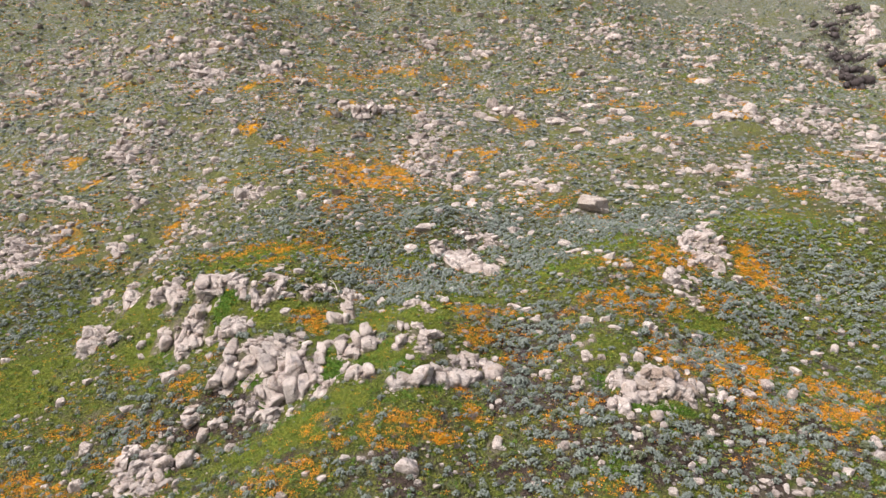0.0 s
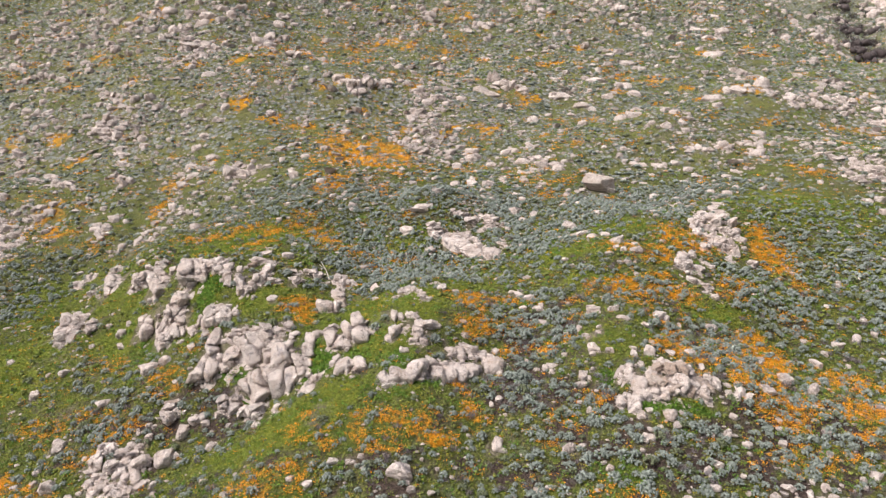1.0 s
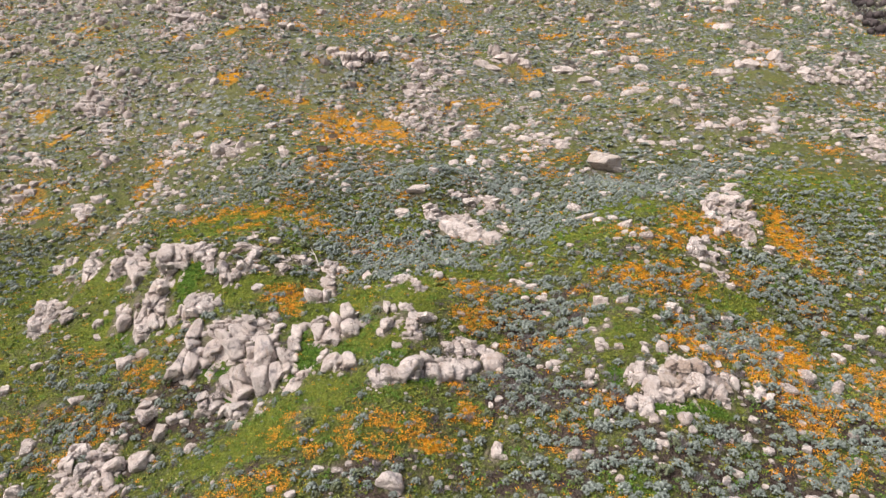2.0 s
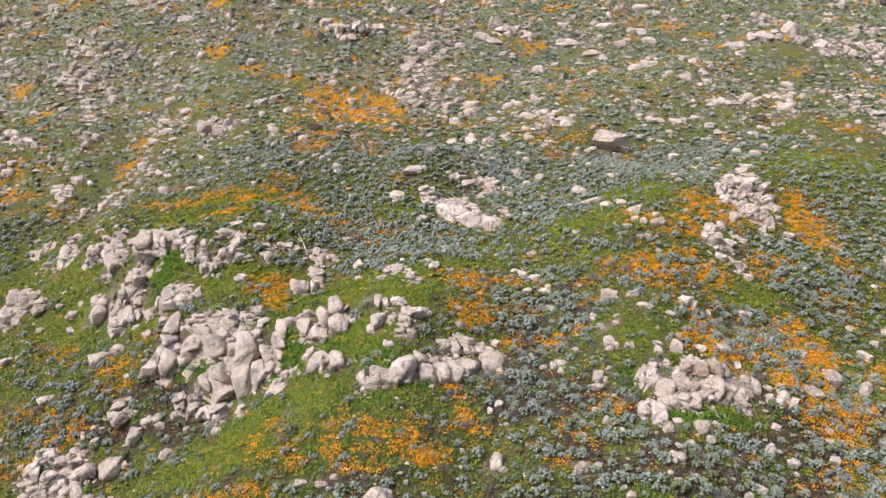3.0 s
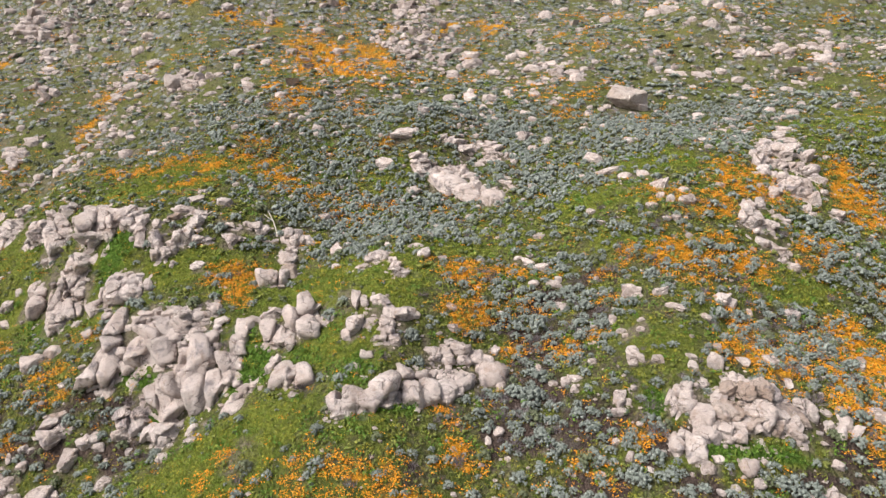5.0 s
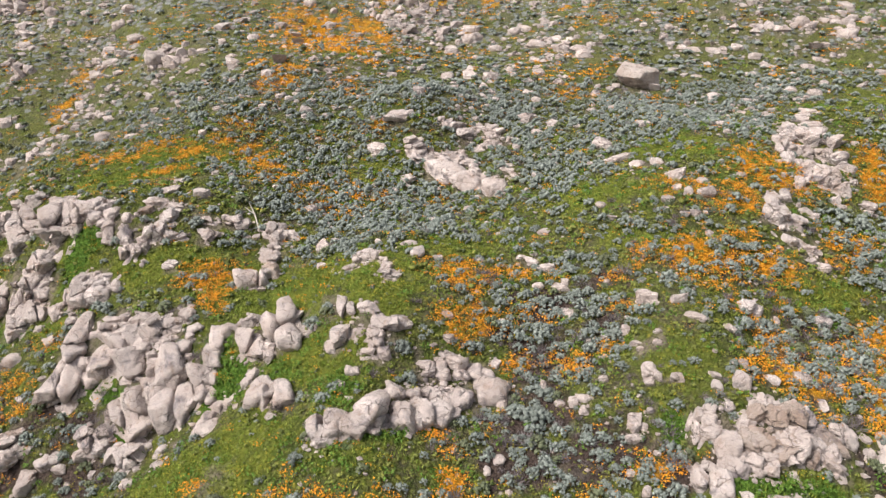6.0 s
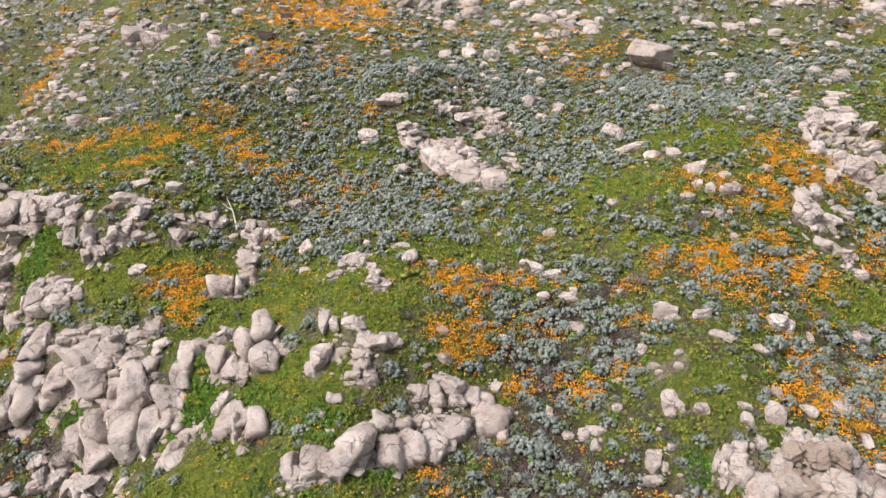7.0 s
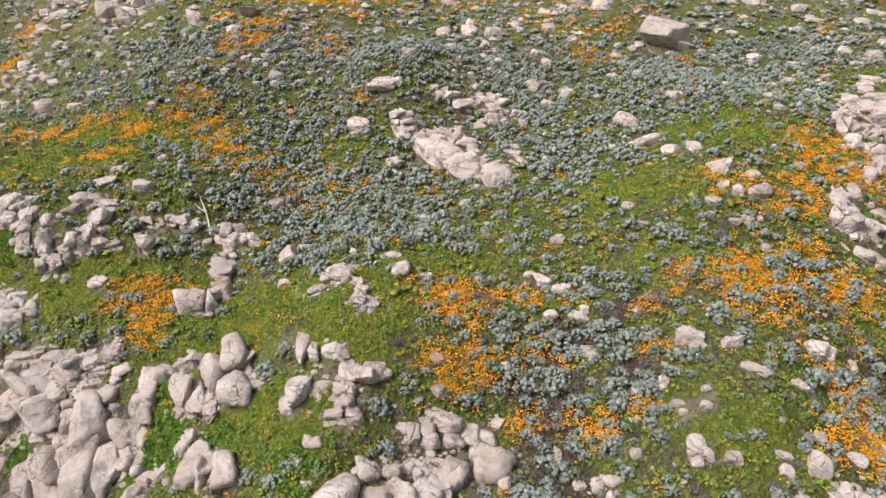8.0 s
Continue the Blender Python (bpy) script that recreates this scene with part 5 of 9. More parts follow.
rock(o, -0.23, 60.09, 0.11, 0.93, 1.08, 0.81, 5, 0, 13, 5)
rock(o, 0.93, 60.68, 0.10, 0.87, 0.93, 0.76, 3, 0, 12, 5)
rock(o, 0.45, 61.27, 0.03, 0.76, 0.33, 0.25, 4, 0, 13, 5)
rock(o, 1.84, 60.99, 0.12, 0.99, 0.80, 0.86, 1, 0, 12, 5)
rock(o, 3.25, 62.68, 0.09, 0.71, 1.37, 0.66, -1, 0, 16, 5)
rock(o, 1.20, 64.20, 0.05, 0.57, 0.32, 0.36, 2, 0, 24, 5)
rock(o, 1.15, 63.77, 0.04, 0.52, 0.28, 0.31, 2, 0, 23, 5)
rock(o, 1.98, 64.39, 0.05, 0.45, 0.45, 0.39, 1, 0, 26, 5)
rock(o, 2.05, 63.91, 0.07, 0.57, 0.48, 0.49, 1, 0, 24, 5)
rock(o, 2.94, 64.69, 0.07, 0.74, 0.44, 0.50, -1, 13, 25, 5)
rock(o, 3.17, 64.06, 0.06, 0.65, 0.36, 0.40, -1, 6, 22, 5)
rock(o, 3.11, 65.01, 0.03, 0.54, 0.25, 0.20, -1, 22, 26, 2)
rock(o, 1.78, 64.73, 0.02, 0.41, 0.17, 0.13, 1, 0, 26, 2)
rock(o, 1.33, 62.74, 0.03, 1.01, 0.34, 0.25, 2, 28, 19, 2)
rock(o, 1.81, 62.77, 0.03, 0.82, 0.28, 0.20, 1, 33, 19, 2)
rock(o, 0.88, 62.29, 0.02, 0.60, 0.20, 0.15, 3, 23, 17, 2)
rock(o, 1.66, 62.15, 0.03, 1.00, 0.34, 0.25, 2, 23, 16, 2)
rock(o, 2.19, 63.19, 0.02, 0.60, 0.21, 0.16, 1, 0, 21, 2)
rock(o, 2.60, 61.79, 0.07, 0.58, 0.91, 0.51, -0, 0, 14, 5)
rock(o, 5.02, 63.17, 0.12, 0.99, 0.96, 0.86, -4, 0, 14, 5)
rock(o, 5.59, 62.48, 0.05, 0.38, 0.68, 0.33, -5, 0, 10, 1)
rock(o, 4.87, 64.47, 0.06, 0.60, 0.39, 0.46, -4, 30, 22, 5)
rock(o, 4.31, 63.87, 0.05, 0.42, 0.67, 0.36, -4, 0, 18, 5)
rock(o, 5.35, 65.19, 0.04, 0.35, 0.36, 0.30, -5, 12, 24, 1)
rock(o, 4.04, 64.53, 0.07, 0.58, 0.61, 0.50, -3, 12, 22, 5)
o = outcrop("low_stones", "group of low pale stones among shrubs", 10.0, 61.2)
rock(o, 9.64, 61.44, 0.04, 0.37, 0.38, 0.32, -11, 0, 15, 1)
rock(o, 10.28, 61.50, 0.03, 0.60, 0.31, 0.22, -12, 0, 16, 1)
rock(o, 10.04, 60.70, 0.04, 0.29, 0.46, 0.25, -12, 0, 17, 1)
boulder("boulder", "pale granite boulder half sunk among shrubs", 4.72, 53.98, 0.05, 0.43, 0.54, 0.38, -5, 9, 21, 0)
boulder("boulder", "pale granite boulder half sunk among shrubs", 4.96, 53.37, 0.04, 0.43, 0.25, 0.28, -6, 0, 20, 1)
boulder("boulder", "pale granite boulder half sunk among shrubs", 28.62, 65.55, 0.03, 0.27, 0.29, 0.24, -30, 0, 2, 0)
boulder("boulder", "pale granite boulder half sunk among shrubs", 28.95, 59.88, 0.05, 0.89, 0.62, 0.34, -34, 10, 2, 1)
boulder("boulder", "pale granite boulder half sunk among shrubs", 31.78, 62.24, 0.07, 0.67, 0.58, 0.53, -35, 30, 2, 0)
boulder("boulder", "pale granite boulder half sunk among shrubs", 23.32, 60.54, 0.03, 0.22, 1.10, 0.20, -28, -20, 10, 1)
boulder("boulder", "pale granite boulder half sunk among shrubs", 27.06, 68.11, 0.06, 0.66, 0.50, 0.47, -28, 0, 7, 0)
boulder("boulder", "pale granite boulder half sunk among shrubs", 16.18, 52.61, 0.04, 0.33, 0.57, 0.30, -24, -9, 21, 0)
boulder("boulder", "pale granite boulder half sunk among shrubs", 16.79, 53.41, 0.03, 0.33, 0.18, 0.21, -24, 0, 20, 1)
boulder("boulder", "pale granite boulder half sunk among shrubs", 23.12, 54.12, 0.04, 0.33, 0.55, 0.28, -32, 0, 16, 0)
boulder("boulder", "pale granite boulder half sunk among shrubs", 22.05, 53.96, 0.03, 0.21, 0.29, 0.18, -31, 0, 16, 1)
boulder("boulder", "pale granite boulder half sunk among shrubs", 24.36, 55.92, 0.03, 0.28, 0.35, 0.25, -32, 0, 16, 1)
boulder("boulder", "pale granite boulder half sunk among shrubs", 15.69, 51.53, 0.02, 0.20, 0.16, 0.17, -24, 0, 21, 1)
boulder("boulder", "pale granite boulder half sunk among shrubs", 12.46, 55.82, 0.03, 0.26, 0.33, 0.23, -17, 0, 21, 0)
boulder("boulder", "pale granite boulder half sunk among shrubs", 14.34, 55.86, 0.03, 0.22, 0.23, 0.19, -19, 0, 20, 1)
boulder("boulder", "pale granite boulder half sunk among shrubs", 10.30, 52.71, 0.07, 0.54, 0.46, 0.47, -15, 0, 21, 0)
boulder("boulder", "pale granite boulder half sunk among shrubs", 13.45, 57.71, 0.03, 0.27, 0.18, 0.20, -17, 0, 20, 1)
o = outcrop("blocky_outcrop", "blocky granite outcrop with upright pillars and layered bulges", 18.7, 58.0)
rock(o, 15.38, 59.00, 0.02, 0.17, 0.93, 0.16, -26, 0, 23, 5)
rock(o, 15.99, 59.35, 0.04, 0.32, 0.75, 0.29, -26, 0, 23, 5)
rock(o, 15.71, 58.66, 0.04, 0.28, 0.48, 0.26, -27, 0, 23, 5)
rock(o, 15.46, 58.13, 0.03, 0.21, 0.47, 0.19, -27, 0, 22, 5)
rock(o, 16.63, 59.48, 0.05, 0.39, 0.48, 0.34, -27, 0, 24, 5)
rock(o, 16.43, 58.94, 0.05, 0.46, 0.42, 0.39, -28, 0, 23, 5)
rock(o, 16.29, 58.31, 0.06, 0.52, 0.57, 0.45, -28, 0, 23, 5)
rock(o, 16.89, 57.56, 0.07, 0.62, 0.88, 0.54, -30, 0, 22, 5)
rock(o, 17.64, 59.52, 0.03, 0.28, 0.37, 0.24, -29, 0, 22, 0)
rock(o, 18.95, 59.18, 0.08, 0.63, 0.62, 0.55, -31, 0, 18, 3)
rock(o, 18.28, 58.72, 0.06, 0.49, 0.47, 0.43, -31, 0, 20, 5)
rock(o, 18.28, 57.88, 0.08, 0.68, 0.95, 0.60, -32, 0, 19, 3)
rock(o, 19.35, 59.91, 0.03, 0.89, 0.30, 0.22, -31, 0, 16, 2)
rock(o, 19.93, 59.85, 0.02, 0.71, 0.24, 0.18, -32, 0, 15, 2)
rock(o, 19.88, 58.99, 0.10, 0.88, 0.75, 0.77, -33, 6, 16, 3)
rock(o, 21.02, 59.33, 0.11, 0.94, 0.73, 0.81, -34, 20, 12, 3)
rock(o, 20.12, 58.49, 0.04, 0.95, 0.36, 0.28, -34, 18, 17, 3)
rock(o, 19.16, 57.45, 0.11, 1.22, 0.74, 0.83, -34, 6, 18, 3)
rock(o, 18.47, 56.87, 0.09, 1.21, 0.59, 0.67, -33, 11, 18, 2)
rock(o, 19.76, 57.17, 0.04, 1.19, 0.41, 0.32, -35, 17, 17, 2)
rock(o, 20.52, 57.60, 0.09, 0.76, 0.95, 0.66, -36, 13, 16, 5)
rock(o, 21.86, 59.15, 0.08, 0.74, 0.81, 0.62, -36, 23, 10, 1)
rock(o, 21.69, 58.15, 0.05, 0.46, 0.49, 0.39, -37, 0, 14, 0)
rock(o, 21.29, 57.28, 0.06, 0.52, 0.62, 0.44, -37, 8, 16, 3)
rock(o, 22.56, 58.41, 0.09, 1.00, 0.56, 0.70, -38, 42, 12, 3)
rock(o, 22.54, 57.68, 0.07, 0.67, 0.48, 0.55, -38, 36, 14, 1)
rock(o, 23.42, 58.67, 0.04, 0.35, 0.63, 0.30, -39, -15, 11, 1)
rock(o, 23.89, 58.74, 0.07, 0.78, 0.44, 0.55, -39, 38, 11, 5)
rock(o, 21.88, 57.84, 0.04, 0.34, 0.27, 0.29, -37, 0, 14, 1)
rock(o, 17.55, 57.09, 0.04, 0.30, 0.23, 0.26, -31, 0, 19, 0)
rock(o, 16.67, 56.99, 0.03, 0.23, 0.24, 0.20, -30, 0, 21, 1)
rock(o, 17.10, 56.53, 0.07, 0.77, 0.42, 0.47, -31, 0, 20, 5)
rock(o, 18.03, 56.48, 0.03, 0.67, 0.24, 0.19, -33, 0, 18, 5)
rock(o, 15.74, 56.75, 0.04, 0.50, 0.26, 0.29, -28, 0, 22, 1)
rock(o, 15.19, 56.67, 0.04, 0.33, 0.26, 0.29, -27, 0, 21, 1)
rock(o, 22.48, 57.22, 0.06, 0.75, 0.40, 0.45, -39, 0, 14, 1)
rock(o, 17.65, 57.97, 0.03, 0.24, 0.81, 0.22, -31, 0, 21, 5)
rock(o, 15.11, 56.12, 0.05, 0.44, 0.74, 0.38, -20, -13, 21, 1)
rock(o, 16.14, 55.77, 0.07, 0.55, 0.99, 0.49, -22, -26, 21, 5)
o = outcrop("stone_pair", "tumbled granite stones below the outcrop", 16.8, 54.9)
rock(o, 16.52, 54.68, 0.04, 0.34, 0.46, 0.30, -23, 0, 20, 1)
rock(o, 17.21, 55.22, 0.03, 0.26, 0.32, 0.22, -24, 0, 20, 1)
o = outcrop("stone_heap", "pale stones heaped among grey shrubs", 19.3, 54.8)
rock(o, 18.80, 54.87, 0.07, 0.57, 0.55, 0.49, -26, 0, 18, 0)
rock(o, 19.20, 54.21, 0.05, 0.41, 0.37, 0.35, -27, 0, 18, 0)
rock(o, 19.95, 55.43, 0.03, 0.30, 0.17, 0.19, -27, 0, 20, 1)
o = outcrop("side_ridge", "short ridge of leaning stones among shrubs", 25.6, 58.0)
rock(o, 25.39, 57.75, 0.05, 0.38, 0.73, 0.34, -32, -15, 15, 1)
rock(o, 26.18, 58.48, 0.04, 0.33, 0.65, 0.30, -32, -14, 13, 1)
rock(o, 26.28, 57.69, 0.04, 0.37, 0.27, 0.30, -33, 0, 14, 1)
rock(o, 24.92, 58.09, 0.03, 0.27, 0.39, 0.24, -31, 0, 15, 1)
o = outcrop("rock_pile", "small pile of cracked granite blocks", 12.9, 59.3)
rock(o, 12.56, 59.42, 0.06, 0.52, 0.73, 0.45, -15, 0, 23, 1)
rock(o, 12.34, 58.64, 0.05, 0.52, 0.32, 0.36, -15, -18, 22, 1)
rock(o, 13.54, 59.93, 0.03, 0.28, 0.19, 0.21, -16, 0, 24, 1)
rock(o, 13.08, 59.15, 0.03, 0.23, 0.30, 0.20, -16, 0, 23, 1)
boulder("boulder", "pale granite boulder among grey-green shrubs", 13.91, 62.14, 0.07, 0.55, 0.66, 0.48, -16, 0, 21, 1)
boulder("boulder", "pale granite boulder among grey-green shrubs", 14.28, 61.72, 0.04, 0.34, 0.30, 0.30, -17, 0, 23, 1)
boulder("boulder", "pale granite boulder among grey-green shrubs", 13.83, 61.42, 0.04, 0.34, 0.26, 0.29, -16, 0, 23, 1)
boulder("boulder", "pale granite boulder among grey-green shrubs", 15.35, 61.44, 0.05, 0.40, 0.39, 0.34, -18, 0, 25, 1)
boulder("boulder", "pale granite boulder among grey-green shrubs", 17.37, 61.30, 0.03, 0.44, 0.21, 0.24, -21, 0, 22, 2)
boulder("boulder", "pale granite boulder among grey-green shrubs", 17.29, 60.63, 0.04, 0.44, 0.26, 0.29, -21, 0, 22, 2)
boulder("boulder", "pale granite boulder among grey-green shrubs", 18.73, 60.89, 0.07, 0.58, 0.50, 0.51, -22, 0, 19, 0)
boulder("boulder", "pale granite boulder among grey-green shrubs", 20.84, 61.68, 0.03, 0.91, 0.31, 0.23, -25, 13, 10, 1)
boulder("boulder", "pale granite boulder among grey-green shrubs", 13.43, 65.75, 0.04, 0.32, 0.40, 0.28, -14, 0, 13, 1)
boulder("boulder", "pale granite boulder among grey-green shrubs", 13.86, 64.51, 0.02, 0.47, 0.25, 0.17, -15, 0, 16, 1)
boulder("boulder", "pale granite boulder among grey-green shrubs", 13.91, 63.93, 0.03, 0.31, 0.18, 0.20, -15, 0, 17, 1)
boulder("boulder", "pale granite boulder among grey-green shrubs", 15.09, 64.66, 0.02, 0.32, 0.16, 0.17, -17, 0, 16, 1)
boulder("boulder", "pale granite boulder among grey-green shrubs", 14.80, 63.83, 0.03, 0.31, 0.20, 0.22, -17, 0, 18, 1)
boulder("boulder", "pale granite boulder among grey-green shrubs", 15.21, 67.99, 0.07, 0.89, 0.56, 0.55, -16, 0, 8, 1)
boulder("boulder", "pale granite boulder among grey-green shrubs", 16.94, 66.92, 0.06, 0.59, 0.41, 0.42, -18, 0, 9, 1)
boulder("boulder", "pale granite boulder among grey-green shrubs", 17.26, 65.41, 0.03, 0.66, 0.29, 0.19, -19, 19, 13, 1)
boulder("boulder", "pale granite boulder among grey-green shrubs", 17.72, 65.12, 0.04, 0.37, 0.28, 0.29, -19, 0, 13, 1)
boulder("boulder", "pale granite boulder among grey-green shrubs", 21.53, 67.57, 0.07, 0.71, 0.68, 0.54, -23, 0, 3, 1)
boulder("boulder", "pale granite boulder among grey-green shrubs", 22.31, 67.53, 0.04, 0.36, 0.76, 0.31, -23, 0, 5, 1)
boulder("boulder", "pale granite boulder among grey-green shrubs", 19.31, 64.73, 0.04, 0.55, 0.24, 0.29, -21, 24, 11, 1)
boulder("boulder", "pale granite boulder among grey-green shrubs", 23.65, 67.50, 0.03, 0.23, 0.54, 0.20, -25, -12, 5, 1)
boulder("boulder", "pale granite boulder among grey-green shrubs", 8.27, 73.86, 0.03, 0.92, 0.32, 0.24, -7, 0, 14, 1)
boulder("boulder", "pale granite boulder among grey-green shrubs", 9.64, 72.95, 0.06, 0.61, 0.38, 0.43, -9, 15, 16, 1)
boulder("boulder", "pale granite boulder among grey-green shrubs", 8.55, 71.28, 0.04, 0.44, 0.29, 0.30, -8, 0, 11, 0)
boulder("boulder", "pale granite boulder among grey-green shrubs", 10.13, 71.17, 0.05, 0.71, 0.36, 0.38, -9, 0, 13, 0)
boulder("boulder", "pale granite boulder among grey-green shrubs", 7.67, 74.23, 0.03, 0.36, 0.19, 0.20, -6, 0, 14, 1)
boulder("boulder", "pale granite boulder among grey-green shrubs", 10.55, 71.47, 0.04, 0.35, 0.33, 0.31, -10, 0, 14, 1)
boulder("boulder", "pale granite boulder among grey-green shrubs", 17.59, 59.59, 0.02, 0.19, 0.20, 0.16, -22, 0, 22, 1)
o = outcrop("block_ridge", "long blocky granite ridge beside orange poppies", 33.6, 85.8)
rock(o, 26.92, 76.63, 0.12, 1.19, 0.81, 0.83, -24, 0, 14, 1)
rock(o, 27.86, 79.10, 0.08, 0.65, 1.19, 0.57, -24, -5, 15, 1)
rock(o, 28.67, 76.88, 0.05, 0.97, 0.58, 0.37, -25, 14, 16, 1)
rock(o, 30.55, 78.24, 0.03, 0.65, 0.34, 0.21, -26, 0, 18, 1)
rock(o, 27.21, 74.41, 0.06, 0.79, 0.42, 0.44, -25, 0, 15, 0)
rock(o, 28.47, 74.32, 0.03, 0.85, 0.33, 0.22, -26, 0, 13, 1)
rock(o, 29.16, 72.81, 0.05, 0.57, 0.35, 0.36, -27, 0, 12, 0)
rock(o, 28.50, 73.21, 0.03, 0.24, 0.56, 0.21, -27, -11, 12, 1)
rock(o, 29.15, 74.18, 0.04, 0.49, 0.26, 0.27, -27, 0, 14, 1)
rock(o, 38.45, 96.73, 0.04, 1.29, 0.43, 0.30, -26, 36, 4, 2)
rock(o, 36.94, 94.72, 0.04, 1.04, 1.35, 0.33, -25, 0, 2, 2)
rock(o, 37.15, 92.83, 0.05, 1.16, 0.59, 0.37, -26, 31, 6, 2)
rock(o, 35.08, 91.02, 0.06, 1.30, 1.31, 0.44, -25, 0, 6, 1)
rock(o, 33.56, 90.24, 0.08, 0.84, 1.02, 0.58, -24, 0, 6, 1)
rock(o, 32.15, 88.04, 0.07, 0.59, 1.26, 0.51, -24, 0, 13, 1)
rock(o, 33.97, 88.02, 0.09, 0.96, 0.88, 0.66, -25, 0, 9, 1)
rock(o, 35.72, 89.97, 0.09, 0.82, 1.08, 0.66, -26, 0, 7, 1)
rock(o, 37.24, 91.58, 0.06, 0.54, 0.83, 0.47, -26, 0, 7, 1)
rock(o, 37.55, 89.70, 0.09, 1.04, 0.55, 0.67, -27, 33, 11, 1)
rock(o, 35.82, 87.85, 0.09, 1.19, 0.63, 0.65, -27, 25, 9, 1)
rock(o, 36.80, 87.06, 0.10, 1.00, 0.60, 0.73, -28, 33, 11, 1)
rock(o, 33.02, 85.11, 0.09, 1.03, 0.63, 0.71, -26, 19, 15, 1)
rock(o, 31.79, 85.75, 0.08, 0.72, 0.81, 0.62, -25, 0, 17, 1)
rock(o, 34.49, 85.49, 0.09, 1.07, 0.79, 0.71, -27, 0, 13, 1)
rock(o, 32.98, 83.57, 0.08, 1.05, 0.58, 0.57, -26, 0, 15, 1)
rock(o, 35.68, 85.22, 0.11, 0.98, 0.76, 0.79, -27, 22, 10, 1)
rock(o, 35.11, 82.92, 0.11, 1.13, 0.73, 0.78, -28, 44, 13, 1)
rock(o, 34.46, 83.48, 0.07, 0.62, 0.58, 0.54, -27, 0, 13, 1)
rock(o, 37.61, 86.16, 0.06, 0.62, 0.46, 0.48, -28, 23, 10, 1)
rock(o, 31.31, 82.32, 0.07, 0.68, 0.65, 0.54, -25, 32, 18, 1)
rock(o, 29.17, 79.96, 0.06, 0.47, 1.11, 0.43, -25, -11, 15, 1)
rock(o, 32.31, 89.40, 0.05, 0.52, 0.61, 0.42, -24, 0, 8, 1)
rock(o, 34.76, 92.52, 0.03, 0.70, 1.01, 0.24, -24, 0, 2, 1)
o = outcrop("pointed_stones", "pointed pale stones at the ridge's edge", 35.9, 82.1)
rock(o, 36.73, 80.97, 0.07, 0.62, 1.15, 0.53, -30, 9, 9, 1)
rock(o, 33.79, 80.82, 0.06, 0.61, 0.43, 0.43, -28, 0, 15, 1)
rock(o, 37.29, 84.62, 0.04, 0.34, 0.61, 0.30, -29, 0, 9, 1)
o = outcrop("slab_outcrop", "long smooth pale granite slab lying in shrubs", 3.0, 91.3)
rock(o, -0.91, 93.87, 0.15, 1.48, 1.14, 1.11, 3, 36, 12, 2)
rock(o, -0.85, 92.47, 0.09, 0.97, 0.62, 0.69, 3, 19, 12, 1)
rock(o, 1.10, 92.97, 0.08, 0.96, 0.65, 0.59, 2, 11, 8, 1)
rock(o, 3.53, 92.34, 0.05, 1.60, 0.76, 0.41, -1, 13, 5, 1)
rock(o, 5.11, 89.67, 0.04, 1.40, 0.51, 0.33, -3, 25, 3, 2)
rock(o, 6.34, 88.39, 0.03, 0.94, 0.44, 0.23, -4, 20, 3, 2)
rock(o, 2.41, 93.61, 0.03, 0.64, 0.53, 0.23, 0, 0, 6, 0)
rock(o, 2.27, 93.19, 0.03, 0.41, 0.30, 0.24, 0, 0, 7, 1)
rock(o, 3.77, 93.33, 0.06, 0.86, 0.31, 0.45, -1, 47, 3, 1)
rock(o, 4.86, 91.33, 0.06, 0.58, 0.43, 0.45, -2, 27, 2, 1)
rock(o, 1.75, 91.25, 0.10, 3.10, 1.34, 0.98, 0, 43, 7, 0)
rock(o, 4.05, 89.15, 0.10, 2.20, 1.25, 0.93, 0, 42, 6, 0)
rock(o, 6.46, 86.96, 0.10, 1.59, 1.13, 0.87, 0, 36, 5, 0)
o = outcrop("flat_slabs", "flat granite slabs among grey shrubs", 8.2, 89.5)
rock(o, 8.01, 90.45, 0.02, 0.69, 0.42, 0.18, -5, 0, 2, 2)
rock(o, 8.18, 89.36, 0.03, 1.20, 0.41, 0.23, -5, 43, 2, 2)
rock(o, 8.45, 88.30, 0.03, 0.98, 0.33, 0.19, -6, 43, 2, 2)
boulder("boulder", "pale granite boulder in the shrubby hollow", -4.65, 93.85, 0.06, 1.25, 0.73, 0.46, 5, 18, 16, 1)
boulder("boulder", "pale granite boulder in the shrubby hollow", -2.88, 97.17, 0.08, 1.58, 1.32, 0.54, 3, 0, 9, 2)
boulder("boulder", "pale granite boulder in the shrubby hollow", -1.42, 97.68, 0.04, 0.42, 0.51, 0.28, 2, 0, 6, 1)
boulder("boulder", "pale granite boulder in the shrubby hollow", 11.50, 97.31, 0.06, 0.67, 0.49, 0.41, -7, 0, 12, 0)
boulder("boulder", "pale granite boulder in the shrubby hollow", 17.00, 91.77, 0.11, 1.40, 0.67, 0.77, -12, 35, 2, 0)
boulder("boulder", "pale granite boulder in the shrubby hollow", 17.83, 88.08, 0.05, 1.83, 0.62, 0.36, -13, -45, 2, 0)
boulder("boulder", "pale granite boulder in the shrubby hollow", 18.80, 85.32, 0.03, 0.93, 0.86, 0.26, -15, 0, 2, 1)
boulder("boulder", "pale granite boulder in the shrubby hollow", 20.35, 85.14, 0.03, 0.71, 0.86, 0.26, -16, 0, 2, 1)
boulder("boulder", "pale granite boulder in the shrubby hollow", 21.26, 83.99, 0.03, 0.35, 0.40, 0.23, -17, 0, 4, 1)
boulder("boulder", "pale granite boulder in the shrubby hollow", 20.52, 81.02, 0.08, 0.66, 1.07, 0.58, -17, 0, 5, 1)
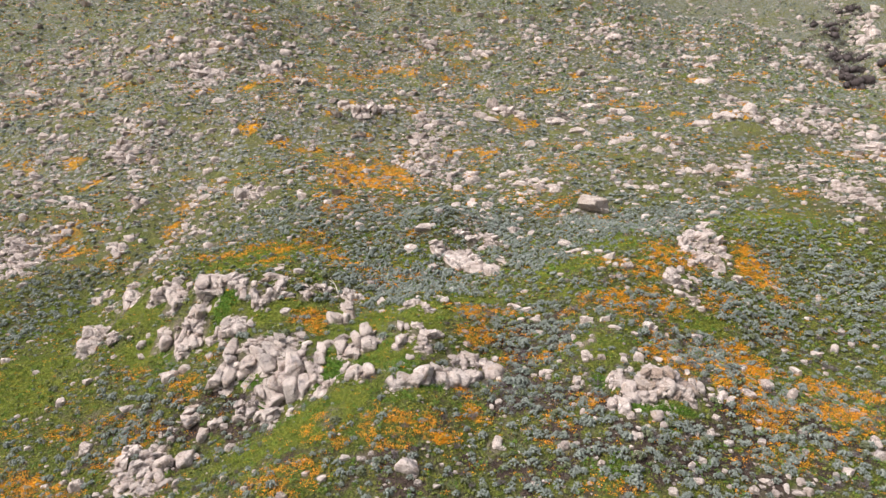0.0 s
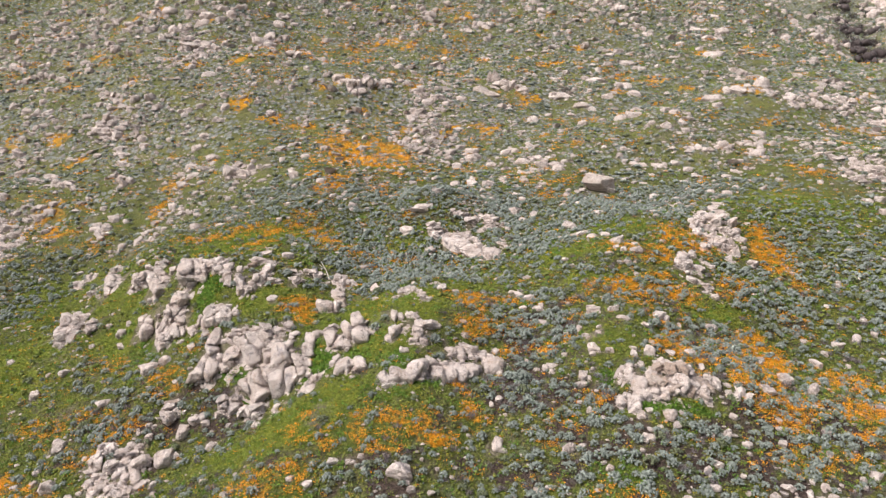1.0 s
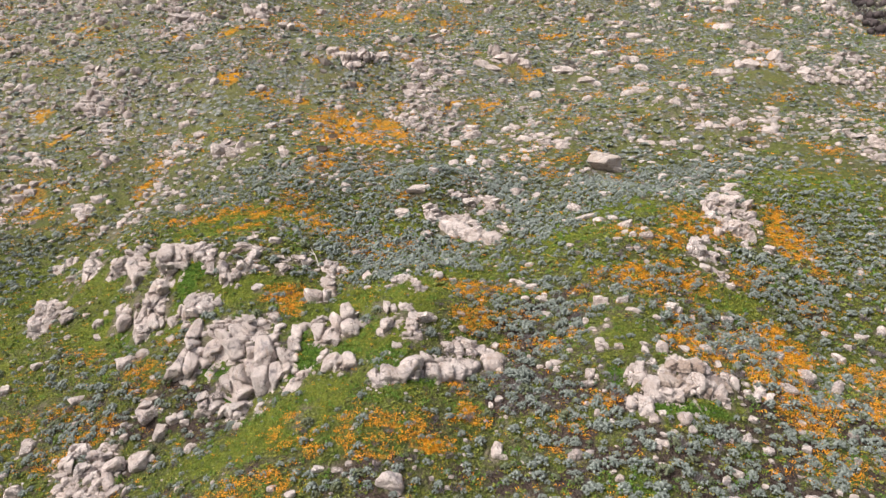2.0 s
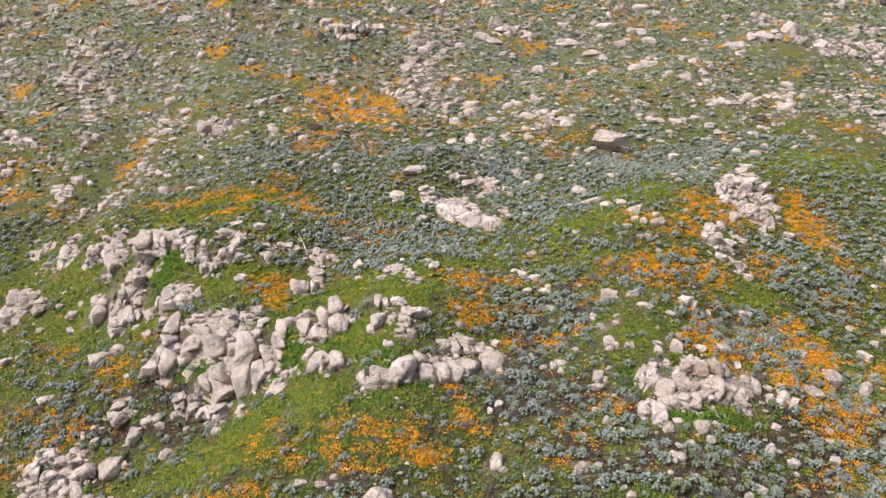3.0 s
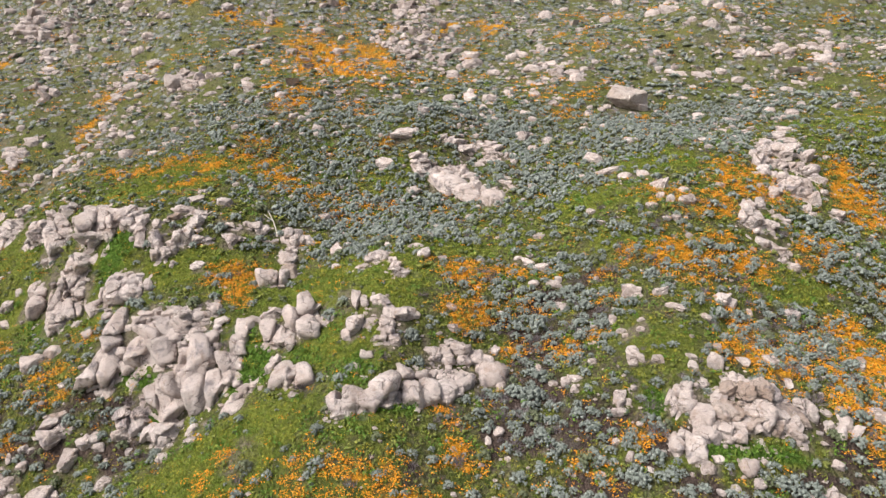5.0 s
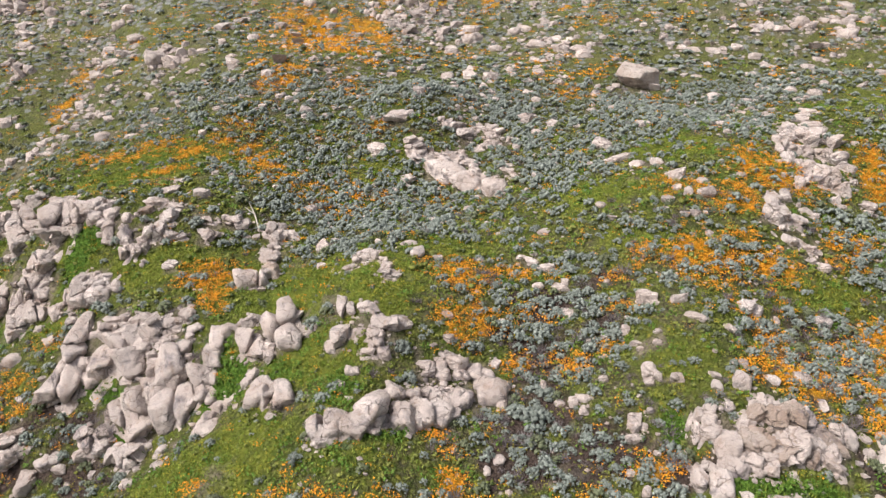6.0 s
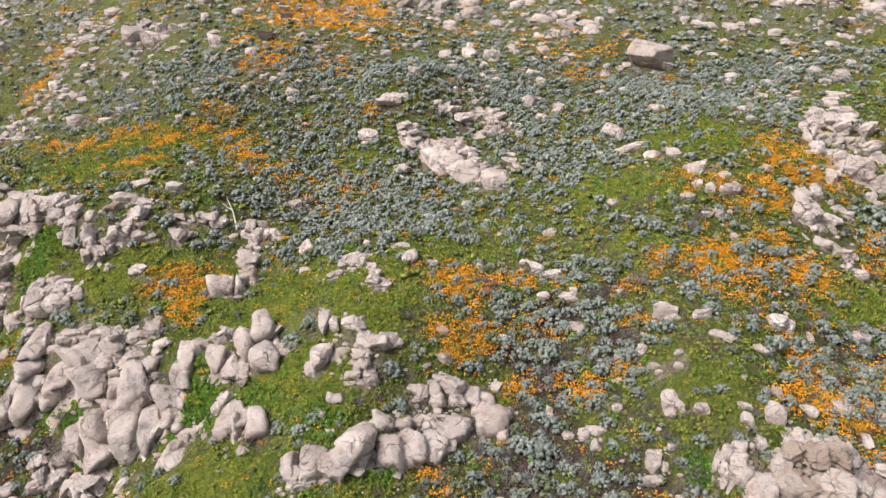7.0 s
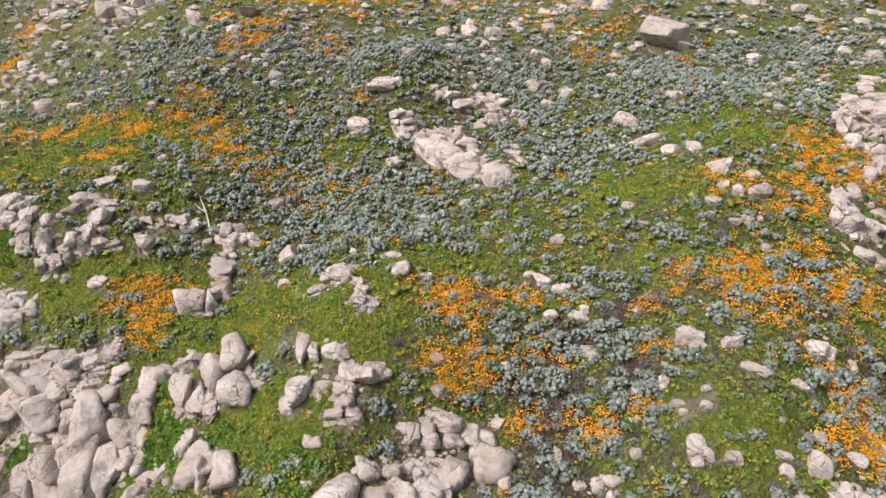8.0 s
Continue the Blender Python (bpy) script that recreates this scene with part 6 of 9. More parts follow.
boulder("boulder", "pale granite boulder in the shrubby hollow", 19.77, 78.10, 0.04, 0.38, 0.30, 0.28, -17, 0, 13, 1)
boulder("boulder", "pale granite boulder in the shrubby hollow", 22.45, 80.25, 0.03, 0.59, 0.47, 0.22, -19, 0, 9, 0)
boulder("boulder", "pale granite boulder in the shrubby hollow", 22.05, 78.02, 0.08, 0.96, 0.41, 0.57, -19, -35, 14, 0)
boulder("boulder", "pale granite boulder in the shrubby hollow", 20.50, 77.59, 0.05, 0.44, 0.66, 0.38, -18, 0, 12, 1)
boulder("boulder", "pale granite boulder in the shrubby hollow", 34.15, 80.34, 0.04, 0.47, 0.29, 0.29, -28, 0, 14, 1)
o = outcrop("far_slabs", "patch of pale granite slabs above the long slab", 5.5, 96.9)
rock(o, 4.17, 96.20, 0.08, 1.88, 0.63, 0.54, -2, -46, 8, 1)
rock(o, 2.28, 97.12, 0.04, 0.83, 0.72, 0.31, -1, 0, 10, 1)
rock(o, 1.60, 97.40, 0.05, 0.50, 0.45, 0.32, -0, 0, 9, 1)
rock(o, 5.68, 97.85, 0.04, 1.11, 0.37, 0.28, -3, 13, 9, 2)
rock(o, 7.41, 97.48, 0.05, 1.33, 0.56, 0.33, -4, 22, 11, 2)
rock(o, 6.37, 95.33, 0.04, 1.25, 0.48, 0.31, -4, 13, 8, 2)
rock(o, 7.75, 94.58, 0.06, 1.26, 0.63, 0.39, -5, 28, 6, 2)
rock(o, 6.83, 96.67, 0.04, 0.93, 0.57, 0.26, -4, 13, 9, 2)
rock(o, 5.55, 94.30, 0.03, 0.81, 0.51, 0.21, -3, 0, 5, 2)
rock(o, 3.28, 97.29, 0.03, 0.68, 0.55, 0.24, -1, 0, 10, 1)
rock(o, 9.04, 95.28, 0.05, 0.82, 0.28, 0.36, -6, 42, 9, 2)
boulder("lone_boulder", "large lone tan boulder with dark undercut side", 24.75, 111.24, 1.03, 2.82, 2.18, 1.77, -14, 12, 0, 4)
boulder("boulder", "pale granite boulder on the far slope", 2.26, 116.40, 0.10, 0.91, 1.23, 0.72, -0, 0, 9, 0)
boulder("boulder", "pale granite boulder on the far slope", 5.27, 116.57, 0.10, 1.12, 1.04, 0.73, -2, 0, 11, 1)
boulder("boulder", "pale granite boulder on the far slope", 7.83, 115.95, 0.12, 1.21, 1.37, 0.89, -4, 0, 10, 1)
boulder("boulder", "pale granite boulder on the far slope", 5.38, 119.48, 0.07, 0.72, 0.81, 0.52, -2, 0, 10, 1)
boulder("boulder", "pale granite boulder on the far slope", 2.82, 110.23, 0.09, 0.77, 1.73, 0.67, -1, -7, 8, 1)
boulder("boulder", "pale granite boulder on the far slope", 6.76, 112.29, 0.08, 0.68, 0.87, 0.59, -3, 0, 12, 1)
boulder("boulder", "pale granite boulder on the far slope", 6.34, 108.59, 0.04, 0.75, 0.62, 0.27, -3, 0, 11, 1)
boulder("boulder", "pale granite boulder on the far slope", 2.78, 128.30, 0.46, 1.48, 1.14, 1.19, -1, -10, 5, 1)
boulder("boulder", "pale granite boulder on the far slope", 5.85, 131.51, 0.58, 1.98, 1.53, 1.48, -2, -15, 7, 1)
boulder("boulder", "pale granite boulder on the far slope", 6.03, 134.36, 0.37, 1.54, 1.18, 0.96, -2, 0, 7, 1)
boulder("boulder", "pale granite boulder on the far slope", 9.13, 127.63, 0.44, 1.01, 0.78, 1.12, -4, 0, 6, 1)
boulder("boulder", "pale granite boulder on the far slope", 12.10, 132.35, 0.42, 1.04, 0.81, 1.07, -5, 0, 7, 0)
boulder("boulder", "pale granite boulder on the far slope", 13.80, 132.74, 0.32, 1.16, 0.91, 0.81, -6, 0, 6, 0)
boulder("boulder", "pale granite boulder on the far slope", 15.06, 126.56, 0.30, 1.99, 1.54, 0.78, -7, 5, 5, 1)
boulder("boulder", "pale granite boulder on the far slope", 17.31, 127.03, 0.30, 1.33, 1.03, 0.78, -8, 5, 5, 1)
boulder("boulder", "pale granite boulder on the far slope", 17.77, 122.76, 0.27, 1.28, 0.99, 0.69, -9, 0, 4, 1)
boulder("boulder", "pale granite boulder on the far slope", 20.43, 122.47, 0.29, 1.91, 1.48, 0.74, -10, 0, 5, 1)
boulder("boulder", "pale granite boulder on the far slope", 20.15, 119.62, 0.11, 1.24, 1.13, 0.80, -11, 0, 13, 1)
boulder("boulder", "pale granite boulder on the far slope", 19.37, 126.05, 0.19, 0.66, 0.51, 0.51, -9, 0, 5, 1)
boulder("boulder", "pale granite boulder on the far slope", 11.25, 125.03, 0.17, 0.99, 0.77, 0.45, -5, 0, 4, 1)
boulder("boulder", "pale granite boulder on the far slope", 13.65, 120.70, 0.09, 0.97, 0.51, 0.64, -7, 43, 8, 1)
boulder("boulder", "pale granite boulder on the far slope", 11.73, 108.96, 0.04, 1.00, 0.51, 0.31, -6, 22, 14, 1)
boulder("boulder", "pale granite boulder on the far slope", 12.48, 106.22, 0.07, 0.64, 0.58, 0.51, -7, 0, 15, 1)
boulder("boulder", "pale granite boulder on the far slope", 19.38, 106.83, 0.06, 0.64, 0.85, 0.45, -12, 0, 6, 1)
boulder("boulder", "pale granite boulder on the far slope", 17.91, 101.03, 0.03, 0.78, 0.57, 0.25, -11, 0, 11, 1)
boulder("boulder", "pale granite boulder on the far slope", 15.97, 120.55, 0.05, 0.94, 0.85, 0.34, -8, 0, 12, 1)
boulder("boulder", "pale granite boulder on the far slope", 10.29, 117.44, 0.07, 0.61, 0.91, 0.53, -5, 0, 10, 1)
boulder("boulder", "pale granite boulder on the far slope", 15.70, 111.14, 0.09, 0.97, 0.45, 0.64, -9, 42, 13, 1)
boulder("boulder", "pale granite boulder on the far slope", 34.58, 121.34, 0.08, 1.11, 0.55, 0.57, -18, 22, 17, 1)
boulder("boulder", "pale granite boulder on the far slope", 33.43, 121.82, 0.05, 1.05, 0.68, 0.34, -17, 0, 18, 1)
boulder("boulder", "pale granite boulder on the far slope", 38.88, 121.09, 0.07, 0.63, 0.64, 0.55, -20, 0, 20, 1)
boulder("boulder", "pale granite boulder on the far slope", 35.62, 117.67, 0.03, 0.71, 0.60, 0.24, -19, 0, 13, 1)
boulder("boulder", "pale granite boulder on the far slope", 33.34, 114.02, 0.03, 0.88, 0.60, 0.24, -19, 0, 11, 1)
boulder("boulder", "pale granite boulder on the far slope", 39.79, 114.43, 0.04, 0.99, 0.96, 0.32, -22, 0, 8, 0)
boulder("boulder", "pale granite boulder on the far slope", 44.34, 123.82, 0.29, 0.75, 0.58, 0.75, -22, 0, 11, 1)
boulder("boulder", "pale granite boulder on the far slope", 45.43, 123.55, 0.26, 0.96, 0.74, 0.68, -23, 0, 11, 1)
boulder("boulder", "pale granite boulder on the far slope", 41.30, 106.31, 0.06, 0.78, 0.92, 0.45, -25, 0, 6, 0)
boulder("boulder", "pale granite boulder on the far slope", 45.81, 107.86, 0.08, 0.64, 1.37, 0.56, -27, 0, 4, 1)
boulder("boulder", "pale granite boulder on the far slope", 49.49, 106.52, 0.06, 1.29, 0.44, 0.41, -29, -58, 5, 1)
boulder("boulder", "pale granite boulder on the far slope", 51.07, 116.81, 0.05, 1.11, 0.64, 0.33, -27, 0, 19, 1)
boulder("boulder", "pale granite boulder on the far slope", 49.65, 115.73, 0.04, 1.16, 0.47, 0.28, -27, -22, 16, 1)
boulder("boulder", "pale granite boulder on the far slope", 27.38, 105.18, 0.03, 0.90, 0.89, 0.23, -17, 0, 2, 1)
boulder("boulder", "pale granite boulder on the far slope", 27.18, 97.79, 0.03, 0.83, 0.94, 0.24, -18, 0, 3, 1)
boulder("boulder", "pale granite boulder on the far slope", 28.25, 92.72, 0.02, 0.69, 0.55, 0.20, -20, 0, 6, 1)
boulder("boulder", "pale granite boulder on the far slope", 49.90, 129.39, 0.15, 0.89, 0.69, 0.39, -24, 0, 7, 1)
boulder("boulder", "pale granite boulder on the far slope", 43.46, 128.24, 0.15, 0.88, 0.68, 0.39, -21, 0, 11, 1)
boulder("boulder", "pale granite boulder on the far slope", 33.20, 99.15, 0.03, 0.93, 0.73, 0.24, -22, 0, 2, 1)
boulder("boulder", "pale granite boulder on the far slope", 34.64, 96.92, 0.03, 0.91, 0.70, 0.23, -23, 0, 2, 1)
boulder("boulder", "pale granite boulder on the far slope", 63.99, 118.38, 0.23, 0.82, 0.64, 0.60, -32, 0, 3, 1)
boulder("boulder", "pale granite boulder on the far slope", 61.91, 113.75, 0.07, 0.58, 0.77, 0.51, -32, 0, 14, 1)
boulder("boulder", "pale granite boulder on the far slope", 22.55, 110.71, 0.06, 0.67, 0.71, 0.48, -13, 0, 10, 0)
o = outcrop("dark_top_rocks", "pale granite blocks with a dark overhanging cap", 54.6, 123.4)
rock(o, 55.97, 124.93, 0.34, 1.62, 1.25, 0.88, -27, 8, 3, 3)
rock(o, 53.46, 123.65, 0.29, 0.85, 0.66, 0.74, -26, 0, 5, 1)
rock(o, 52.82, 124.36, 0.19, 0.64, 0.50, 0.50, -26, 0, 6, 1)
rock(o, 54.34, 120.89, 0.31, 1.67, 1.30, 0.79, -27, 0, 6, 0)
rock(o, 56.22, 123.15, 0.24, 0.64, 0.50, 0.62, -28, 0, 4, 3)
o = outcrop("round_pile", "rounded granite pile with shaded seams", 49.5, 123.3)
rock(o, 49.72, 123.77, 0.50, 1.18, 0.91, 1.30, -25, 0, 8, 0)
rock(o, 50.43, 122.94, 0.41, 0.96, 0.73, 1.06, -25, 0, 8, 1)
rock(o, 48.58, 123.38, 0.27, 0.64, 0.49, 0.71, -24, 0, 9, 1)
o = outcrop("pale_slabs", "pale flat granite slabs on the far slope", 63.5, 124.7)
rock(o, 59.97, 124.90, 0.24, 0.54, 0.42, 0.60, -29, 10, 3, 1)
rock(o, 58.72, 124.51, 0.24, 0.54, 0.42, 0.60, -28, 0, 3, 1)
rock(o, 65.34, 124.31, 0.20, 1.85, 1.43, 0.50, -31, 5, 2, 2)
rock(o, 63.88, 122.62, 0.19, 1.29, 0.99, 0.50, -31, 0, 2, 2)
rock(o, 67.44, 123.82, 0.15, 1.19, 0.92, 0.38, -32, 0, 4, 2)
o = outcrop("tan_outcrop", "weathered tan-streaked granite outcrop with a hollow", -34.9, 121.0)
rock(o, -36.43, 121.21, 0.87, 2.15, 1.67, 2.25, 20, -25, 6, 1)
rock(o, -35.80, 123.55, 0.44, 1.53, 1.18, 1.14, 20, 0, 6, 1)
rock(o, -33.59, 120.33, 0.33, 2.11, 1.63, 0.86, 19, 0, 6, 1)
rock(o, -32.59, 121.68, 0.38, 1.81, 1.40, 0.99, 18, 5, 6, 1)
rock(o, -34.03, 119.73, 0.28, 1.57, 1.22, 0.73, 20, 0, 6, 1)
rock(o, -36.62, 119.71, 0.19, 1.05, 0.81, 0.49, 21, 0, 5, 1)
boulder("boulder", "white granite boulder on the far slope", -48.02, 135.77, 0.38, 0.95, 0.75, 0.97, 23, 0, 10, 0)
boulder("boulder", "white granite boulder on the far slope", -46.94, 138.66, 0.33, 1.21, 0.95, 0.85, 22, -10, 11, 1)
boulder("boulder", "white granite boulder on the far slope", -24.50, 125.39, 0.29, 1.10, 0.85, 0.77, 14, 0, 3, 0)
boulder("boulder", "white granite boulder on the far slope", -28.11, 122.63, 0.29, 0.74, 0.58, 0.74, 16, 0, 4, 1)
boulder("boulder", "white granite boulder on the far slope", -46.61, 129.48, 0.26, 1.61, 1.24, 0.66, 24, 0, 6, 1)
boulder("boulder", "white granite boulder on the far slope", -47.73, 127.63, 0.31, 1.02, 0.79, 0.79, 24, 0, 6, 1)
boulder("boulder", "white granite boulder on the far slope", -44.94, 125.21, 0.35, 1.55, 1.21, 0.90, 24, 15, 4, 1)
boulder("boulder", "white granite boulder on the far slope", -42.89, 125.97, 0.39, 0.89, 0.69, 0.99, 23, 0, 5, 1)
boulder("boulder", "white granite boulder on the far slope", -41.79, 127.53, 0.21, 0.79, 0.61, 0.52, 22, 0, 5, 1)
boulder("boulder", "white granite boulder on the far slope", -29.93, 116.00, 0.05, 0.91, 0.84, 0.32, 18, 0, 11, 1)
boulder("boulder", "white granite boulder on the far slope", -34.86, 117.59, 0.08, 1.10, 0.55, 0.57, 20, -23, 14, 1)
boulder("boulder", "white granite boulder on the far slope", -30.43, 121.19, 0.19, 0.84, 0.65, 0.49, 17, 0, 6, 1)
boulder("boulder", "white granite boulder on the far slope", -24.08, 113.92, 0.10, 0.98, 1.15, 0.76, 15, 0, 11, 1)
boulder("boulder", "white granite boulder on the far slope", -45.89, 118.44, 0.21, 0.84, 0.65, 0.55, 26, 0, 4, 1)
boulder("boulder", "white granite boulder on the far slope", -45.52, 116.46, 0.11, 0.99, 0.77, 0.80, 26, 23, 13, 1)
boulder("boulder", "white granite boulder on the far slope", -43.29, 114.80, 0.04, 1.10, 0.48, 0.29, 25, -25, 11, 1)
boulder("boulder", "white granite boulder on the far slope", -41.83, 113.29, 0.04, 0.35, 1.47, 0.32, 25, 4, 12, 1)
boulder("boulder", "white granite boulder on the far slope", -50.07, 124.88, 0.25, 0.66, 0.52, 0.64, 26, 0, 5, 1)
boulder("boulder", "white granite boulder on the far slope", -37.99, 106.16, 0.12, 2.64, 0.90, 0.89, 25, -72, 2, 0)
boulder("boulder", "white granite boulder on the far slope", -33.00, 102.30, 0.05, 0.71, 0.88, 0.40, 23, 0, 2, 1)
boulder("boulder", "white granite boulder on the far slope", -54.93, 112.31, 0.07, 0.90, 0.49, 0.52, 31, 55, 11, 1)
boulder("boulder", "white granite boulder on the far slope", -52.09, 113.12, 0.06, 0.60, 0.49, 0.44, 30, 0, 15, 1)
boulder("boulder", "white granite boulder on the far slope", -50.01, 106.70, 0.09, 0.85, 0.82, 0.63, 31, 0, 9, 1)
boulder("boulder", "white granite boulder on the far slope", -49.77, 105.68, 0.04, 0.56, 0.45, 0.30, 31, 0, 8, 1)
boulder("boulder", "white granite boulder on the far slope", -61.65, 120.22, 0.19, 0.64, 0.49, 0.49, 32, 0, 9, 1)
boulder("boulder", "white granite boulder on the far slope", -60.57, 120.52, 0.18, 0.43, 0.33, 0.47, 32, 0, 9, 1)
boulder("boulder", "white granite boulder on the far slope", -43.32, 97.49, 0.04, 0.34, 0.73, 0.30, 30, 0, 4, 1)
boulder("boulder", "white granite boulder on the far slope", -50.64, 104.26, 0.05, 0.46, 0.56, 0.40, 32, 0, 8, 1)
boulder("boulder", "white granite boulder on the far slope", -75.43, 142.51, 0.21, 0.50, 0.39, 0.55, 32, 0, 10, 1)
boulder("boulder", "white granite boulder on the far slope", -18.59, 98.23, 0.04, 0.51, 0.26, 0.27, 14, 0, 20, 1)
boulder("boulder", "white granite boulder on the far slope", -22.38, 95.79, 0.05, 0.49, 0.40, 0.35, 17, 0, 14, 1)
boulder("boulder", "white granite boulder on the far slope", -21.31, 96.42, 0.03, 0.32, 0.24, 0.22, 17, 0, 15, 1)
boulder("boulder", "white granite boulder on the far slope", -22.27, 100.94, 0.05, 0.60, 0.51, 0.38, 16, 0, 11, 1)
boulder("boulder", "white granite boulder on the far slope", -35.08, 113.16, 0.06, 0.59, 0.57, 0.43, 21, 0, 12, 1)
boulder("boulder", "white granite boulder on the far slope", -21.32, 85.30, 0.03, 0.79, 0.61, 0.23, 19, 0, 5, 1)
boulder("boulder", "white granite boulder on the far slope", -21.18, 82.75, 0.05, 1.04, 0.71, 0.33, 20, 0, 10, 1)
boulder("boulder", "white granite boulder on the far slope", -29.69, 107.29, 0.03, 0.65, 0.84, 0.22, 20, 0, 4, 1)
o = outcrop("white_outcrop", "white granite outcrop on the far slope", -59.3, 126.6)
rock(o, -56.86, 123.69, 0.74, 1.98, 1.53, 1.91, 29, 0, 7, 1)
rock(o, -59.05, 125.65, 0.43, 1.01, 0.78, 1.11, 30, 0, 4, 1)
rock(o, -63.92, 137.40, 0.38, 0.97, 0.75, 0.99, 29, 0, 8, 1)
rock(o, -60.21, 125.10, 0.25, 1.00, 0.77, 0.64, 30, 0, 3, 1)
rock(o, -57.12, 122.20, 0.29, 0.76, 0.59, 0.75, 30, 0, 8, 1)
o = outcrop("streaky_slabs", "streaky pale slabs beside a green gully", -46.1, 108.6)
rock(o, -47.69, 108.24, 0.06, 2.06, 0.70, 0.46, 29, -54, 7, 1)
rock(o, -47.32, 110.25, 0.04, 1.22, 0.41, 0.32, 28, -49, 11, 2)
rock(o, -45.02, 108.24, 0.07, 0.77, 1.15, 0.53, 28, 0, 2, 1)
rock(o, -45.12, 106.53, 0.05, 0.66, 0.77, 0.37, 28, 0, 2, 1)
rock(o, -45.80, 110.52, 0.04, 0.49, 0.51, 0.32, 28, 0, 7, 1)
o = outcrop("left_rubble", "pale granite rubble slope", -73.5, 113.0)
rock(o, -77.76, 117.42, 0.51, 1.39, 1.07, 1.32, 34, 0, 11, 1)
rock(o, -75.50, 116.96, 0.45, 1.63, 1.27, 1.16, 33, 0, 11, 1)
rock(o, -77.20, 115.18, 0.45, 1.12, 0.86, 1.16, 34, 0, 9, 1)
rock(o, -74.82, 114.46, 0.39, 1.48, 1.15, 1.00, 33, -20, 8, 1)
rock(o, -74.94, 111.71, 0.49, 1.33, 1.04, 1.27, 34, 0, 5, 1)
rock(o, -71.88, 111.47, 0.32, 1.81, 1.40, 0.84, 33, 0, 3, 1)
rock(o, -70.11, 111.78, 0.27, 1.33, 1.03, 0.70, 32, 0, 4, 1)
rock(o, -71.64, 108.70, 0.26, 1.53, 1.19, 0.68, 33, 0, 3, 1)
rock(o, -72.32, 114.80, 0.33, 0.98, 0.76, 0.86, 32, 0, 8, 1)
rock(o, -69.64, 112.69, 0.27, 0.72, 0.56, 0.70, 32, 0, 5, 1)
rock(o, -72.14, 106.50, 0.26, 1.16, 0.90, 0.68, 34, 0, 2, 1)
o = outcrop("tumbled_rocks", "tumbled granite pile in a green hollow", -55.7, 110.9)
rock(o, -55.95, 110.97, 0.11, 0.88, 1.89, 0.77, 32, 0, 10, 1)
rock(o, -57.26, 112.13, 0.07, 0.59, 1.27, 0.52, 32, 0, 9, 1)
rock(o, -54.68, 109.47, 0.07, 0.58, 0.60, 0.50, 32, 0, 14, 1)
rock(o, -55.08, 111.18, 0.05, 0.39, 0.83, 0.34, 32, 0, 12, 1)
o = outcrop("rubble_pile", "heap of rounded pale granite boulders beside a grassy bank", -28.5, 58.1)
rock(o, -30.99, 59.44, 0.08, 0.69, 1.14, 0.59, 27, 13, 12, 1)
rock(o, -31.11, 61.22, 0.05, 0.73, 0.32, 0.38, 27, -23, 12, 1)
rock(o, -30.05, 60.72, 0.07, 0.55, 0.53, 0.48, 26, 0, 14, 1)
rock(o, -28.76, 60.07, 0.07, 0.62, 0.49, 0.53, 25, 0, 14, 1)
rock(o, -27.88, 60.11, 0.04, 0.82, 0.40, 0.27, 25, 0, 16, 1)
rock(o, -26.72, 59.00, 0.11, 1.04, 0.73, 0.82, 24, 15, 13, 1)
rock(o, -29.25, 58.79, 0.10, 0.87, 0.81, 0.76, 26, 0, 13, 1)
rock(o, -28.17, 59.17, 0.06, 0.54, 0.53, 0.47, 25, 0, 13, 1)
rock(o, -27.54, 58.38, 0.08, 0.80, 0.55, 0.59, 25, 0, 12, 1)
rock(o, -26.67, 57.69, 0.06, 0.47, 1.26, 0.43, 25, -12, 8, 0)
rock(o, -27.35, 57.59, 0.07, 0.60, 0.48, 0.51, 25, 0, 10, 1)
rock(o, -28.41, 57.90, 0.05, 0.53, 0.34, 0.36, 26, 0, 11, 0)
rock(o, -27.47, 56.84, 0.05, 0.46, 0.45, 0.40, 26, 0, 8, 0)
rock(o, -25.83, 56.58, 0.04, 0.96, 0.43, 0.32, 24, -34, 4, 1)
rock(o, -30.11, 57.96, 0.05, 0.53, 0.34, 0.36, 27, 0, 13, 1)
rock(o, -29.33, 57.05, 0.07, 0.79, 0.48, 0.51, 27, 0, 10, 0)
rock(o, -29.86, 56.61, 0.05, 0.45, 0.80, 0.39, 28, 0, 10, 1)
rock(o, -28.46, 56.47, 0.07, 0.59, 0.48, 0.50, 27, 0, 7, 1)
rock(o, -27.64, 56.02, 0.06, 0.58, 0.42, 0.43, 26, 0, 6, 1)
rock(o, -28.62, 55.81, 0.03, 0.77, 0.36, 0.21, 27, 0, 5, 1)
rock(o, -27.10, 55.68, 0.04, 0.70, 0.46, 0.26, 26, 0, 5, 1)
rock(o, -26.50, 56.00, 0.06, 0.58, 0.42, 0.43, 25, 0, 5, 1)
rock(o, -28.37, 61.05, 0.04, 0.58, 0.26, 0.30, 25, 21, 16, 1)
rock(o, -27.44, 60.71, 0.04, 0.34, 0.28, 0.30, 24, 0, 17, 1)
rock(o, -29.47, 58.31, 0.05, 0.46, 0.34, 0.36, 27, 0, 13, 1)
rock(o, -28.53, 58.58, 0.05, 0.40, 0.36, 0.35, 26, 0, 12, 1)
rock(o, -30.86, 58.41, 0.05, 0.46, 0.34, 0.37, 28, 0, 12, 1)
rock(o, -30.60, 57.25, 0.05, 0.39, 0.47, 0.34, 28, 0, 12, 1)
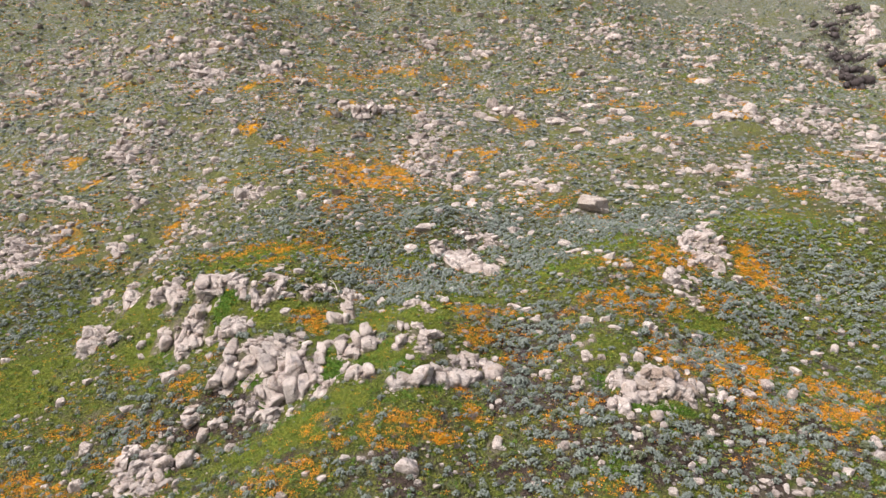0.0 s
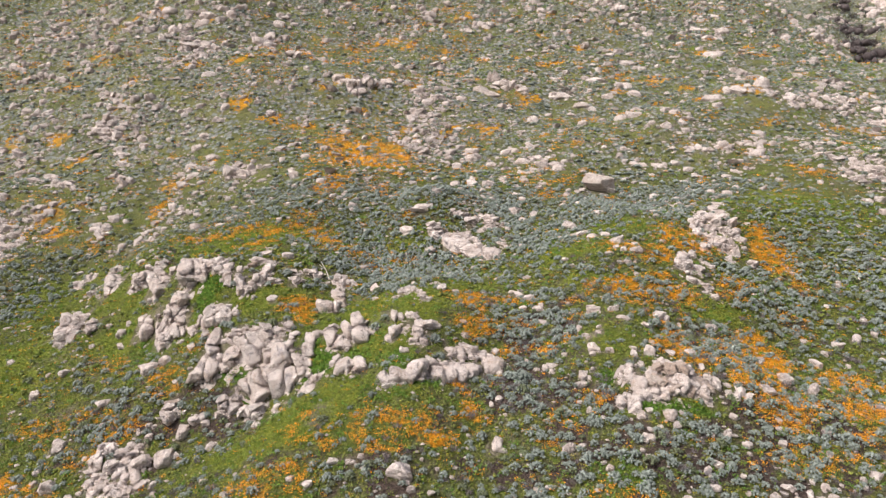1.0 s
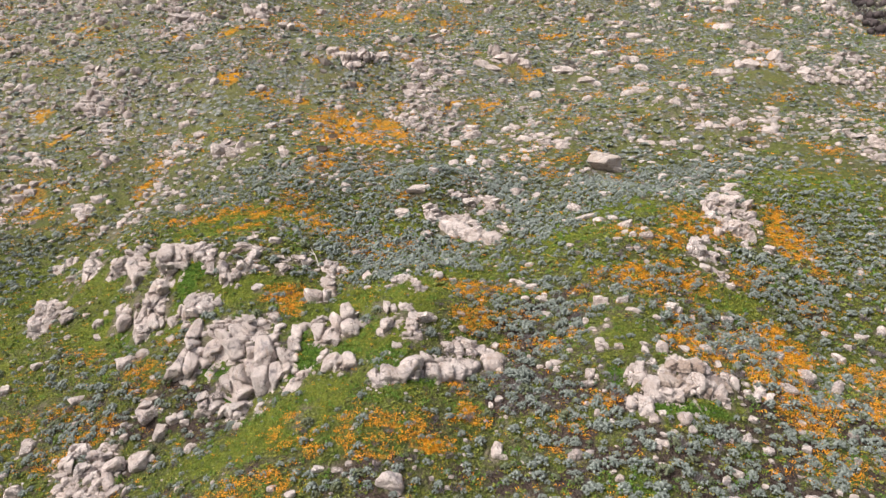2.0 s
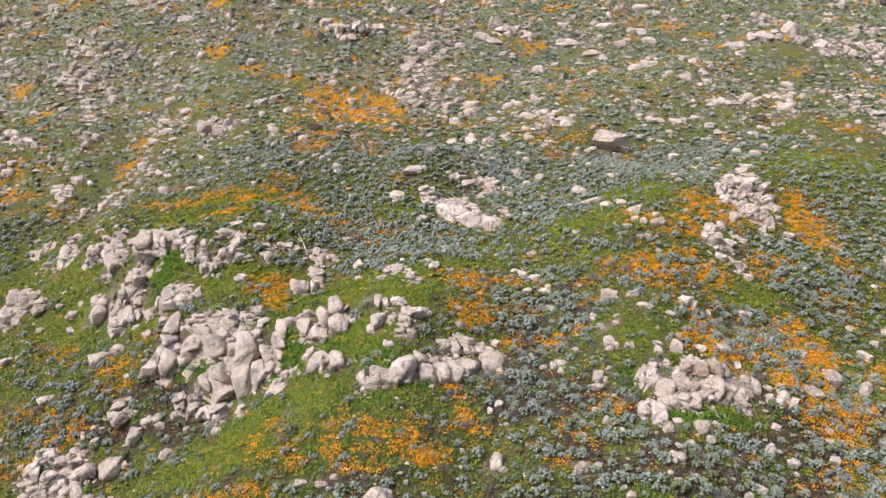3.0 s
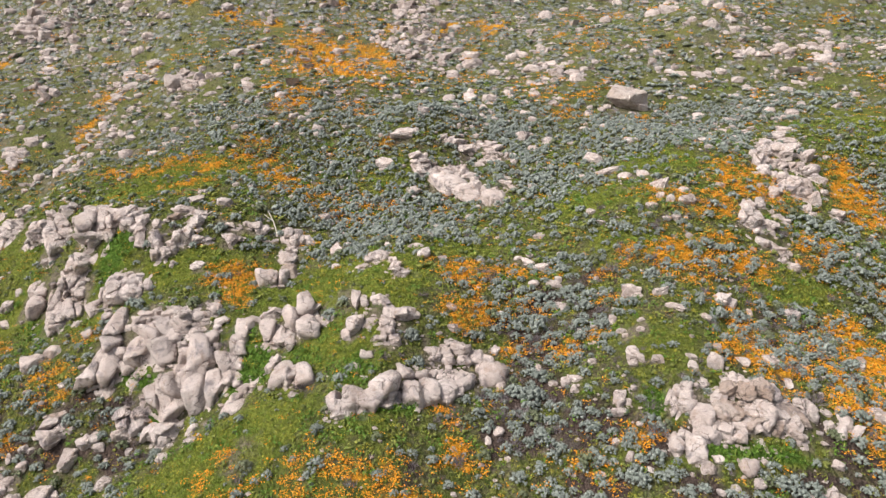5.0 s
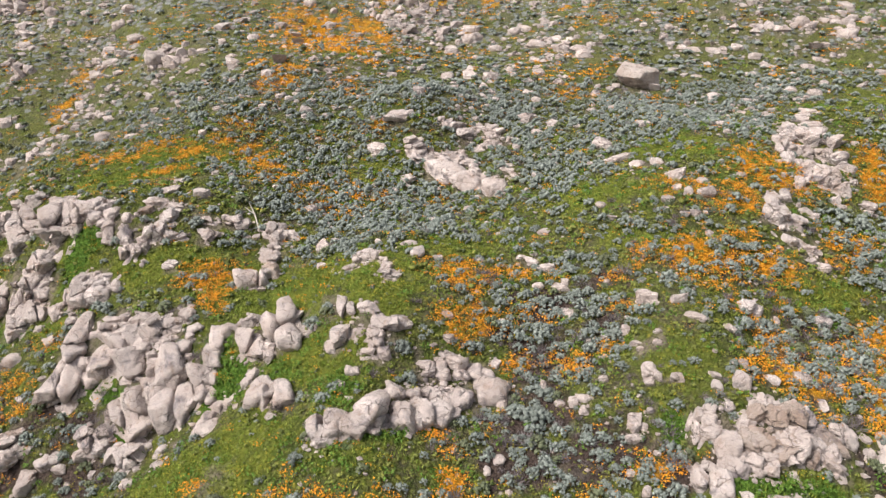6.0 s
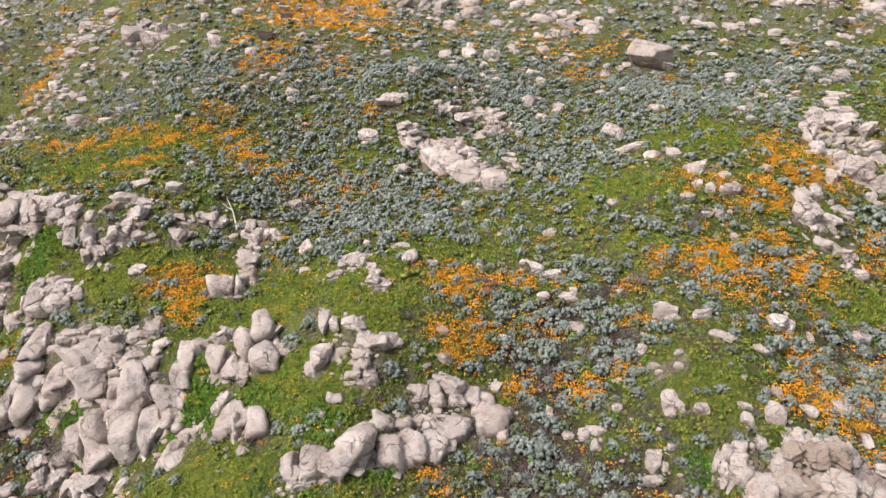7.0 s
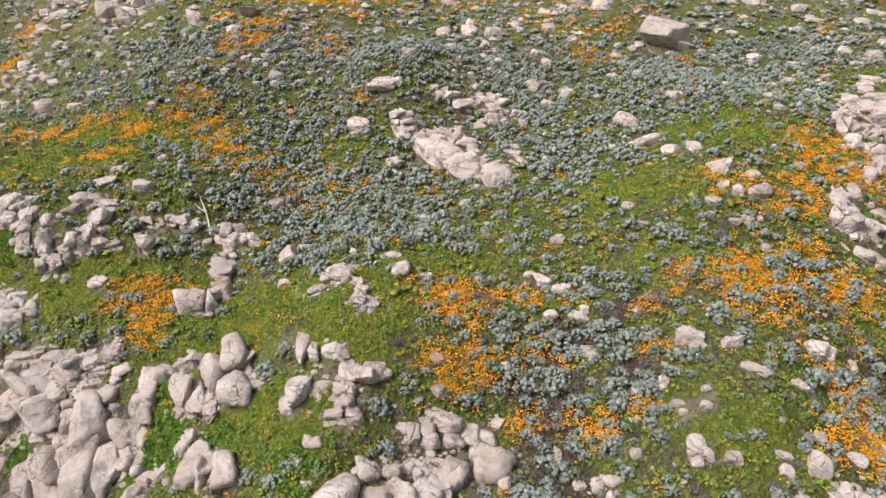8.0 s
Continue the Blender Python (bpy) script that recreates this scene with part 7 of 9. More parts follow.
boulder("boulder", "pale boulder at the edge of a green bank", -24.73, 59.41, 0.10, 0.91, 1.32, 0.77, 22, 16, 9, 0)
boulder("boulder", "pale boulder at the edge of a green bank", -24.52, 56.31, 0.06, 0.80, 0.29, 0.43, 23, -43, 2, 0)
boulder("boulder", "pale boulder at the edge of a green bank", -24.03, 62.10, 0.06, 0.51, 0.80, 0.43, 21, 24, 20, 1)
boulder("boulder", "pale boulder at the edge of a green bank", -24.07, 59.60, 0.04, 0.34, 0.72, 0.30, 22, 0, 8, 1)
boulder("boulder", "pale boulder at the edge of a green bank", -26.91, 61.53, 0.03, 0.28, 0.53, 0.24, 24, 0, 18, 1)
boulder("boulder", "pale boulder at the edge of a green bank", -28.20, 62.11, 0.03, 0.21, 0.54, 0.19, 24, 0, 19, 1)
boulder("boulder", "pale boulder at the edge of a green bank", -33.24, 66.19, 0.04, 1.26, 0.43, 0.30, 27, -24, 12, 1)
boulder("boulder", "pale boulder at the edge of a green bank", -42.46, 69.72, 0.08, 0.62, 0.73, 0.54, 31, 0, 6, 1)
boulder("boulder", "pale boulder at the edge of a green bank", -42.79, 73.03, 0.04, 0.47, 0.20, 0.27, 30, -37, 9, 1)
boulder("boulder", "pale boulder at the edge of a green bank", -40.68, 72.53, 0.06, 0.82, 0.33, 0.44, 29, -34, 11, 1)
boulder("boulder", "pale boulder at the edge of a green bank", -35.83, 62.15, 0.08, 0.65, 1.20, 0.55, 30, 18, 8, 1)
boulder("boulder", "pale boulder at the edge of a green bank", -34.25, 57.24, 0.09, 0.78, 0.72, 0.68, 31, 0, 10, 1)
boulder("boulder", "pale boulder at the edge of a green bank", -31.83, 56.08, 0.04, 0.32, 0.27, 0.28, 30, 0, 10, 1)
boulder("boulder", "pale boulder at the edge of a green bank", -31.04, 56.47, 0.03, 0.26, 0.20, 0.21, 29, 0, 11, 1)
boulder("boulder", "pale boulder at the edge of a green bank", -42.49, 63.32, 0.04, 0.36, 0.26, 0.28, 34, 0, 10, 1)
boulder("boulder", "pale boulder at the edge of a green bank", -35.94, 58.06, 0.04, 0.33, 0.28, 0.29, 32, 0, 8, 1)
boulder("boulder", "pale boulder at the edge of a green bank", -37.66, 57.87, 0.04, 0.33, 0.29, 0.29, 33, 0, 7, 1)
boulder("boulder", "pale boulder at the edge of a green bank", -46.89, 68.83, 0.04, 0.38, 0.27, 0.25, 34, 0, 7, 1)
boulder("boulder", "pale boulder at the edge of a green bank", -45.46, 68.01, 0.04, 0.38, 0.27, 0.25, 34, 0, 7, 1)
boulder("boulder", "pale boulder at the edge of a green bank", -49.54, 77.12, 0.04, 1.11, 0.37, 0.28, 33, -53, 7, 1)
boulder("boulder", "pale boulder at the edge of a green bank", -55.88, 81.33, 0.05, 0.63, 0.53, 0.40, 34, 0, 5, 1)
boulder("boulder", "pale boulder at the edge of a green bank", -20.77, 60.16, 0.03, 0.88, 0.30, 0.25, 19, -45, 2, 1)
o = outcrop("edge_boulders", "pair of bright pale boulders in dark shrubs", 38.7, 55.1)
rock(o, 38.68, 55.31, 0.08, 0.62, 0.53, 0.54, -35, 0, 11, 0)
rock(o, 38.34, 54.09, 0.09, 0.73, 0.68, 0.64, -35, 0, 12, 0)
rock(o, 38.96, 56.08, 0.05, 0.44, 0.33, 0.35, -35, 0, 11, 1)
boulder("boulder", "pale granite stone beside poppies and shrubs", 32.38, 63.35, 0.08, 0.84, 0.60, 0.62, -27, 35, 2, 0)
boulder("boulder", "pale granite stone beside poppies and shrubs", 34.55, 62.32, 0.07, 0.56, 1.19, 0.49, -29, 4, 5, 0)
boulder("boulder", "pale granite stone beside poppies and shrubs", 37.37, 67.11, 0.07, 0.99, 0.34, 0.49, -29, 49, 9, 1)
boulder("boulder", "pale granite stone beside poppies and shrubs", 29.05, 59.73, 0.04, 0.89, 0.62, 0.33, -26, 11, 6, 0)
boulder("boulder", "pale granite stone beside poppies and shrubs", 26.02, 58.30, 0.05, 0.39, 0.68, 0.33, -24, 14, 17, 1)
boulder("boulder", "pale granite stone beside poppies and shrubs", 26.54, 57.96, 0.04, 0.32, 0.59, 0.28, -24, 14, 17, 1)
boulder("boulder", "pale granite stone beside poppies and shrubs", 24.47, 55.91, 0.04, 0.39, 0.32, 0.33, -23, 21, 18, 1)
boulder("boulder", "pale granite stone beside poppies and shrubs", 23.39, 54.22, 0.04, 0.37, 0.59, 0.32, -23, 7, 19, 0)
boulder("boulder", "pale granite stone beside poppies and shrubs", 27.80, 54.22, 0.04, 0.37, 0.45, 0.32, -27, 0, 14, 1)
boulder("boulder", "pale granite stone beside poppies and shrubs", 20.42, 50.65, 0.03, 0.28, 0.49, 0.25, -22, 0, 18, 1)
boulder("boulder", "pale granite stone beside poppies and shrubs", 21.42, 51.32, 0.04, 0.48, 0.28, 0.32, -23, 20, 18, 1)
boulder("boulder", "pale granite stone beside poppies and shrubs", 20.61, 49.24, 0.05, 0.39, 0.35, 0.34, -23, 0, 17, 0)
boulder("boulder", "pale granite stone beside poppies and shrubs", 23.21, 50.74, 0.03, 0.29, 0.23, 0.25, -24, 0, 19, 1)
boulder("boulder", "pale granite stone beside poppies and shrubs", 17.95, 47.62, 0.05, 0.44, 0.39, 0.38, -21, 13, 19, 0)
boulder("boulder", "pale granite stone beside poppies and shrubs", 25.05, 49.28, 0.05, 0.40, 0.44, 0.34, -27, 14, 15, 0)
boulder("boulder", "pale granite stone beside poppies and shrubs", 26.31, 50.40, 0.03, 0.53, 0.26, 0.18, -27, 14, 16, 1)
boulder("boulder", "pale granite stone beside poppies and shrubs", 26.74, 50.53, 0.02, 0.52, 0.20, 0.14, -28, 0, 15, 1)
boulder("boulder", "pale granite stone beside poppies and shrubs", 26.69, 49.08, 0.04, 0.33, 0.38, 0.29, -28, 0, 15, 1)
boulder("boulder", "pale granite stone beside poppies and shrubs", 27.93, 49.74, 0.03, 0.23, 1.26, 0.21, -29, -7, 14, 1)
boulder("boulder", "pale granite stone beside poppies and shrubs", 28.71, 49.47, 0.03, 0.69, 0.33, 0.23, -30, -14, 14, 1)
boulder("boulder", "pale granite stone beside poppies and shrubs", 29.68, 49.58, 0.05, 0.42, 0.33, 0.34, -31, 28, 13, 1)
boulder("boulder", "pale granite stone beside poppies and shrubs", 29.48, 50.47, 0.04, 0.40, 0.29, 0.32, -30, 0, 13, 1)
boulder("boulder", "pale granite stone beside poppies and shrubs", 32.94, 51.49, 0.04, 0.35, 0.43, 0.31, -33, 0, 12, 1)
boulder("boulder", "pale granite stone beside poppies and shrubs", 34.25, 52.08, 0.06, 0.47, 0.48, 0.41, -33, 0, 11, 1)
boulder("boulder", "pale granite stone beside poppies and shrubs", 39.71, 60.46, 0.04, 0.57, 0.29, 0.30, -33, 21, 6, 1)
boulder("boulder", "pale granite stone beside poppies and shrubs", 45.04, 68.65, 0.03, 0.40, 0.24, 0.26, -33, 20, 9, 1)
boulder("boulder", "pale granite stone beside poppies and shrubs", 12.99, 50.44, 0.04, 0.40, 0.28, 0.31, -14, 0, 23, 1)
boulder("boulder", "pale granite stone beside poppies and shrubs", 16.69, 52.65, 0.05, 0.41, 0.37, 0.36, -18, 0, 21, 0)
boulder("boulder", "pale granite stone beside poppies and shrubs", 16.04, 51.00, 0.04, 0.34, 0.29, 0.30, -17, 0, 21, 1)
boulder("boulder", "pale granite stone beside poppies and shrubs", 4.70, 53.73, 0.05, 0.43, 0.77, 0.39, -5, 8, 21, 0)
boulder("boulder", "pale granite stone beside poppies and shrubs", -8.23, 52.21, 0.03, 0.53, 0.25, 0.19, 9, 0, 25, 1)
boulder("boulder", "pale granite stone beside poppies and shrubs", -6.87, 52.06, 0.03, 0.53, 0.25, 0.19, 7, 0, 25, 1)
boulder("boulder", "pale granite stone beside poppies and shrubs", -2.88, 50.71, 0.10, 0.99, 0.62, 0.70, 3, 11, 26, 0)
boulder("boulder", "pale granite stone beside poppies and shrubs", -2.01, 49.59, 0.04, 0.45, 0.28, 0.31, 2, 0, 26, 1)
boulder("boulder", "pale granite stone beside poppies and shrubs", 2.38, 54.45, 0.03, 0.25, 0.18, 0.20, -2, 0, 20, 1)
boulder("boulder", "pale granite stone beside poppies and shrubs", -6.04, 52.44, 0.04, 0.36, 0.23, 0.26, 7, 0, 25, 1)
boulder("boulder", "pale granite stone beside poppies and shrubs", -9.97, 50.60, 0.05, 0.46, 0.34, 0.38, 11, 0, 25, 0)
boulder("boulder", "pale granite stone beside poppies and shrubs", -11.46, 50.95, 0.04, 0.35, 0.23, 0.25, 13, 0, 24, 1)
boulder("boulder", "pale granite stone beside poppies and shrubs", 4.47, 57.68, 0.03, 0.26, 0.31, 0.22, -4, 0, 15, 1)
boulder("boulder", "pale granite stone beside poppies and shrubs", 11.49, 62.51, 0.04, 0.35, 0.29, 0.30, -10, 0, 16, 1)
boulder("boulder", "pale granite stone beside poppies and shrubs", 41.08, 70.14, 0.06, 0.85, 0.35, 0.43, -30, 27, 12, 1)
boulder("boulder", "pale granite stone beside poppies and shrubs", 43.73, 71.13, 0.06, 0.55, 0.77, 0.48, -32, 0, 13, 1)
boulder("boulder", "pale granite stone beside poppies and shrubs", 46.14, 72.10, 0.05, 0.40, 0.36, 0.35, -33, 0, 12, 1)
boulder("boulder", "pale granite stone beside poppies and shrubs", 39.16, 68.83, 0.06, 0.60, 0.31, 0.42, -30, 34, 12, 1)
boulder("boulder", "pale granite stone beside poppies and shrubs", 40.78, 67.37, 0.03, 0.38, 0.27, 0.25, -31, 0, 10, 1)
o = outcrop("far_ledge_row", "row of pale granite blocks on the far slope", 81.1, 148.6)
rock(o, 73.17, 149.32, 0.28, 1.40, 1.08, 0.72, -26, 0, 6, 2)
rock(o, 71.88, 145.40, 0.48, 2.42, 1.88, 1.23, -26, 0, 8, 1)
rock(o, 70.81, 142.42, 0.20, 1.92, 1.49, 0.52, -26, 0, 9, 2)
rock(o, 76.66, 147.19, 0.49, 1.54, 1.19, 1.25, -28, 0, 6, 1)
rock(o, 80.69, 148.22, 0.49, 1.23, 0.95, 1.25, -29, 0, 7, 1)
rock(o, 82.79, 147.70, 0.42, 1.24, 0.96, 1.08, -29, 0, 5, 1)
rock(o, 85.32, 147.56, 0.56, 2.01, 1.56, 1.44, -30, 0, 3, 1)
rock(o, 93.94, 157.99, 0.37, 1.48, 1.15, 0.96, -31, 0, 6, 1)
rock(o, 77.23, 145.20, 0.34, 1.51, 1.17, 0.87, -28, 0, 9, 1)
rock(o, 79.50, 144.77, 0.27, 1.36, 1.05, 0.70, -29, 0, 9, 1)
rock(o, 82.60, 144.67, 0.28, 1.50, 1.17, 0.70, -30, 0, 8, 1)
rock(o, 97.28, 160.11, 0.45, 2.01, 1.56, 1.17, -31, 0, 5, 1)
o = outcrop("far_tan_boulders", "tan rounded boulders on the far rise", 62.8, 145.7)
rock(o, 68.16, 149.73, 0.92, 3.15, 2.44, 2.37, -24, 0, 6, 3)
rock(o, 75.67, 181.64, 0.60, 2.83, 2.19, 1.53, -23, 5, 6, 3)
rock(o, 74.30, 176.60, 0.33, 2.74, 2.12, 0.85, -23, 0, 7, 3)
rock(o, 61.08, 147.79, 0.49, 2.77, 2.15, 1.25, -22, -8, 7, 1)
rock(o, 66.78, 146.69, 0.24, 2.29, 1.77, 0.62, -24, 0, 5, 1)
o = outcrop("stepped_ledges", "pale granite ledges stepping down the far slope", 90.6, 141.4)
rock(o, 90.85, 145.42, 0.71, 3.12, 2.42, 1.82, -32, 20, 3, 1)
rock(o, 100.21, 157.56, 0.52, 2.15, 1.66, 1.34, -32, 15, 5, 1)
rock(o, 89.68, 140.29, 0.33, 2.93, 2.28, 0.85, -33, 5, 6, 1)
rock(o, 86.41, 139.72, 0.27, 1.75, 1.36, 0.68, -32, 0, 8, 1)
rock(o, 94.92, 145.97, 0.48, 1.54, 1.19, 1.25, -33, 20, 3, 1)
rock(o, 89.37, 137.17, 0.26, 1.73, 1.34, 0.66, -33, 0, 7, 1)
rock(o, 87.16, 133.55, 0.32, 0.98, 0.76, 0.81, -33, 0, 7, 1)
rock(o, 82.70, 126.76, 0.40, 0.94, 0.73, 1.03, -33, 0, 7, 1)
o = outcrop("slab_field", "field of flat pale slabs on the far slope", 67.4, 109.9)
rock(o, 66.60, 114.54, 0.17, 1.84, 1.43, 0.43, -30, 5, 1, 2)
rock(o, 67.85, 112.46, 0.19, 1.67, 1.30, 0.49, -31, 10, 1, 2)
rock(o, 68.05, 110.29, 0.21, 1.76, 1.36, 0.54, -32, 15, 2, 2)
rock(o, 68.76, 108.30, 0.21, 1.60, 1.24, 0.53, -32, 20, 3, 2)
rock(o, 65.80, 111.24, 0.16, 1.53, 1.18, 0.41, -31, 5, 5, 2)
rock(o, 68.61, 105.73, 0.20, 1.24, 0.96, 0.52, -33, 25, 5, 2)
rock(o, 66.10, 107.64, 0.18, 1.48, 1.15, 0.46, -32, 10, 6, 2)
rock(o, 69.66, 110.67, 0.18, 1.41, 1.09, 0.48, -32, 20, 1, 2)
rock(o, 63.99, 106.30, 0.15, 1.13, 0.88, 0.39, -31, 5, 6, 2)
rock(o, 63.65, 108.98, 0.13, 1.15, 0.89, 0.34, -30, 0, 7, 2)
rock(o, 70.65, 113.20, 0.16, 1.32, 1.02, 0.41, -32, 10, 4, 2)
rock(o, 61.59, 100.71, 0.19, 1.18, 0.91, 0.50, -31, 0, 5, 1)
rock(o, 61.80, 96.63, 0.18, 0.72, 0.55, 0.48, -33, 15, 5, 1)
boulder("boulder", "pale granite boulder on the upper slope", 48.15, 185.21, 0.43, 2.68, 2.07, 1.11, -15, 0, 6, 0)
boulder("boulder", "pale granite boulder on the upper slope", 51.27, 181.34, 0.43, 1.31, 1.02, 1.09, -16, -20, 6, 1)
boulder("boulder", "pale granite boulder on the upper slope", 73.57, 193.13, 0.64, 3.03, 2.35, 1.64, -21, 8, 5, 0)
boulder("boulder", "pale granite boulder on the upper slope", 60.31, 208.90, 0.38, 1.93, 1.50, 1.00, -16, 0, 6, 0)
boulder("boulder", "pale granite boulder on the upper slope", 68.49, 224.98, 0.31, 1.15, 0.89, 0.80, -17, 0, 10, 1)
boulder("boulder", "pale granite boulder on the upper slope", 56.58, 147.00, 0.56, 2.64, 2.03, 1.44, -21, 0, 4, 1)
boulder("boulder", "pale granite boulder on the upper slope", 55.88, 142.73, 0.33, 1.49, 1.16, 0.86, -21, 0, 7, 1)
boulder("boulder", "pale granite boulder on the upper slope", 44.21, 161.56, 0.47, 2.05, 1.58, 1.19, -15, 0, 4, 1)
boulder("boulder", "pale granite boulder on the upper slope", 42.89, 165.68, 0.39, 2.41, 1.87, 1.00, -15, 0, 7, 1)
boulder("boulder", "pale granite boulder on the upper slope", 37.31, 158.50, 0.38, 2.15, 1.66, 0.96, -13, 0, 4, 1)
boulder("boulder", "pale granite boulder on the upper slope", 35.68, 140.32, 0.40, 1.47, 1.14, 1.02, -14, 0, 5, 0)
boulder("boulder", "pale granite boulder on the upper slope", 38.18, 139.65, 0.40, 1.91, 1.47, 1.02, -15, 15, 7, 1)
boulder("boulder", "pale granite boulder on the upper slope", 41.83, 130.59, 0.43, 1.37, 1.06, 1.11, -18, 0, 11, 1)
boulder("boulder", "pale granite boulder on the upper slope", 39.69, 132.69, 0.26, 0.83, 0.64, 0.64, -17, 0, 10, 1)
boulder("boulder", "pale granite boulder on the upper slope", 46.46, 123.16, 0.20, 1.42, 1.10, 0.52, -21, 0, 11, 1)
boulder("boulder", "pale granite boulder on the upper slope", 50.57, 133.50, 0.23, 0.84, 0.64, 0.56, -21, 0, 6, 1)
boulder("boulder", "pale granite boulder on the upper slope", 30.74, 155.67, 0.37, 2.11, 1.63, 0.95, -11, 0, 6, 1)
boulder("boulder", "pale granite boulder on the upper slope", 32.91, 153.49, 0.43, 1.12, 0.87, 1.12, -12, 0, 7, 1)
boulder("boulder", "pale granite boulder on the upper slope", 26.14, 161.47, 0.48, 3.89, 3.01, 1.23, -9, -12, 6, 1)
boulder("boulder", "pale granite boulder on the upper slope", 37.77, 174.10, 0.33, 3.12, 2.42, 0.85, -12, -10, 2, 1)
boulder("boulder", "pale granite boulder on the upper slope", 8.82, 160.28, 0.55, 2.10, 1.63, 1.42, -3, 15, 3, 1)
boulder("boulder", "pale granite boulder on the upper slope", 11.17, 159.40, 0.37, 2.00, 1.54, 0.96, -4, 0, 5, 1)
boulder("boulder", "pale granite boulder on the upper slope", 19.16, 147.21, 0.67, 1.57, 1.21, 1.72, -7, 0, 3, 0)
boulder("boulder", "pale granite boulder on the upper slope", 22.93, 151.02, 0.32, 0.95, 0.74, 0.83, -9, 0, 2, 1)
boulder("boulder", "pale granite boulder on the upper slope", 4.30, 156.08, 0.37, 1.63, 1.27, 0.95, -2, 0, 6, 1)
boulder("boulder", "pale granite boulder on the upper slope", 0.77, 152.90, 0.36, 1.12, 0.87, 0.93, -0, 0, 6, 1)
boulder("boulder", "pale granite boulder on the upper slope", -3.08, 153.54, 0.36, 1.60, 1.23, 0.93, 1, 0, 7, 1)
boulder("boulder", "pale granite boulder on the upper slope", -6.12, 148.71, 0.49, 1.55, 1.20, 1.26, 2, 0, 9, 1)
boulder("boulder", "pale granite boulder on the upper slope", -10.52, 171.59, 0.52, 1.60, 1.23, 1.34, 4, 0, 8, 0)
boulder("boulder", "pale granite boulder on the upper slope", -22.85, 156.25, 0.56, 1.84, 1.43, 1.43, 8, 0, 5, 1)
boulder("boulder", "pale granite boulder on the upper slope", -8.13, 160.19, 0.33, 0.93, 0.72, 0.86, 3, 0, 4, 1)
boulder("boulder", "pale granite boulder on the upper slope", -15.45, 138.77, 0.37, 0.88, 0.68, 0.97, 6, 0, 7, 1)
boulder("boulder", "pale granite boulder on the upper slope", 3.36, 142.97, 0.20, 1.49, 1.16, 0.52, -1, 0, 8, 1)
boulder("boulder", "pale granite boulder on the upper slope", -47.49, 135.69, 0.32, 1.00, 0.77, 0.82, 19, 0, 10, 0)
boulder("boulder", "pale granite boulder on the upper slope", -47.06, 138.91, 0.26, 1.31, 1.01, 0.68, 19, -10, 11, 0)
boulder("boulder", "pale granite boulder on the upper slope", -52.71, 161.16, 0.53, 2.37, 1.83, 1.37, 18, 0, 4, 0)
boulder("boulder", "pale granite boulder on the upper slope", -51.31, 163.24, 0.46, 1.36, 1.05, 1.18, 17, 0, 4, 1)
boulder("boulder", "pale granite boulder on the upper slope", -44.81, 145.53, 0.48, 1.21, 0.94, 1.23, 17, -15, 10, 1)
boulder("boulder", "pale granite boulder on the upper slope", -56.51, 184.89, 0.41, 0.95, 0.73, 1.05, 17, 0, 10, 0)
boulder("boulder", "pale granite boulder on the upper slope", -66.19, 151.86, 0.57, 1.43, 1.11, 1.48, 24, 0, 6, 0)
boulder("boulder", "pale granite boulder on the upper slope", -75.91, 200.15, 0.56, 2.86, 2.21, 1.43, 21, 0, 9, 0)
boulder("boulder", "pale granite boulder on the upper slope", -63.96, 195.89, 0.63, 2.40, 1.86, 1.63, 18, 10, 10, 1)
boulder("boulder", "pale granite boulder on the upper slope", -64.92, 193.62, 0.54, 2.38, 1.84, 1.38, 19, 10, 10, 1)
boulder("boulder", "pale granite boulder on the upper slope", -58.22, 197.14, 0.78, 1.81, 1.40, 2.00, 16, 20, 11, 1)
boulder("boulder", "pale granite boulder on the upper slope", -60.85, 199.12, 0.37, 2.02, 1.57, 0.94, 17, 0, 10, 1)
boulder("boulder", "pale granite boulder on the upper slope", -136.25, 230.06, 0.32, 1.17, 0.91, 0.82, 31, 0, 10, 1)
boulder("boulder", "pale granite boulder on the upper slope", -90.89, 160.15, 0.38, 1.17, 0.91, 0.97, 30, 0, 3, 1)
boulder("boulder", "pale granite boulder on the upper slope", -94.24, 158.67, 0.52, 1.33, 1.03, 1.35, 31, 10, 5, 1)
boulder("boulder", "pale granite boulder on the upper slope", -90.80, 157.26, 0.49, 1.15, 0.89, 1.27, 30, 0, 9, 1)
boulder("boulder", "pale granite boulder on the upper slope", -87.83, 156.66, 0.44, 1.47, 1.14, 1.14, 29, 0, 9, 1)
boulder("boulder", "pale granite boulder on the upper slope", -100.75, 164.53, 0.45, 1.05, 0.81, 1.16, 31, 0, 1, 1)
boulder("boulder", "pale granite boulder on the upper slope", -45.85, 200.38, 0.65, 2.26, 1.74, 1.67, 13, 0, 11, 1)
boulder("boulder", "pale granite boulder on the upper slope", 40.79, 121.41, 0.23, 1.16, 0.89, 0.60, -19, 0, 9, 1)
boulder("boulder", "pale granite boulder on the upper slope", 51.04, 118.93, 0.23, 0.75, 0.58, 0.58, -23, 0, 9, 1)
boulder("boulder", "pale granite boulder on the upper slope", 37.52, 120.74, 0.23, 1.15, 0.88, 0.59, -17, 10, 8, 1)
boulder("boulder", "pale granite boulder on the upper slope", 49.02, 116.22, 0.17, 0.86, 0.66, 0.43, -23, 0, 7, 1)
boulder("boulder", "pale granite boulder on the upper slope", 29.71, 127.33, 0.18, 0.66, 0.52, 0.47, -13, 0, 9, 1)
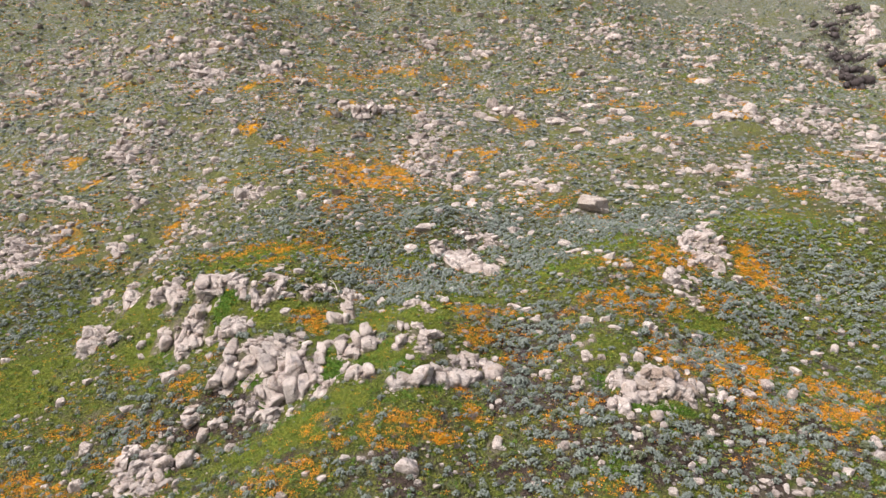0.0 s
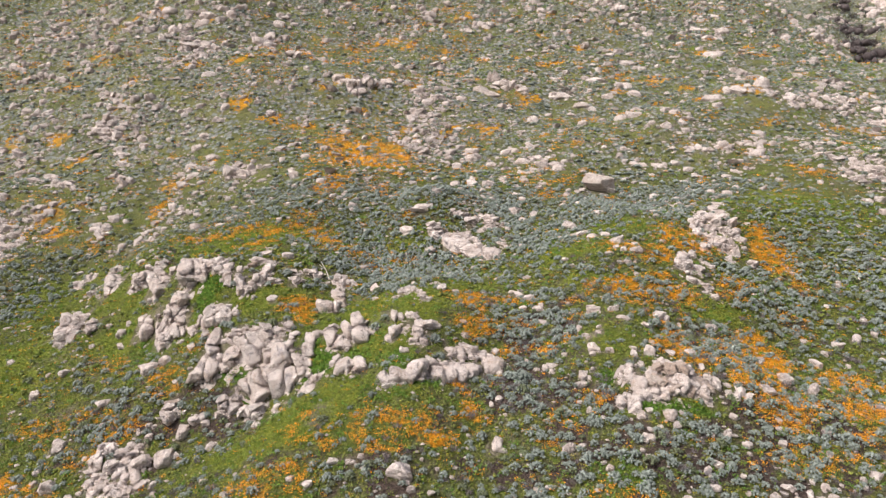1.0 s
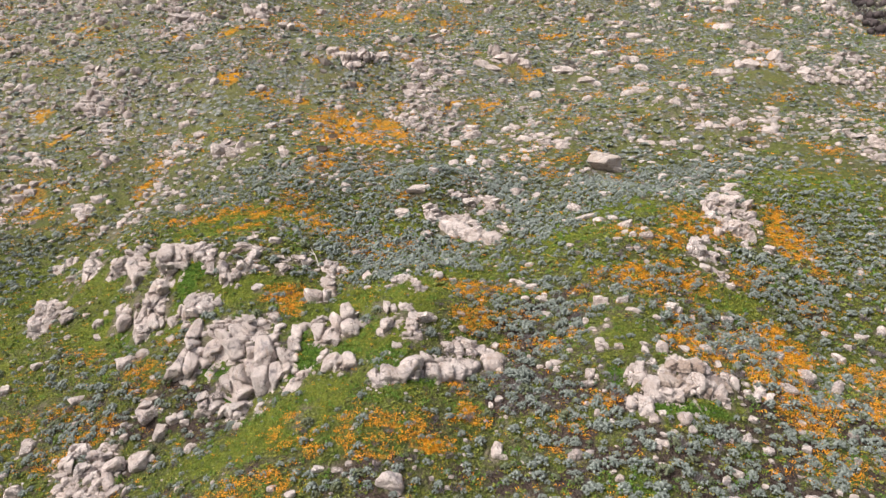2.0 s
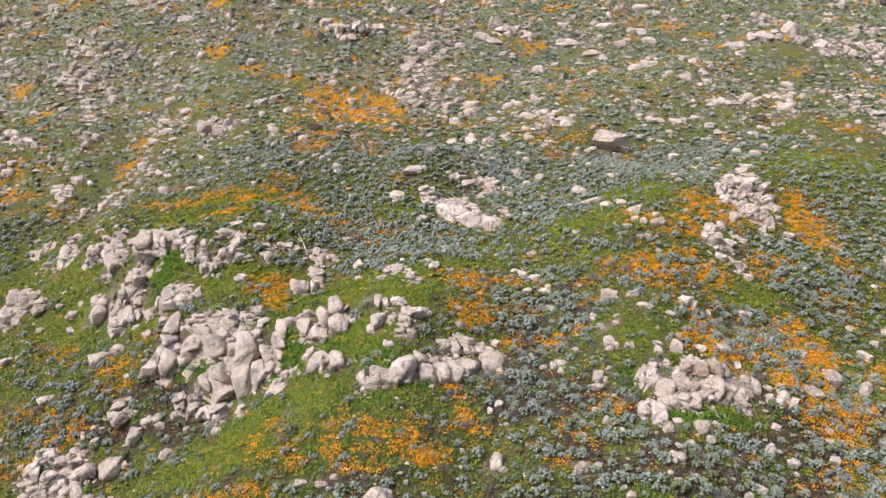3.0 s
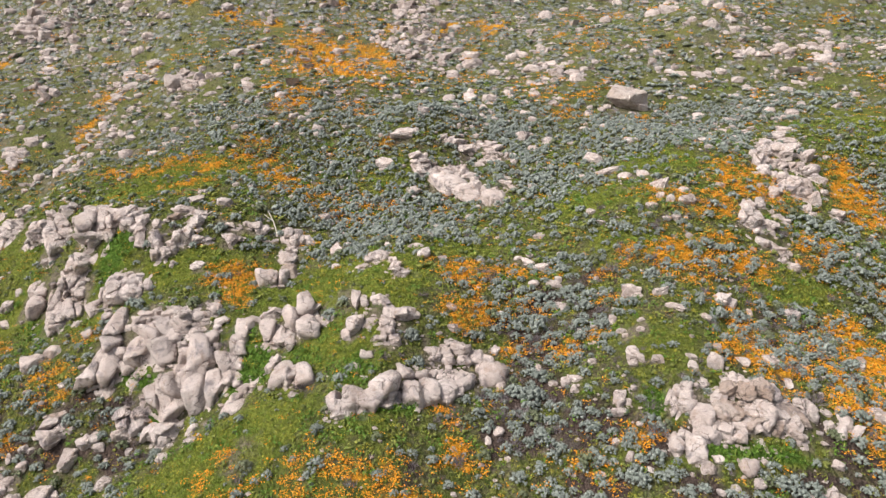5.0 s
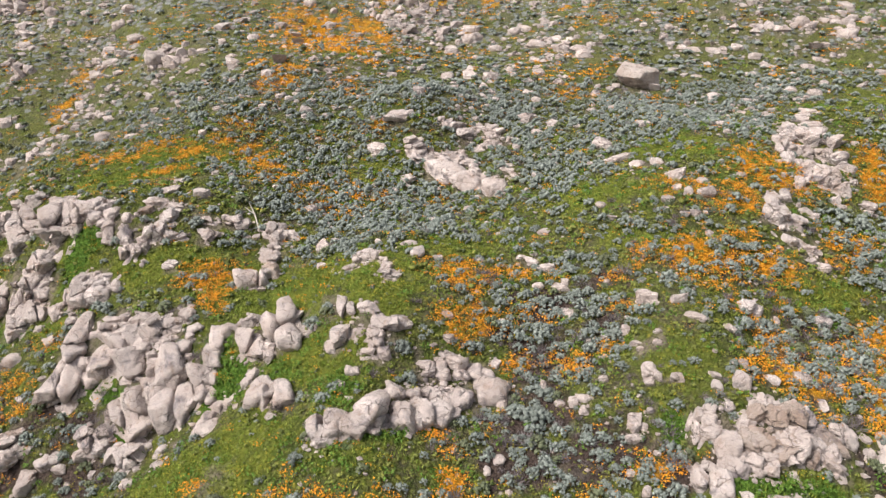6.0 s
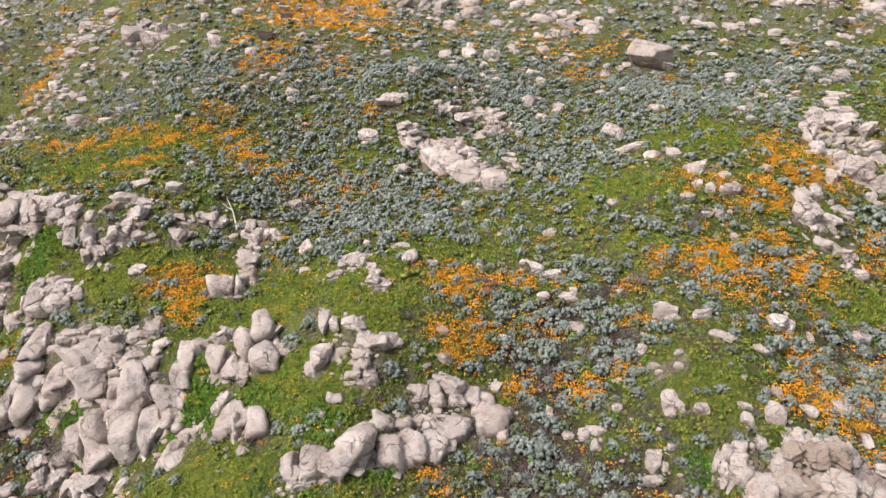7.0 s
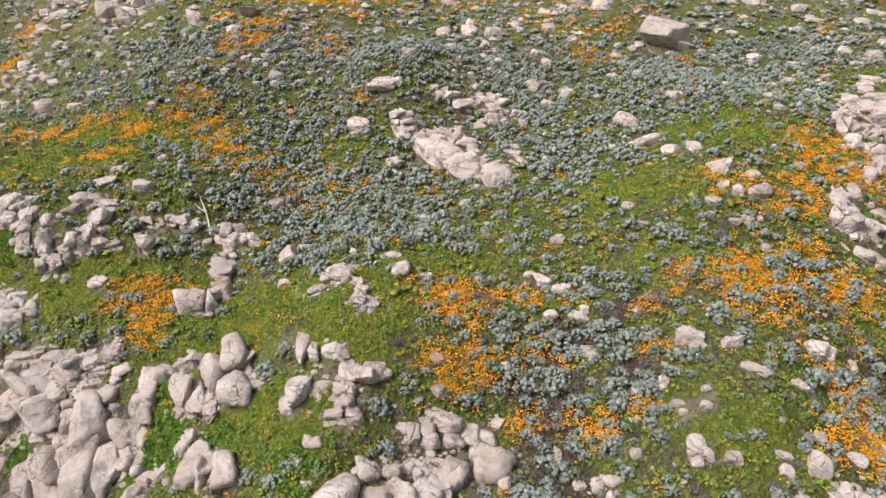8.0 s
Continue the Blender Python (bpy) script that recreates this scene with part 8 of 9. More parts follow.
o = outcrop("upper_cliff", "pale vertical granite cliff on the upper slope", -102.6, 182.0)
rock(o, -104.55, 181.85, 0.82, 1.92, 1.49, 2.12, 30, 10, 4, 1)
rock(o, -103.00, 182.66, 0.76, 1.76, 1.36, 1.94, 29, 10, 4, 1)
rock(o, -100.16, 181.52, 0.57, 1.33, 1.03, 1.47, 29, 10, 3, 1)
rock(o, -97.14, 179.50, 0.49, 1.13, 0.87, 1.24, 28, 10, 2, 1)
rock(o, -106.22, 180.44, 0.65, 1.51, 1.17, 1.66, 30, 10, 5, 1)
rock(o, -89.55, 168.49, 0.37, 0.88, 0.67, 0.96, 28, 10, 8, 1)
rock(o, -107.63, 179.94, 0.48, 1.13, 0.88, 1.25, 31, 0, 4, 1)
rock(o, -105.39, 188.21, 0.44, 1.75, 1.35, 1.13, 29, 0, 7, 1)
o = outcrop("upper_block_row", "row of pale granite blocks on the upper slope", -74.5, 159.5)
rock(o, -75.22, 159.00, 0.64, 1.82, 1.41, 1.65, 25, 0, 7, 1)
rock(o, -72.80, 157.48, 0.70, 1.62, 1.26, 1.79, 25, 15, 6, 1)
rock(o, -69.41, 154.34, 0.52, 1.30, 1.01, 1.32, 24, 0, 3, 1)
rock(o, -70.16, 152.91, 0.29, 1.44, 1.12, 0.75, 25, 0, 2, 1)
rock(o, -78.53, 162.16, 0.31, 1.19, 0.92, 0.78, 26, 0, 3, 1)
o = outcrop("upper_tower", "stacked granite tower on the upper slope", -65.2, 184.5)
rock(o, -66.27, 185.51, 0.78, 2.49, 1.93, 2.00, 20, 0, 7, 1)
rock(o, -63.33, 181.99, 0.76, 3.20, 2.48, 1.96, 19, 10, 8, 1)
rock(o, -61.18, 183.80, 0.82, 1.89, 1.47, 2.09, 18, 15, 9, 1)
rock(o, -65.49, 180.82, 0.59, 1.86, 1.45, 1.52, 20, 0, 8, 1)
rock(o, -60.76, 177.64, 0.50, 2.76, 2.13, 1.28, 19, 0, 6, 1)
rock(o, -71.15, 190.80, 0.70, 2.55, 1.97, 1.81, 20, 10, 10, 1)
rock(o, -72.37, 186.38, 0.60, 1.92, 1.48, 1.56, 21, 0, 9, 1)
rock(o, -68.40, 191.98, 0.53, 2.16, 1.67, 1.37, 20, 0, 10, 1)
rock(o, -58.49, 182.30, 0.51, 1.31, 1.02, 1.31, 18, 0, 10, 1)
o = outcrop("upper_dome", "domed granite outcrop with a dark overhang", -46.7, 189.0)
rock(o, -48.81, 188.77, 1.15, 2.74, 2.12, 2.95, 14, 0, 8, 1)
rock(o, -46.86, 192.41, 0.80, 2.17, 1.69, 2.07, 14, 10, 10, 1)
rock(o, -46.37, 188.08, 0.70, 2.72, 2.10, 1.80, 14, 10, 9, 0)
rock(o, -45.94, 172.91, 0.49, 1.61, 1.24, 1.24, 15, 0, 8, 1)
rock(o, -44.60, 192.76, 0.51, 1.19, 0.92, 1.31, 13, 0, 11, 1)
rock(o, -43.98, 186.23, 0.44, 1.55, 1.20, 1.12, 13, 0, 5, 1)
o = outcrop("upper_crag", "pale crag on the upper slope", -34.3, 171.9)
rock(o, -36.22, 171.24, 0.87, 2.04, 1.57, 2.25, 12, 0, 5, 1)
rock(o, -36.42, 186.82, 0.61, 1.93, 1.50, 1.57, 11, 15, 6, 1)
rock(o, -31.20, 180.47, 0.42, 2.42, 1.88, 1.08, 10, 20, 5, 1)
rock(o, -35.86, 165.24, 0.39, 1.54, 1.19, 0.99, 12, 0, 7, 1)
o = outcrop("upper_fan", "fan of pale granite slabs on the upper slope", -17.1, 155.7)
rock(o, -19.02, 154.45, 0.81, 2.29, 1.78, 2.09, 7, 15, 3, 1)
rock(o, -16.70, 155.58, 0.94, 2.18, 1.69, 2.40, 6, 20, 2, 1)
rock(o, -14.57, 156.37, 0.71, 1.65, 1.27, 1.81, 5, 20, 3, 1)
rock(o, -12.41, 158.61, 0.77, 1.79, 1.38, 1.97, 4, 30, 3, 1)
rock(o, -18.38, 153.11, 0.36, 2.38, 1.84, 0.93, 7, 0, 10, 1)
rock(o, -21.76, 154.79, 0.37, 1.13, 0.87, 0.94, 8, 0, 5, 1)
o = outcrop("upper_layers", "dark layered granite on the upper slope", 15.0, 163.8)
rock(o, 13.67, 162.59, 0.85, 2.44, 1.89, 2.18, -5, 15, 5, 3)
rock(o, 16.42, 163.07, 0.93, 2.42, 1.88, 2.39, -6, 20, 6, 3)
rock(o, 11.84, 165.61, 0.47, 1.73, 1.33, 1.20, -4, 0, 5, 1)
rock(o, 18.32, 161.71, 0.63, 1.56, 1.21, 1.62, -6, 20, 1, 3)
o = outcrop("far_pink_crag", "weathered pinkish crag on the far slope", 54.9, 233.5)
rock(o, 52.40, 237.09, 0.87, 2.66, 2.06, 2.25, -12, 0, 10, 3)
rock(o, 56.31, 237.32, 1.04, 2.42, 1.87, 2.67, -13, 10, 10, 3)
rock(o, 57.74, 230.98, 0.64, 2.59, 2.00, 1.64, -14, 15, 11, 1)
rock(o, 55.16, 228.01, 0.52, 2.09, 1.62, 1.35, -14, 0, 9, 1)
rock(o, 46.51, 222.22, 0.41, 2.27, 1.76, 1.05, -12, 0, 9, 1)
rock(o, 60.86, 244.08, 0.75, 1.73, 1.35, 1.91, -14, 0, 11, 1)
o = outcrop("far_bedrock", "pale exposed bedrock on the far slope", 83.4, 223.5)
rock(o, 79.57, 224.65, 0.63, 3.01, 2.33, 1.61, -20, 10, 6, 1)
rock(o, 78.23, 210.66, 0.58, 2.82, 2.19, 1.51, -20, -10, 7, 1)
rock(o, 83.36, 214.83, 0.39, 2.20, 1.71, 1.03, -21, -10, 7, 1)
rock(o, 93.35, 246.75, 0.46, 3.27, 2.54, 1.17, -21, -10, 10, 1)
rock(o, 85.21, 238.36, 0.55, 2.45, 1.90, 1.42, -20, 0, 7, 1)
rock(o, 86.61, 221.22, 0.54, 2.86, 2.22, 1.38, -21, 0, 8, 1)
o = outcrop("valley_crag", "pale crag at the mouth of a far gully", 261.4, 422.0)
rock(o, 273.34, 442.04, 2.06, 5.48, 4.23, 5.30, -32, -20, 9, 1)
rock(o, 258.94, 423.11, 1.75, 5.61, 4.35, 4.52, -31, -20, 8, 1)
rock(o, 257.91, 409.93, 2.16, 5.04, 3.89, 5.55, -32, -20, 8, 1)
rock(o, 245.99, 403.49, 1.48, 4.12, 3.18, 3.83, -31, -20, 9, 1)
rock(o, 281.76, 450.35, 1.03, 4.55, 3.52, 2.63, -32, -20, 11, 1)
rock(o, 235.29, 377.55, 1.04, 4.64, 3.60, 2.69, -32, -15, 8, 1)
o = outcrop("mid_crag", "pale granite crag seen edge on", -69.2, 125.4)
rock(o, -73.12, 129.26, 0.44, 1.38, 1.07, 1.12, 29, 0, 3, 1)
rock(o, -69.67, 125.90, 0.42, 1.75, 1.35, 1.09, 29, 10, 4, 1)
rock(o, -67.27, 124.36, 0.36, 1.46, 1.13, 0.92, 28, 10, 7, 1)
rock(o, -70.97, 124.84, 0.24, 1.19, 0.93, 0.62, 30, 0, 6, 1)
rock(o, -65.60, 123.08, 0.24, 0.91, 0.71, 0.61, 28, 0, 9, 1)
o = outcrop("layered_scar", "layered granite scar on the upper slope", 2.5, 206.8)
rock(o, -4.29, 218.35, 1.02, 3.37, 2.61, 2.61, 1, 10, 7, 1)
rock(o, -7.14, 224.23, 0.72, 2.28, 1.77, 1.86, 2, 0, 11, 1)
rock(o, 1.11, 226.37, 0.73, 2.08, 1.61, 1.88, -0, 0, 10, 1)
rock(o, 10.49, 209.76, 0.48, 2.16, 1.66, 1.25, -3, 0, 6, 1)
rock(o, 13.02, 208.85, 0.59, 2.37, 1.83, 1.50, -4, 15, 6, 1)
rock(o, 6.93, 205.89, 0.38, 2.10, 1.63, 0.98, -2, -10, 9, 1)
rock(o, -1.31, 176.18, 0.66, 2.39, 1.85, 1.71, 0, 20, 4, 3)
rock(o, 0.93, 186.63, 0.44, 1.55, 1.20, 1.13, -0, 0, 5, 1)
o = outcrop("gully_wall", "pale rock wall along a dry gully", -6.7, 140.4)
rock(o, -6.95, 139.61, 0.46, 1.17, 0.91, 1.19, 3, 0, 7, 1)
rock(o, -5.30, 143.22, 0.40, 1.05, 0.82, 1.05, 2, 0, 7, 1)
rock(o, -8.05, 138.05, 0.39, 1.02, 0.79, 1.01, 3, 0, 7, 1)
rock(o, -5.64, 136.07, 0.32, 1.44, 1.11, 0.83, 2, 10, 6, 1)
rock(o, -9.87, 139.33, 0.33, 1.02, 0.80, 0.85, 4, 0, 7, 1)
rock(o, -4.54, 137.94, 0.37, 0.87, 0.68, 0.96, 2, 0, 7, 1)
rock(o, -3.57, 146.78, 0.33, 0.77, 0.59, 0.85, 1, 0, 7, 1)
rock(o, -9.45, 141.90, 0.33, 0.90, 0.70, 0.87, 4, 0, 7, 1)

# bedrock that joins the rocks of an outcrop: a low fissured swell under them
def bedrock(o, rows, seed):
    d = np.array([(x, y, turn, spin, sx, sy, sz) for x, y, r, turn, spin, back, sx, sy, sz in rows])
    pad = 1.2 * d[:, 4:6].max()
    nx, ny = (int((d[:, k].max() - d[:, k].min() + 2 * pad) / 0.16) + 2 for k in (0, 1))
    x, y = np.meshgrid(d[:, 0].min() - pad + 0.16 * np.arange(nx), d[:, 1].min() - pad + 0.16 * np.arange(ny))
    rise = np.full(x.shape, -0.5)
    for cx, cy, turn, spin, sx, sy, sz in d:
        a = radians(turn - spin)
        u, v = (x - cx) * math.cos(a) + (y - cy) * math.sin(a), (y - cy) * math.cos(a) - (x - cx) * math.sin(a)
        rise = np.maximum(rise, 0.17 * min(sz, 0.9) * (1.0 - (u / (0.85 * sx + 0.05)) ** 2 - (v / (0.75 * sy + 0.05)) ** 2))
    flat = np.stack([x.ravel(), y.ravel(), 0 * x.ravel()], -1)
    r = np.random.RandomState(seed)
    warp = flat + 0.25 * np.stack([lattice(flat * 1.1, seed + k) for k in range(3)], -1) * np.array([1, 1, 0])
    lo, span = warp.min(axis=0), np.ptp(warp, axis=0)
    points = lo + r.rand(int(np.clip(span[0] * span[1] / 0.55, 6, 260)), 3) * span
    which, edge = cells(warp, points)
    lift = r.normal(0, 0.09, len(points))[which] - 0.22 * np.exp(-(edge / 0.09) ** 2) + 0.07 * fractal(flat * 1.7, seed, 4)
    h = rise.ravel() + np.where(rise.ravel() > -0.3, lift, 0)
    z = ground_z(x, y).ravel() + h
    idx = np.arange(x.size).reshape(x.shape)
    quads = np.stack([idx[:-1, :-1], idx[:-1, 1:], idx[1:, 1:], idx[1:, :-1]], -1).reshape(-1, 4)
    quads = quads[h[quads].max(axis=1) > -0.05]
    sheet = np.arange(x.size)  # one sheet of rock for each stretch that hangs together
    for _ in range(400):
        low = sheet[quads].min(axis=1)
        before = sheet.copy()
        for k in range(4):
            np.minimum.at(sheet, quads[:, k], low)
        if (before == sheet).all():
            break
    for mark in np.unique(sheet[quads[:, 0]]):
        mine = quads[sheet[quads[:, 0]] == mark]
        if len(mine) < 12:
            continue
        used, back = np.unique(mine, return_inverse=True)
        verts = np.stack([x.ravel(), y.ravel(), z], -1)[used] - np.array(o.location)
        part("bedrock", solid("bedrock", verts, back.reshape(-1, 4), ROCK, True), o)


for k, (o, rows) in enumerate(list(PILES.values())):
    if len(rows) > 3 and rows[0][1] < 98:
        bedrock(o, rows, 4000 + 10 * k)

# broken pieces wedged between the rocks of an outcrop
for o, rows in list(PILES.values()):
    if len(rows) < 4:
        continue
    rr, rows = np.random.RandomState(len(rows) + int(abs(rows[0][0]) * 10)), list(rows)
    for i, (x, y, r, turn, spin, back, *_) in enumerate(rows):
        gaps = sorted((math.hypot(x - q[0], y - q[1]), j) for j, q in enumerate(rows) if j != i)[:3]
        for d, j in gaps[:2 if r > 0.5 else 1]:
            q = rows[j]
            if d > 2.6 * (r + q[2]) or rr.rand() < 0.2:
                continue
            k, s = rr.uniform(0.35, 0.65), rr.uniform(0.32, 0.6) * 0.5 * (r + q[2])
            rock(o, x + (q[0] - x) * k + rr.normal(0, 0.2 * s), y + (q[1] - y) * k + rr.normal(0, 0.3 * s), 0.35 * s, s * rr.uniform(0.8, 1.5), s, s * rr.uniform(0.7, 1.1), turn, spin + rr.uniform(-30, 30), back, 1 if rr.rand() < 0.7 else 2)

# loose stones, strewn in drifts
PEBBLES = [weathered(0 if i < 2 else 1, 1, 9000 + i, (1, 0.9, 0.7), 1)[0] for i in range(4)] + [weathered(1 + i % 2, (0, 1, 2)[i % 3], 9100 + i, (1, 0.85, 0.65), 1)[0] for i in range(6)]
drift = [[] for _ in PEBBLES]
strew = np.random.RandomState(77)


def rubble(x, y, rx, ry, turn, count, size):
    a = radians(turn)
    for _ in range(int(count * (1.2 if y < 110 else 5.5))):
        u, v = strew.normal(0, 0.55 if y < 110 else 0.70, 2)
        px, py = x + u * rx * math.cos(a) - v * ry * math.sin(a), y + u * rx * math.sin(a) + v * ry * math.cos(a)
        s = 0.5 * size * (min(2.0, max(0.35, strew.lognormal(-0.28, 0.42))) if y < 110 else min(2.0, max(0.22, strew.lognormal(-0.55, 0.6))))
        k = strew.randint(4, 10) if s > (0.38 if y < 130 else 1.1) else strew.randint(0, 4)
        drift[k].append((px, py, s, strew.uniform(0, 6.28), strew.uniform(0.5, 1.15)))
        LAID.append((px, py, s * 0.8))


rubble(-3.0, 150.6, 4.4, 10.1, -8, 70, 1.15)
rubble(-1.6, 136.3, 3.5, 6.7, -3, 40, 1.04)
rubble(-5.8, 159.4, 7.0, 8.5, 44, 25, 1.08)
rubble(-93.7, 206.9, 19.9, 24.2, -9, 55, 1.94)
rubble(-104.3, 206.9, 21.0, 30.4, -9, 60, 1.78)
rubble(-112.5, 205.7, 19.1, 11.7, -9, 30, 1.60)
rubble(-68.2, 170.1, 10.0, 18.8, 8, 45, 1.41)
rubble(-70.0, 197.0, 14.9, 7.6, -11, 40, 1.61)
rubble(-59.9, 207.7, 13.6, 10.5, -11, 40, 1.68)
rubble(-31.6, 236.3, 22.1, 24.1, -8, 45, 1.64)
rubble(-11.0, 210.2, 15.7, 10.3, -9, 35, 1.44)
rubble(-43.4, 167.3, 9.7, 19.6, 2, 25, 1.18)
rubble(-60.2, 180.5, 6.5, 11.5, 1, 25, 1.30)
rubble(-61.6, 145.6, 11.2, 4.3, -10, 40, 1.07)
rubble(-67.6, 145.0, 5.1, 3.9, -12, 30, 1.50)
rubble(-87.5, 152.0, 10.0, 5.9, -15, 25, 1.20)
rubble(-121.9, 203.8, 14.3, 28.9, -19, 30, 1.62)
rubble(-86.4, 140.6, 7.8, 6.6, -15, 25, 1.40)
rubble(-74.0, 115.2, 5.4, 4.6, -14, 50, 1.18)
rubble(-61.5, 135.7, 5.6, 3.7, -10, 15, 1.01)
rubble(-48.5, 131.5, 3.7, 7.8, -4, 20, 0.96)
rubble(-33.2, 150.8, 16.6, 6.0, -5, 40, 0.91)
rubble(21.6, 227.5, 18.7, 16.2, -11, 35, 1.76)
rubble(35.2, 208.1, 17.9, 10.0, -14, 35, 1.45)
rubble(29.9, 166.4, 8.9, 9.7, 7, 25, 1.29)
rubble(57.1, 228.2, 17.5, 12.9, 11, 25, 1.81)
rubble(41.1, 186.8, 16.5, 9.7, 8, 25, 1.30)
rubble(45.8, 134.3, 3.3, 14.8, -4, 25, 1.08)
rubble(85.2, 222.3, 36.8, 66.6, -51, 45, 1.83)
rubble(92.8, 303.5, 37.3, 29.1, -6, 30, 2.19)
rubble(184.8, 407.1, 51.1, 92.9, -2, 60, 3.45)
rubble(193.1, 364.9, 36.6, 82.0, -12, 60, 3.18)
rubble(155.6, 283.3, 14.0, 25.7, 7, 40, 2.48)
rubble(110.0, 223.4, 32.4, 35.8, 11, 20, 1.70)
rubble(247.8, 400.7, 9.3, 76.6, -15, 50, 4.03)
rubble(166.7, 270.5, 6.6, 65.5, -62, 25, 2.16)
rubble(88.9, 165.4, 21.0, 18.9, 11, 30, 1.43)
rubble(80.6, 147.0, 10.6, 3.4, 16, 20, 1.28)
rubble(84.5, 140.3, 8.6, 6.9, 9, 22, 1.12)
rubble(67.2, 110.3, 3.6, 7.6, -2, 30, 1.10)
rubble(54.8, 126.0, 7.3, 7.0, 13, 18, 1.05)
rubble(38.6, 124.6, 15.3, 5.9, -7, 40, 0.77)
rubble(12.7, 129.6, 8.4, 7.4, -18, 25, 0.88)
rubble(9.4, 145.9, 7.5, 6.5, 4, 22, 1.00)
rubble(5.1, 171.8, 8.6, 11.7, 14, 22, 1.17)
rubble(5.6, 98.8, 3.6, 2.7, 9, 14, 0.68)
rubble(54.5, 242.1, 8.7, 20.8, -7, 15, 1.92)
rubble(67.6, 125.9, 10.8, 7.8, 16, 14, 1.10)
rubble(5.7, 97.0, 3.4, 2.6, 19, 14, 0.61)
rubble(34.5, 88.0, 2.8, 8.3, 24, 26, 0.66)
rubble(28.1, 75.6, 2.4, 3.5, 22, 12, 0.49)
rubble(22.8, 57.8, 1.9, 1.5, 11, 18, 0.38)
rubble(20.4, 57.4, 4.3, 1.5, 9, 10, 0.32)
rubble(-27.9, 79.6, 4.1, 1.8, -17, 16, 0.53)
rubble(-21.4, 78.6, 3.2, 1.4, 1, 12, 0.44)
rubble(-40.6, 88.0, 11.2, 3.9, -33, 14, 0.64)
rubble(-15.7, 66.4, 3.3, 2.7, -5, 24, 0.42)
rubble(-17.9, 64.7, 2.9, 1.1, -9, 16, 0.43)
rubble(-16.7, 62.1, 2.5, 1.2, -23, 10, 0.37)
rubble(2.9, 63.6, 2.5, 1.4, 6, 14, 0.34)
rubble(-2.1, 65.0, 2.6, 1.4, 16, 8, 0.34)
rubble(16.6, 57.2, 2.2, 2.0, -4, 12, 0.31)
rubble(-28.8, 58.5, 3.1, 4.0, -10, 40, 0.56)
rubble(27.4, 50.0, 2.4, 1.3, 8, 14, 0.43)
rubble(35.7, 99.7, 4.0, 2.8, -32, 14, 0.67)
rubble(-21.1, 102.3, 3.2, 4.1, -11, 16, 0.51)
rubble(-43.5, 114.6, 3.7, 3.8, -23, 10, 0.91)
rubble(-45.6, 125.2, 2.6, 4.5, -32, 6, 1.35)
rubble(-35.6, 117.3, 6.6, 3.6, -27, 10, 0.59)
rubble(-10.7, 111.8, 4.7, 5.0, 27, 14, 0.50)
rubble(-12.7, 99.6, 5.0, 3.0, 11, 12, 0.38)
for o, rows in PILES.values():  # chips at the foot of the outcrops
    for x, y, r, turn, spin, back, *_ in rows:
        for _ in range(6 if y < 98 else 3):
            a, d, s = strew.uniform(0, 6.28), r * strew.uniform(0.5, 1.5), min(0.42, max(0.09, r * strew.uniform(0.12, 0.38)))
            drift[strew.randint(0, 4)].append((x + d * math.cos(a), y + d * math.sin(a), s, strew.uniform(0, 6.28), strew.uniform(0.6, 1.2)))
for _ in range(15000):  # single stones all over the slope
    py = strew.uniform(100, 290) if strew.rand() < 0.82 else strew.uniform(45, 120)
    px = strew.uniform(-0.78, 0.78) * py
    if cover_of(BANKS, np.array([px]), np.array([py]))[0] > 0.4:
        continue
    if py > 100 and ripple(np.array([px]), np.array([py]), 22.0, 75)[0] + 0.6 * ripple(np.array([px]), np.array([py]), 7.0, 76)[0] < strew.uniform(-0.7, 0.7):
        continue
    s = min(0.75, strew.lognormal(-1.75 if py < 100 else -1.4, 0.55)) * (1 + max(0, py - 60) / 130)
    drift[strew.randint(0, 4) if s < 0.4 or py > 110 else strew.randint(4, 10)].append((px, py, s, strew.uniform(0, 6.28), strew.uniform(0.55, 1.1)))
pairs = []
for tpl, rows in zip(PEBBLES, drift):
    d = np.array(rows)
    xyz = np.stack([d[:, 0], d[:, 1], ground_z(d[:, 0], d[:, 1]) + 0.04 * d[:, 2]], -1)
    pairs.append(strewn(tpl, xyz, d[:, 2], d[:, 3], squash=d[:, 4]))
tagged(new("loose_stones", solid("loose_stones", *merged(pairs), ROCK)), "pale granite stones strewn over the hillside", "stones", kind="stuff")

# ---- where rocks leave no room for plants ----
CELL, X0, Y0 = 0.25, -220.0, 40.0
taken = np.zeros((1760, 1240), bool)
for x, y, r in LAID:
    k = max(1, int(r * 0.85 / CELL))
    i, j = max(k, int((x - X0) / CELL)), max(k, int((y - Y0) / CELL))
    taken[max(0, i - k):i + k + 1, max(0, j - k):j + k + 1] = True


def free(x, y):
    i, j = np.clip(((x - X0) / CELL).astype(int), 0, 1759), np.clip(((y - Y0) / CELL).astype(int), 0, 1239)
    return ~taken[i, j]


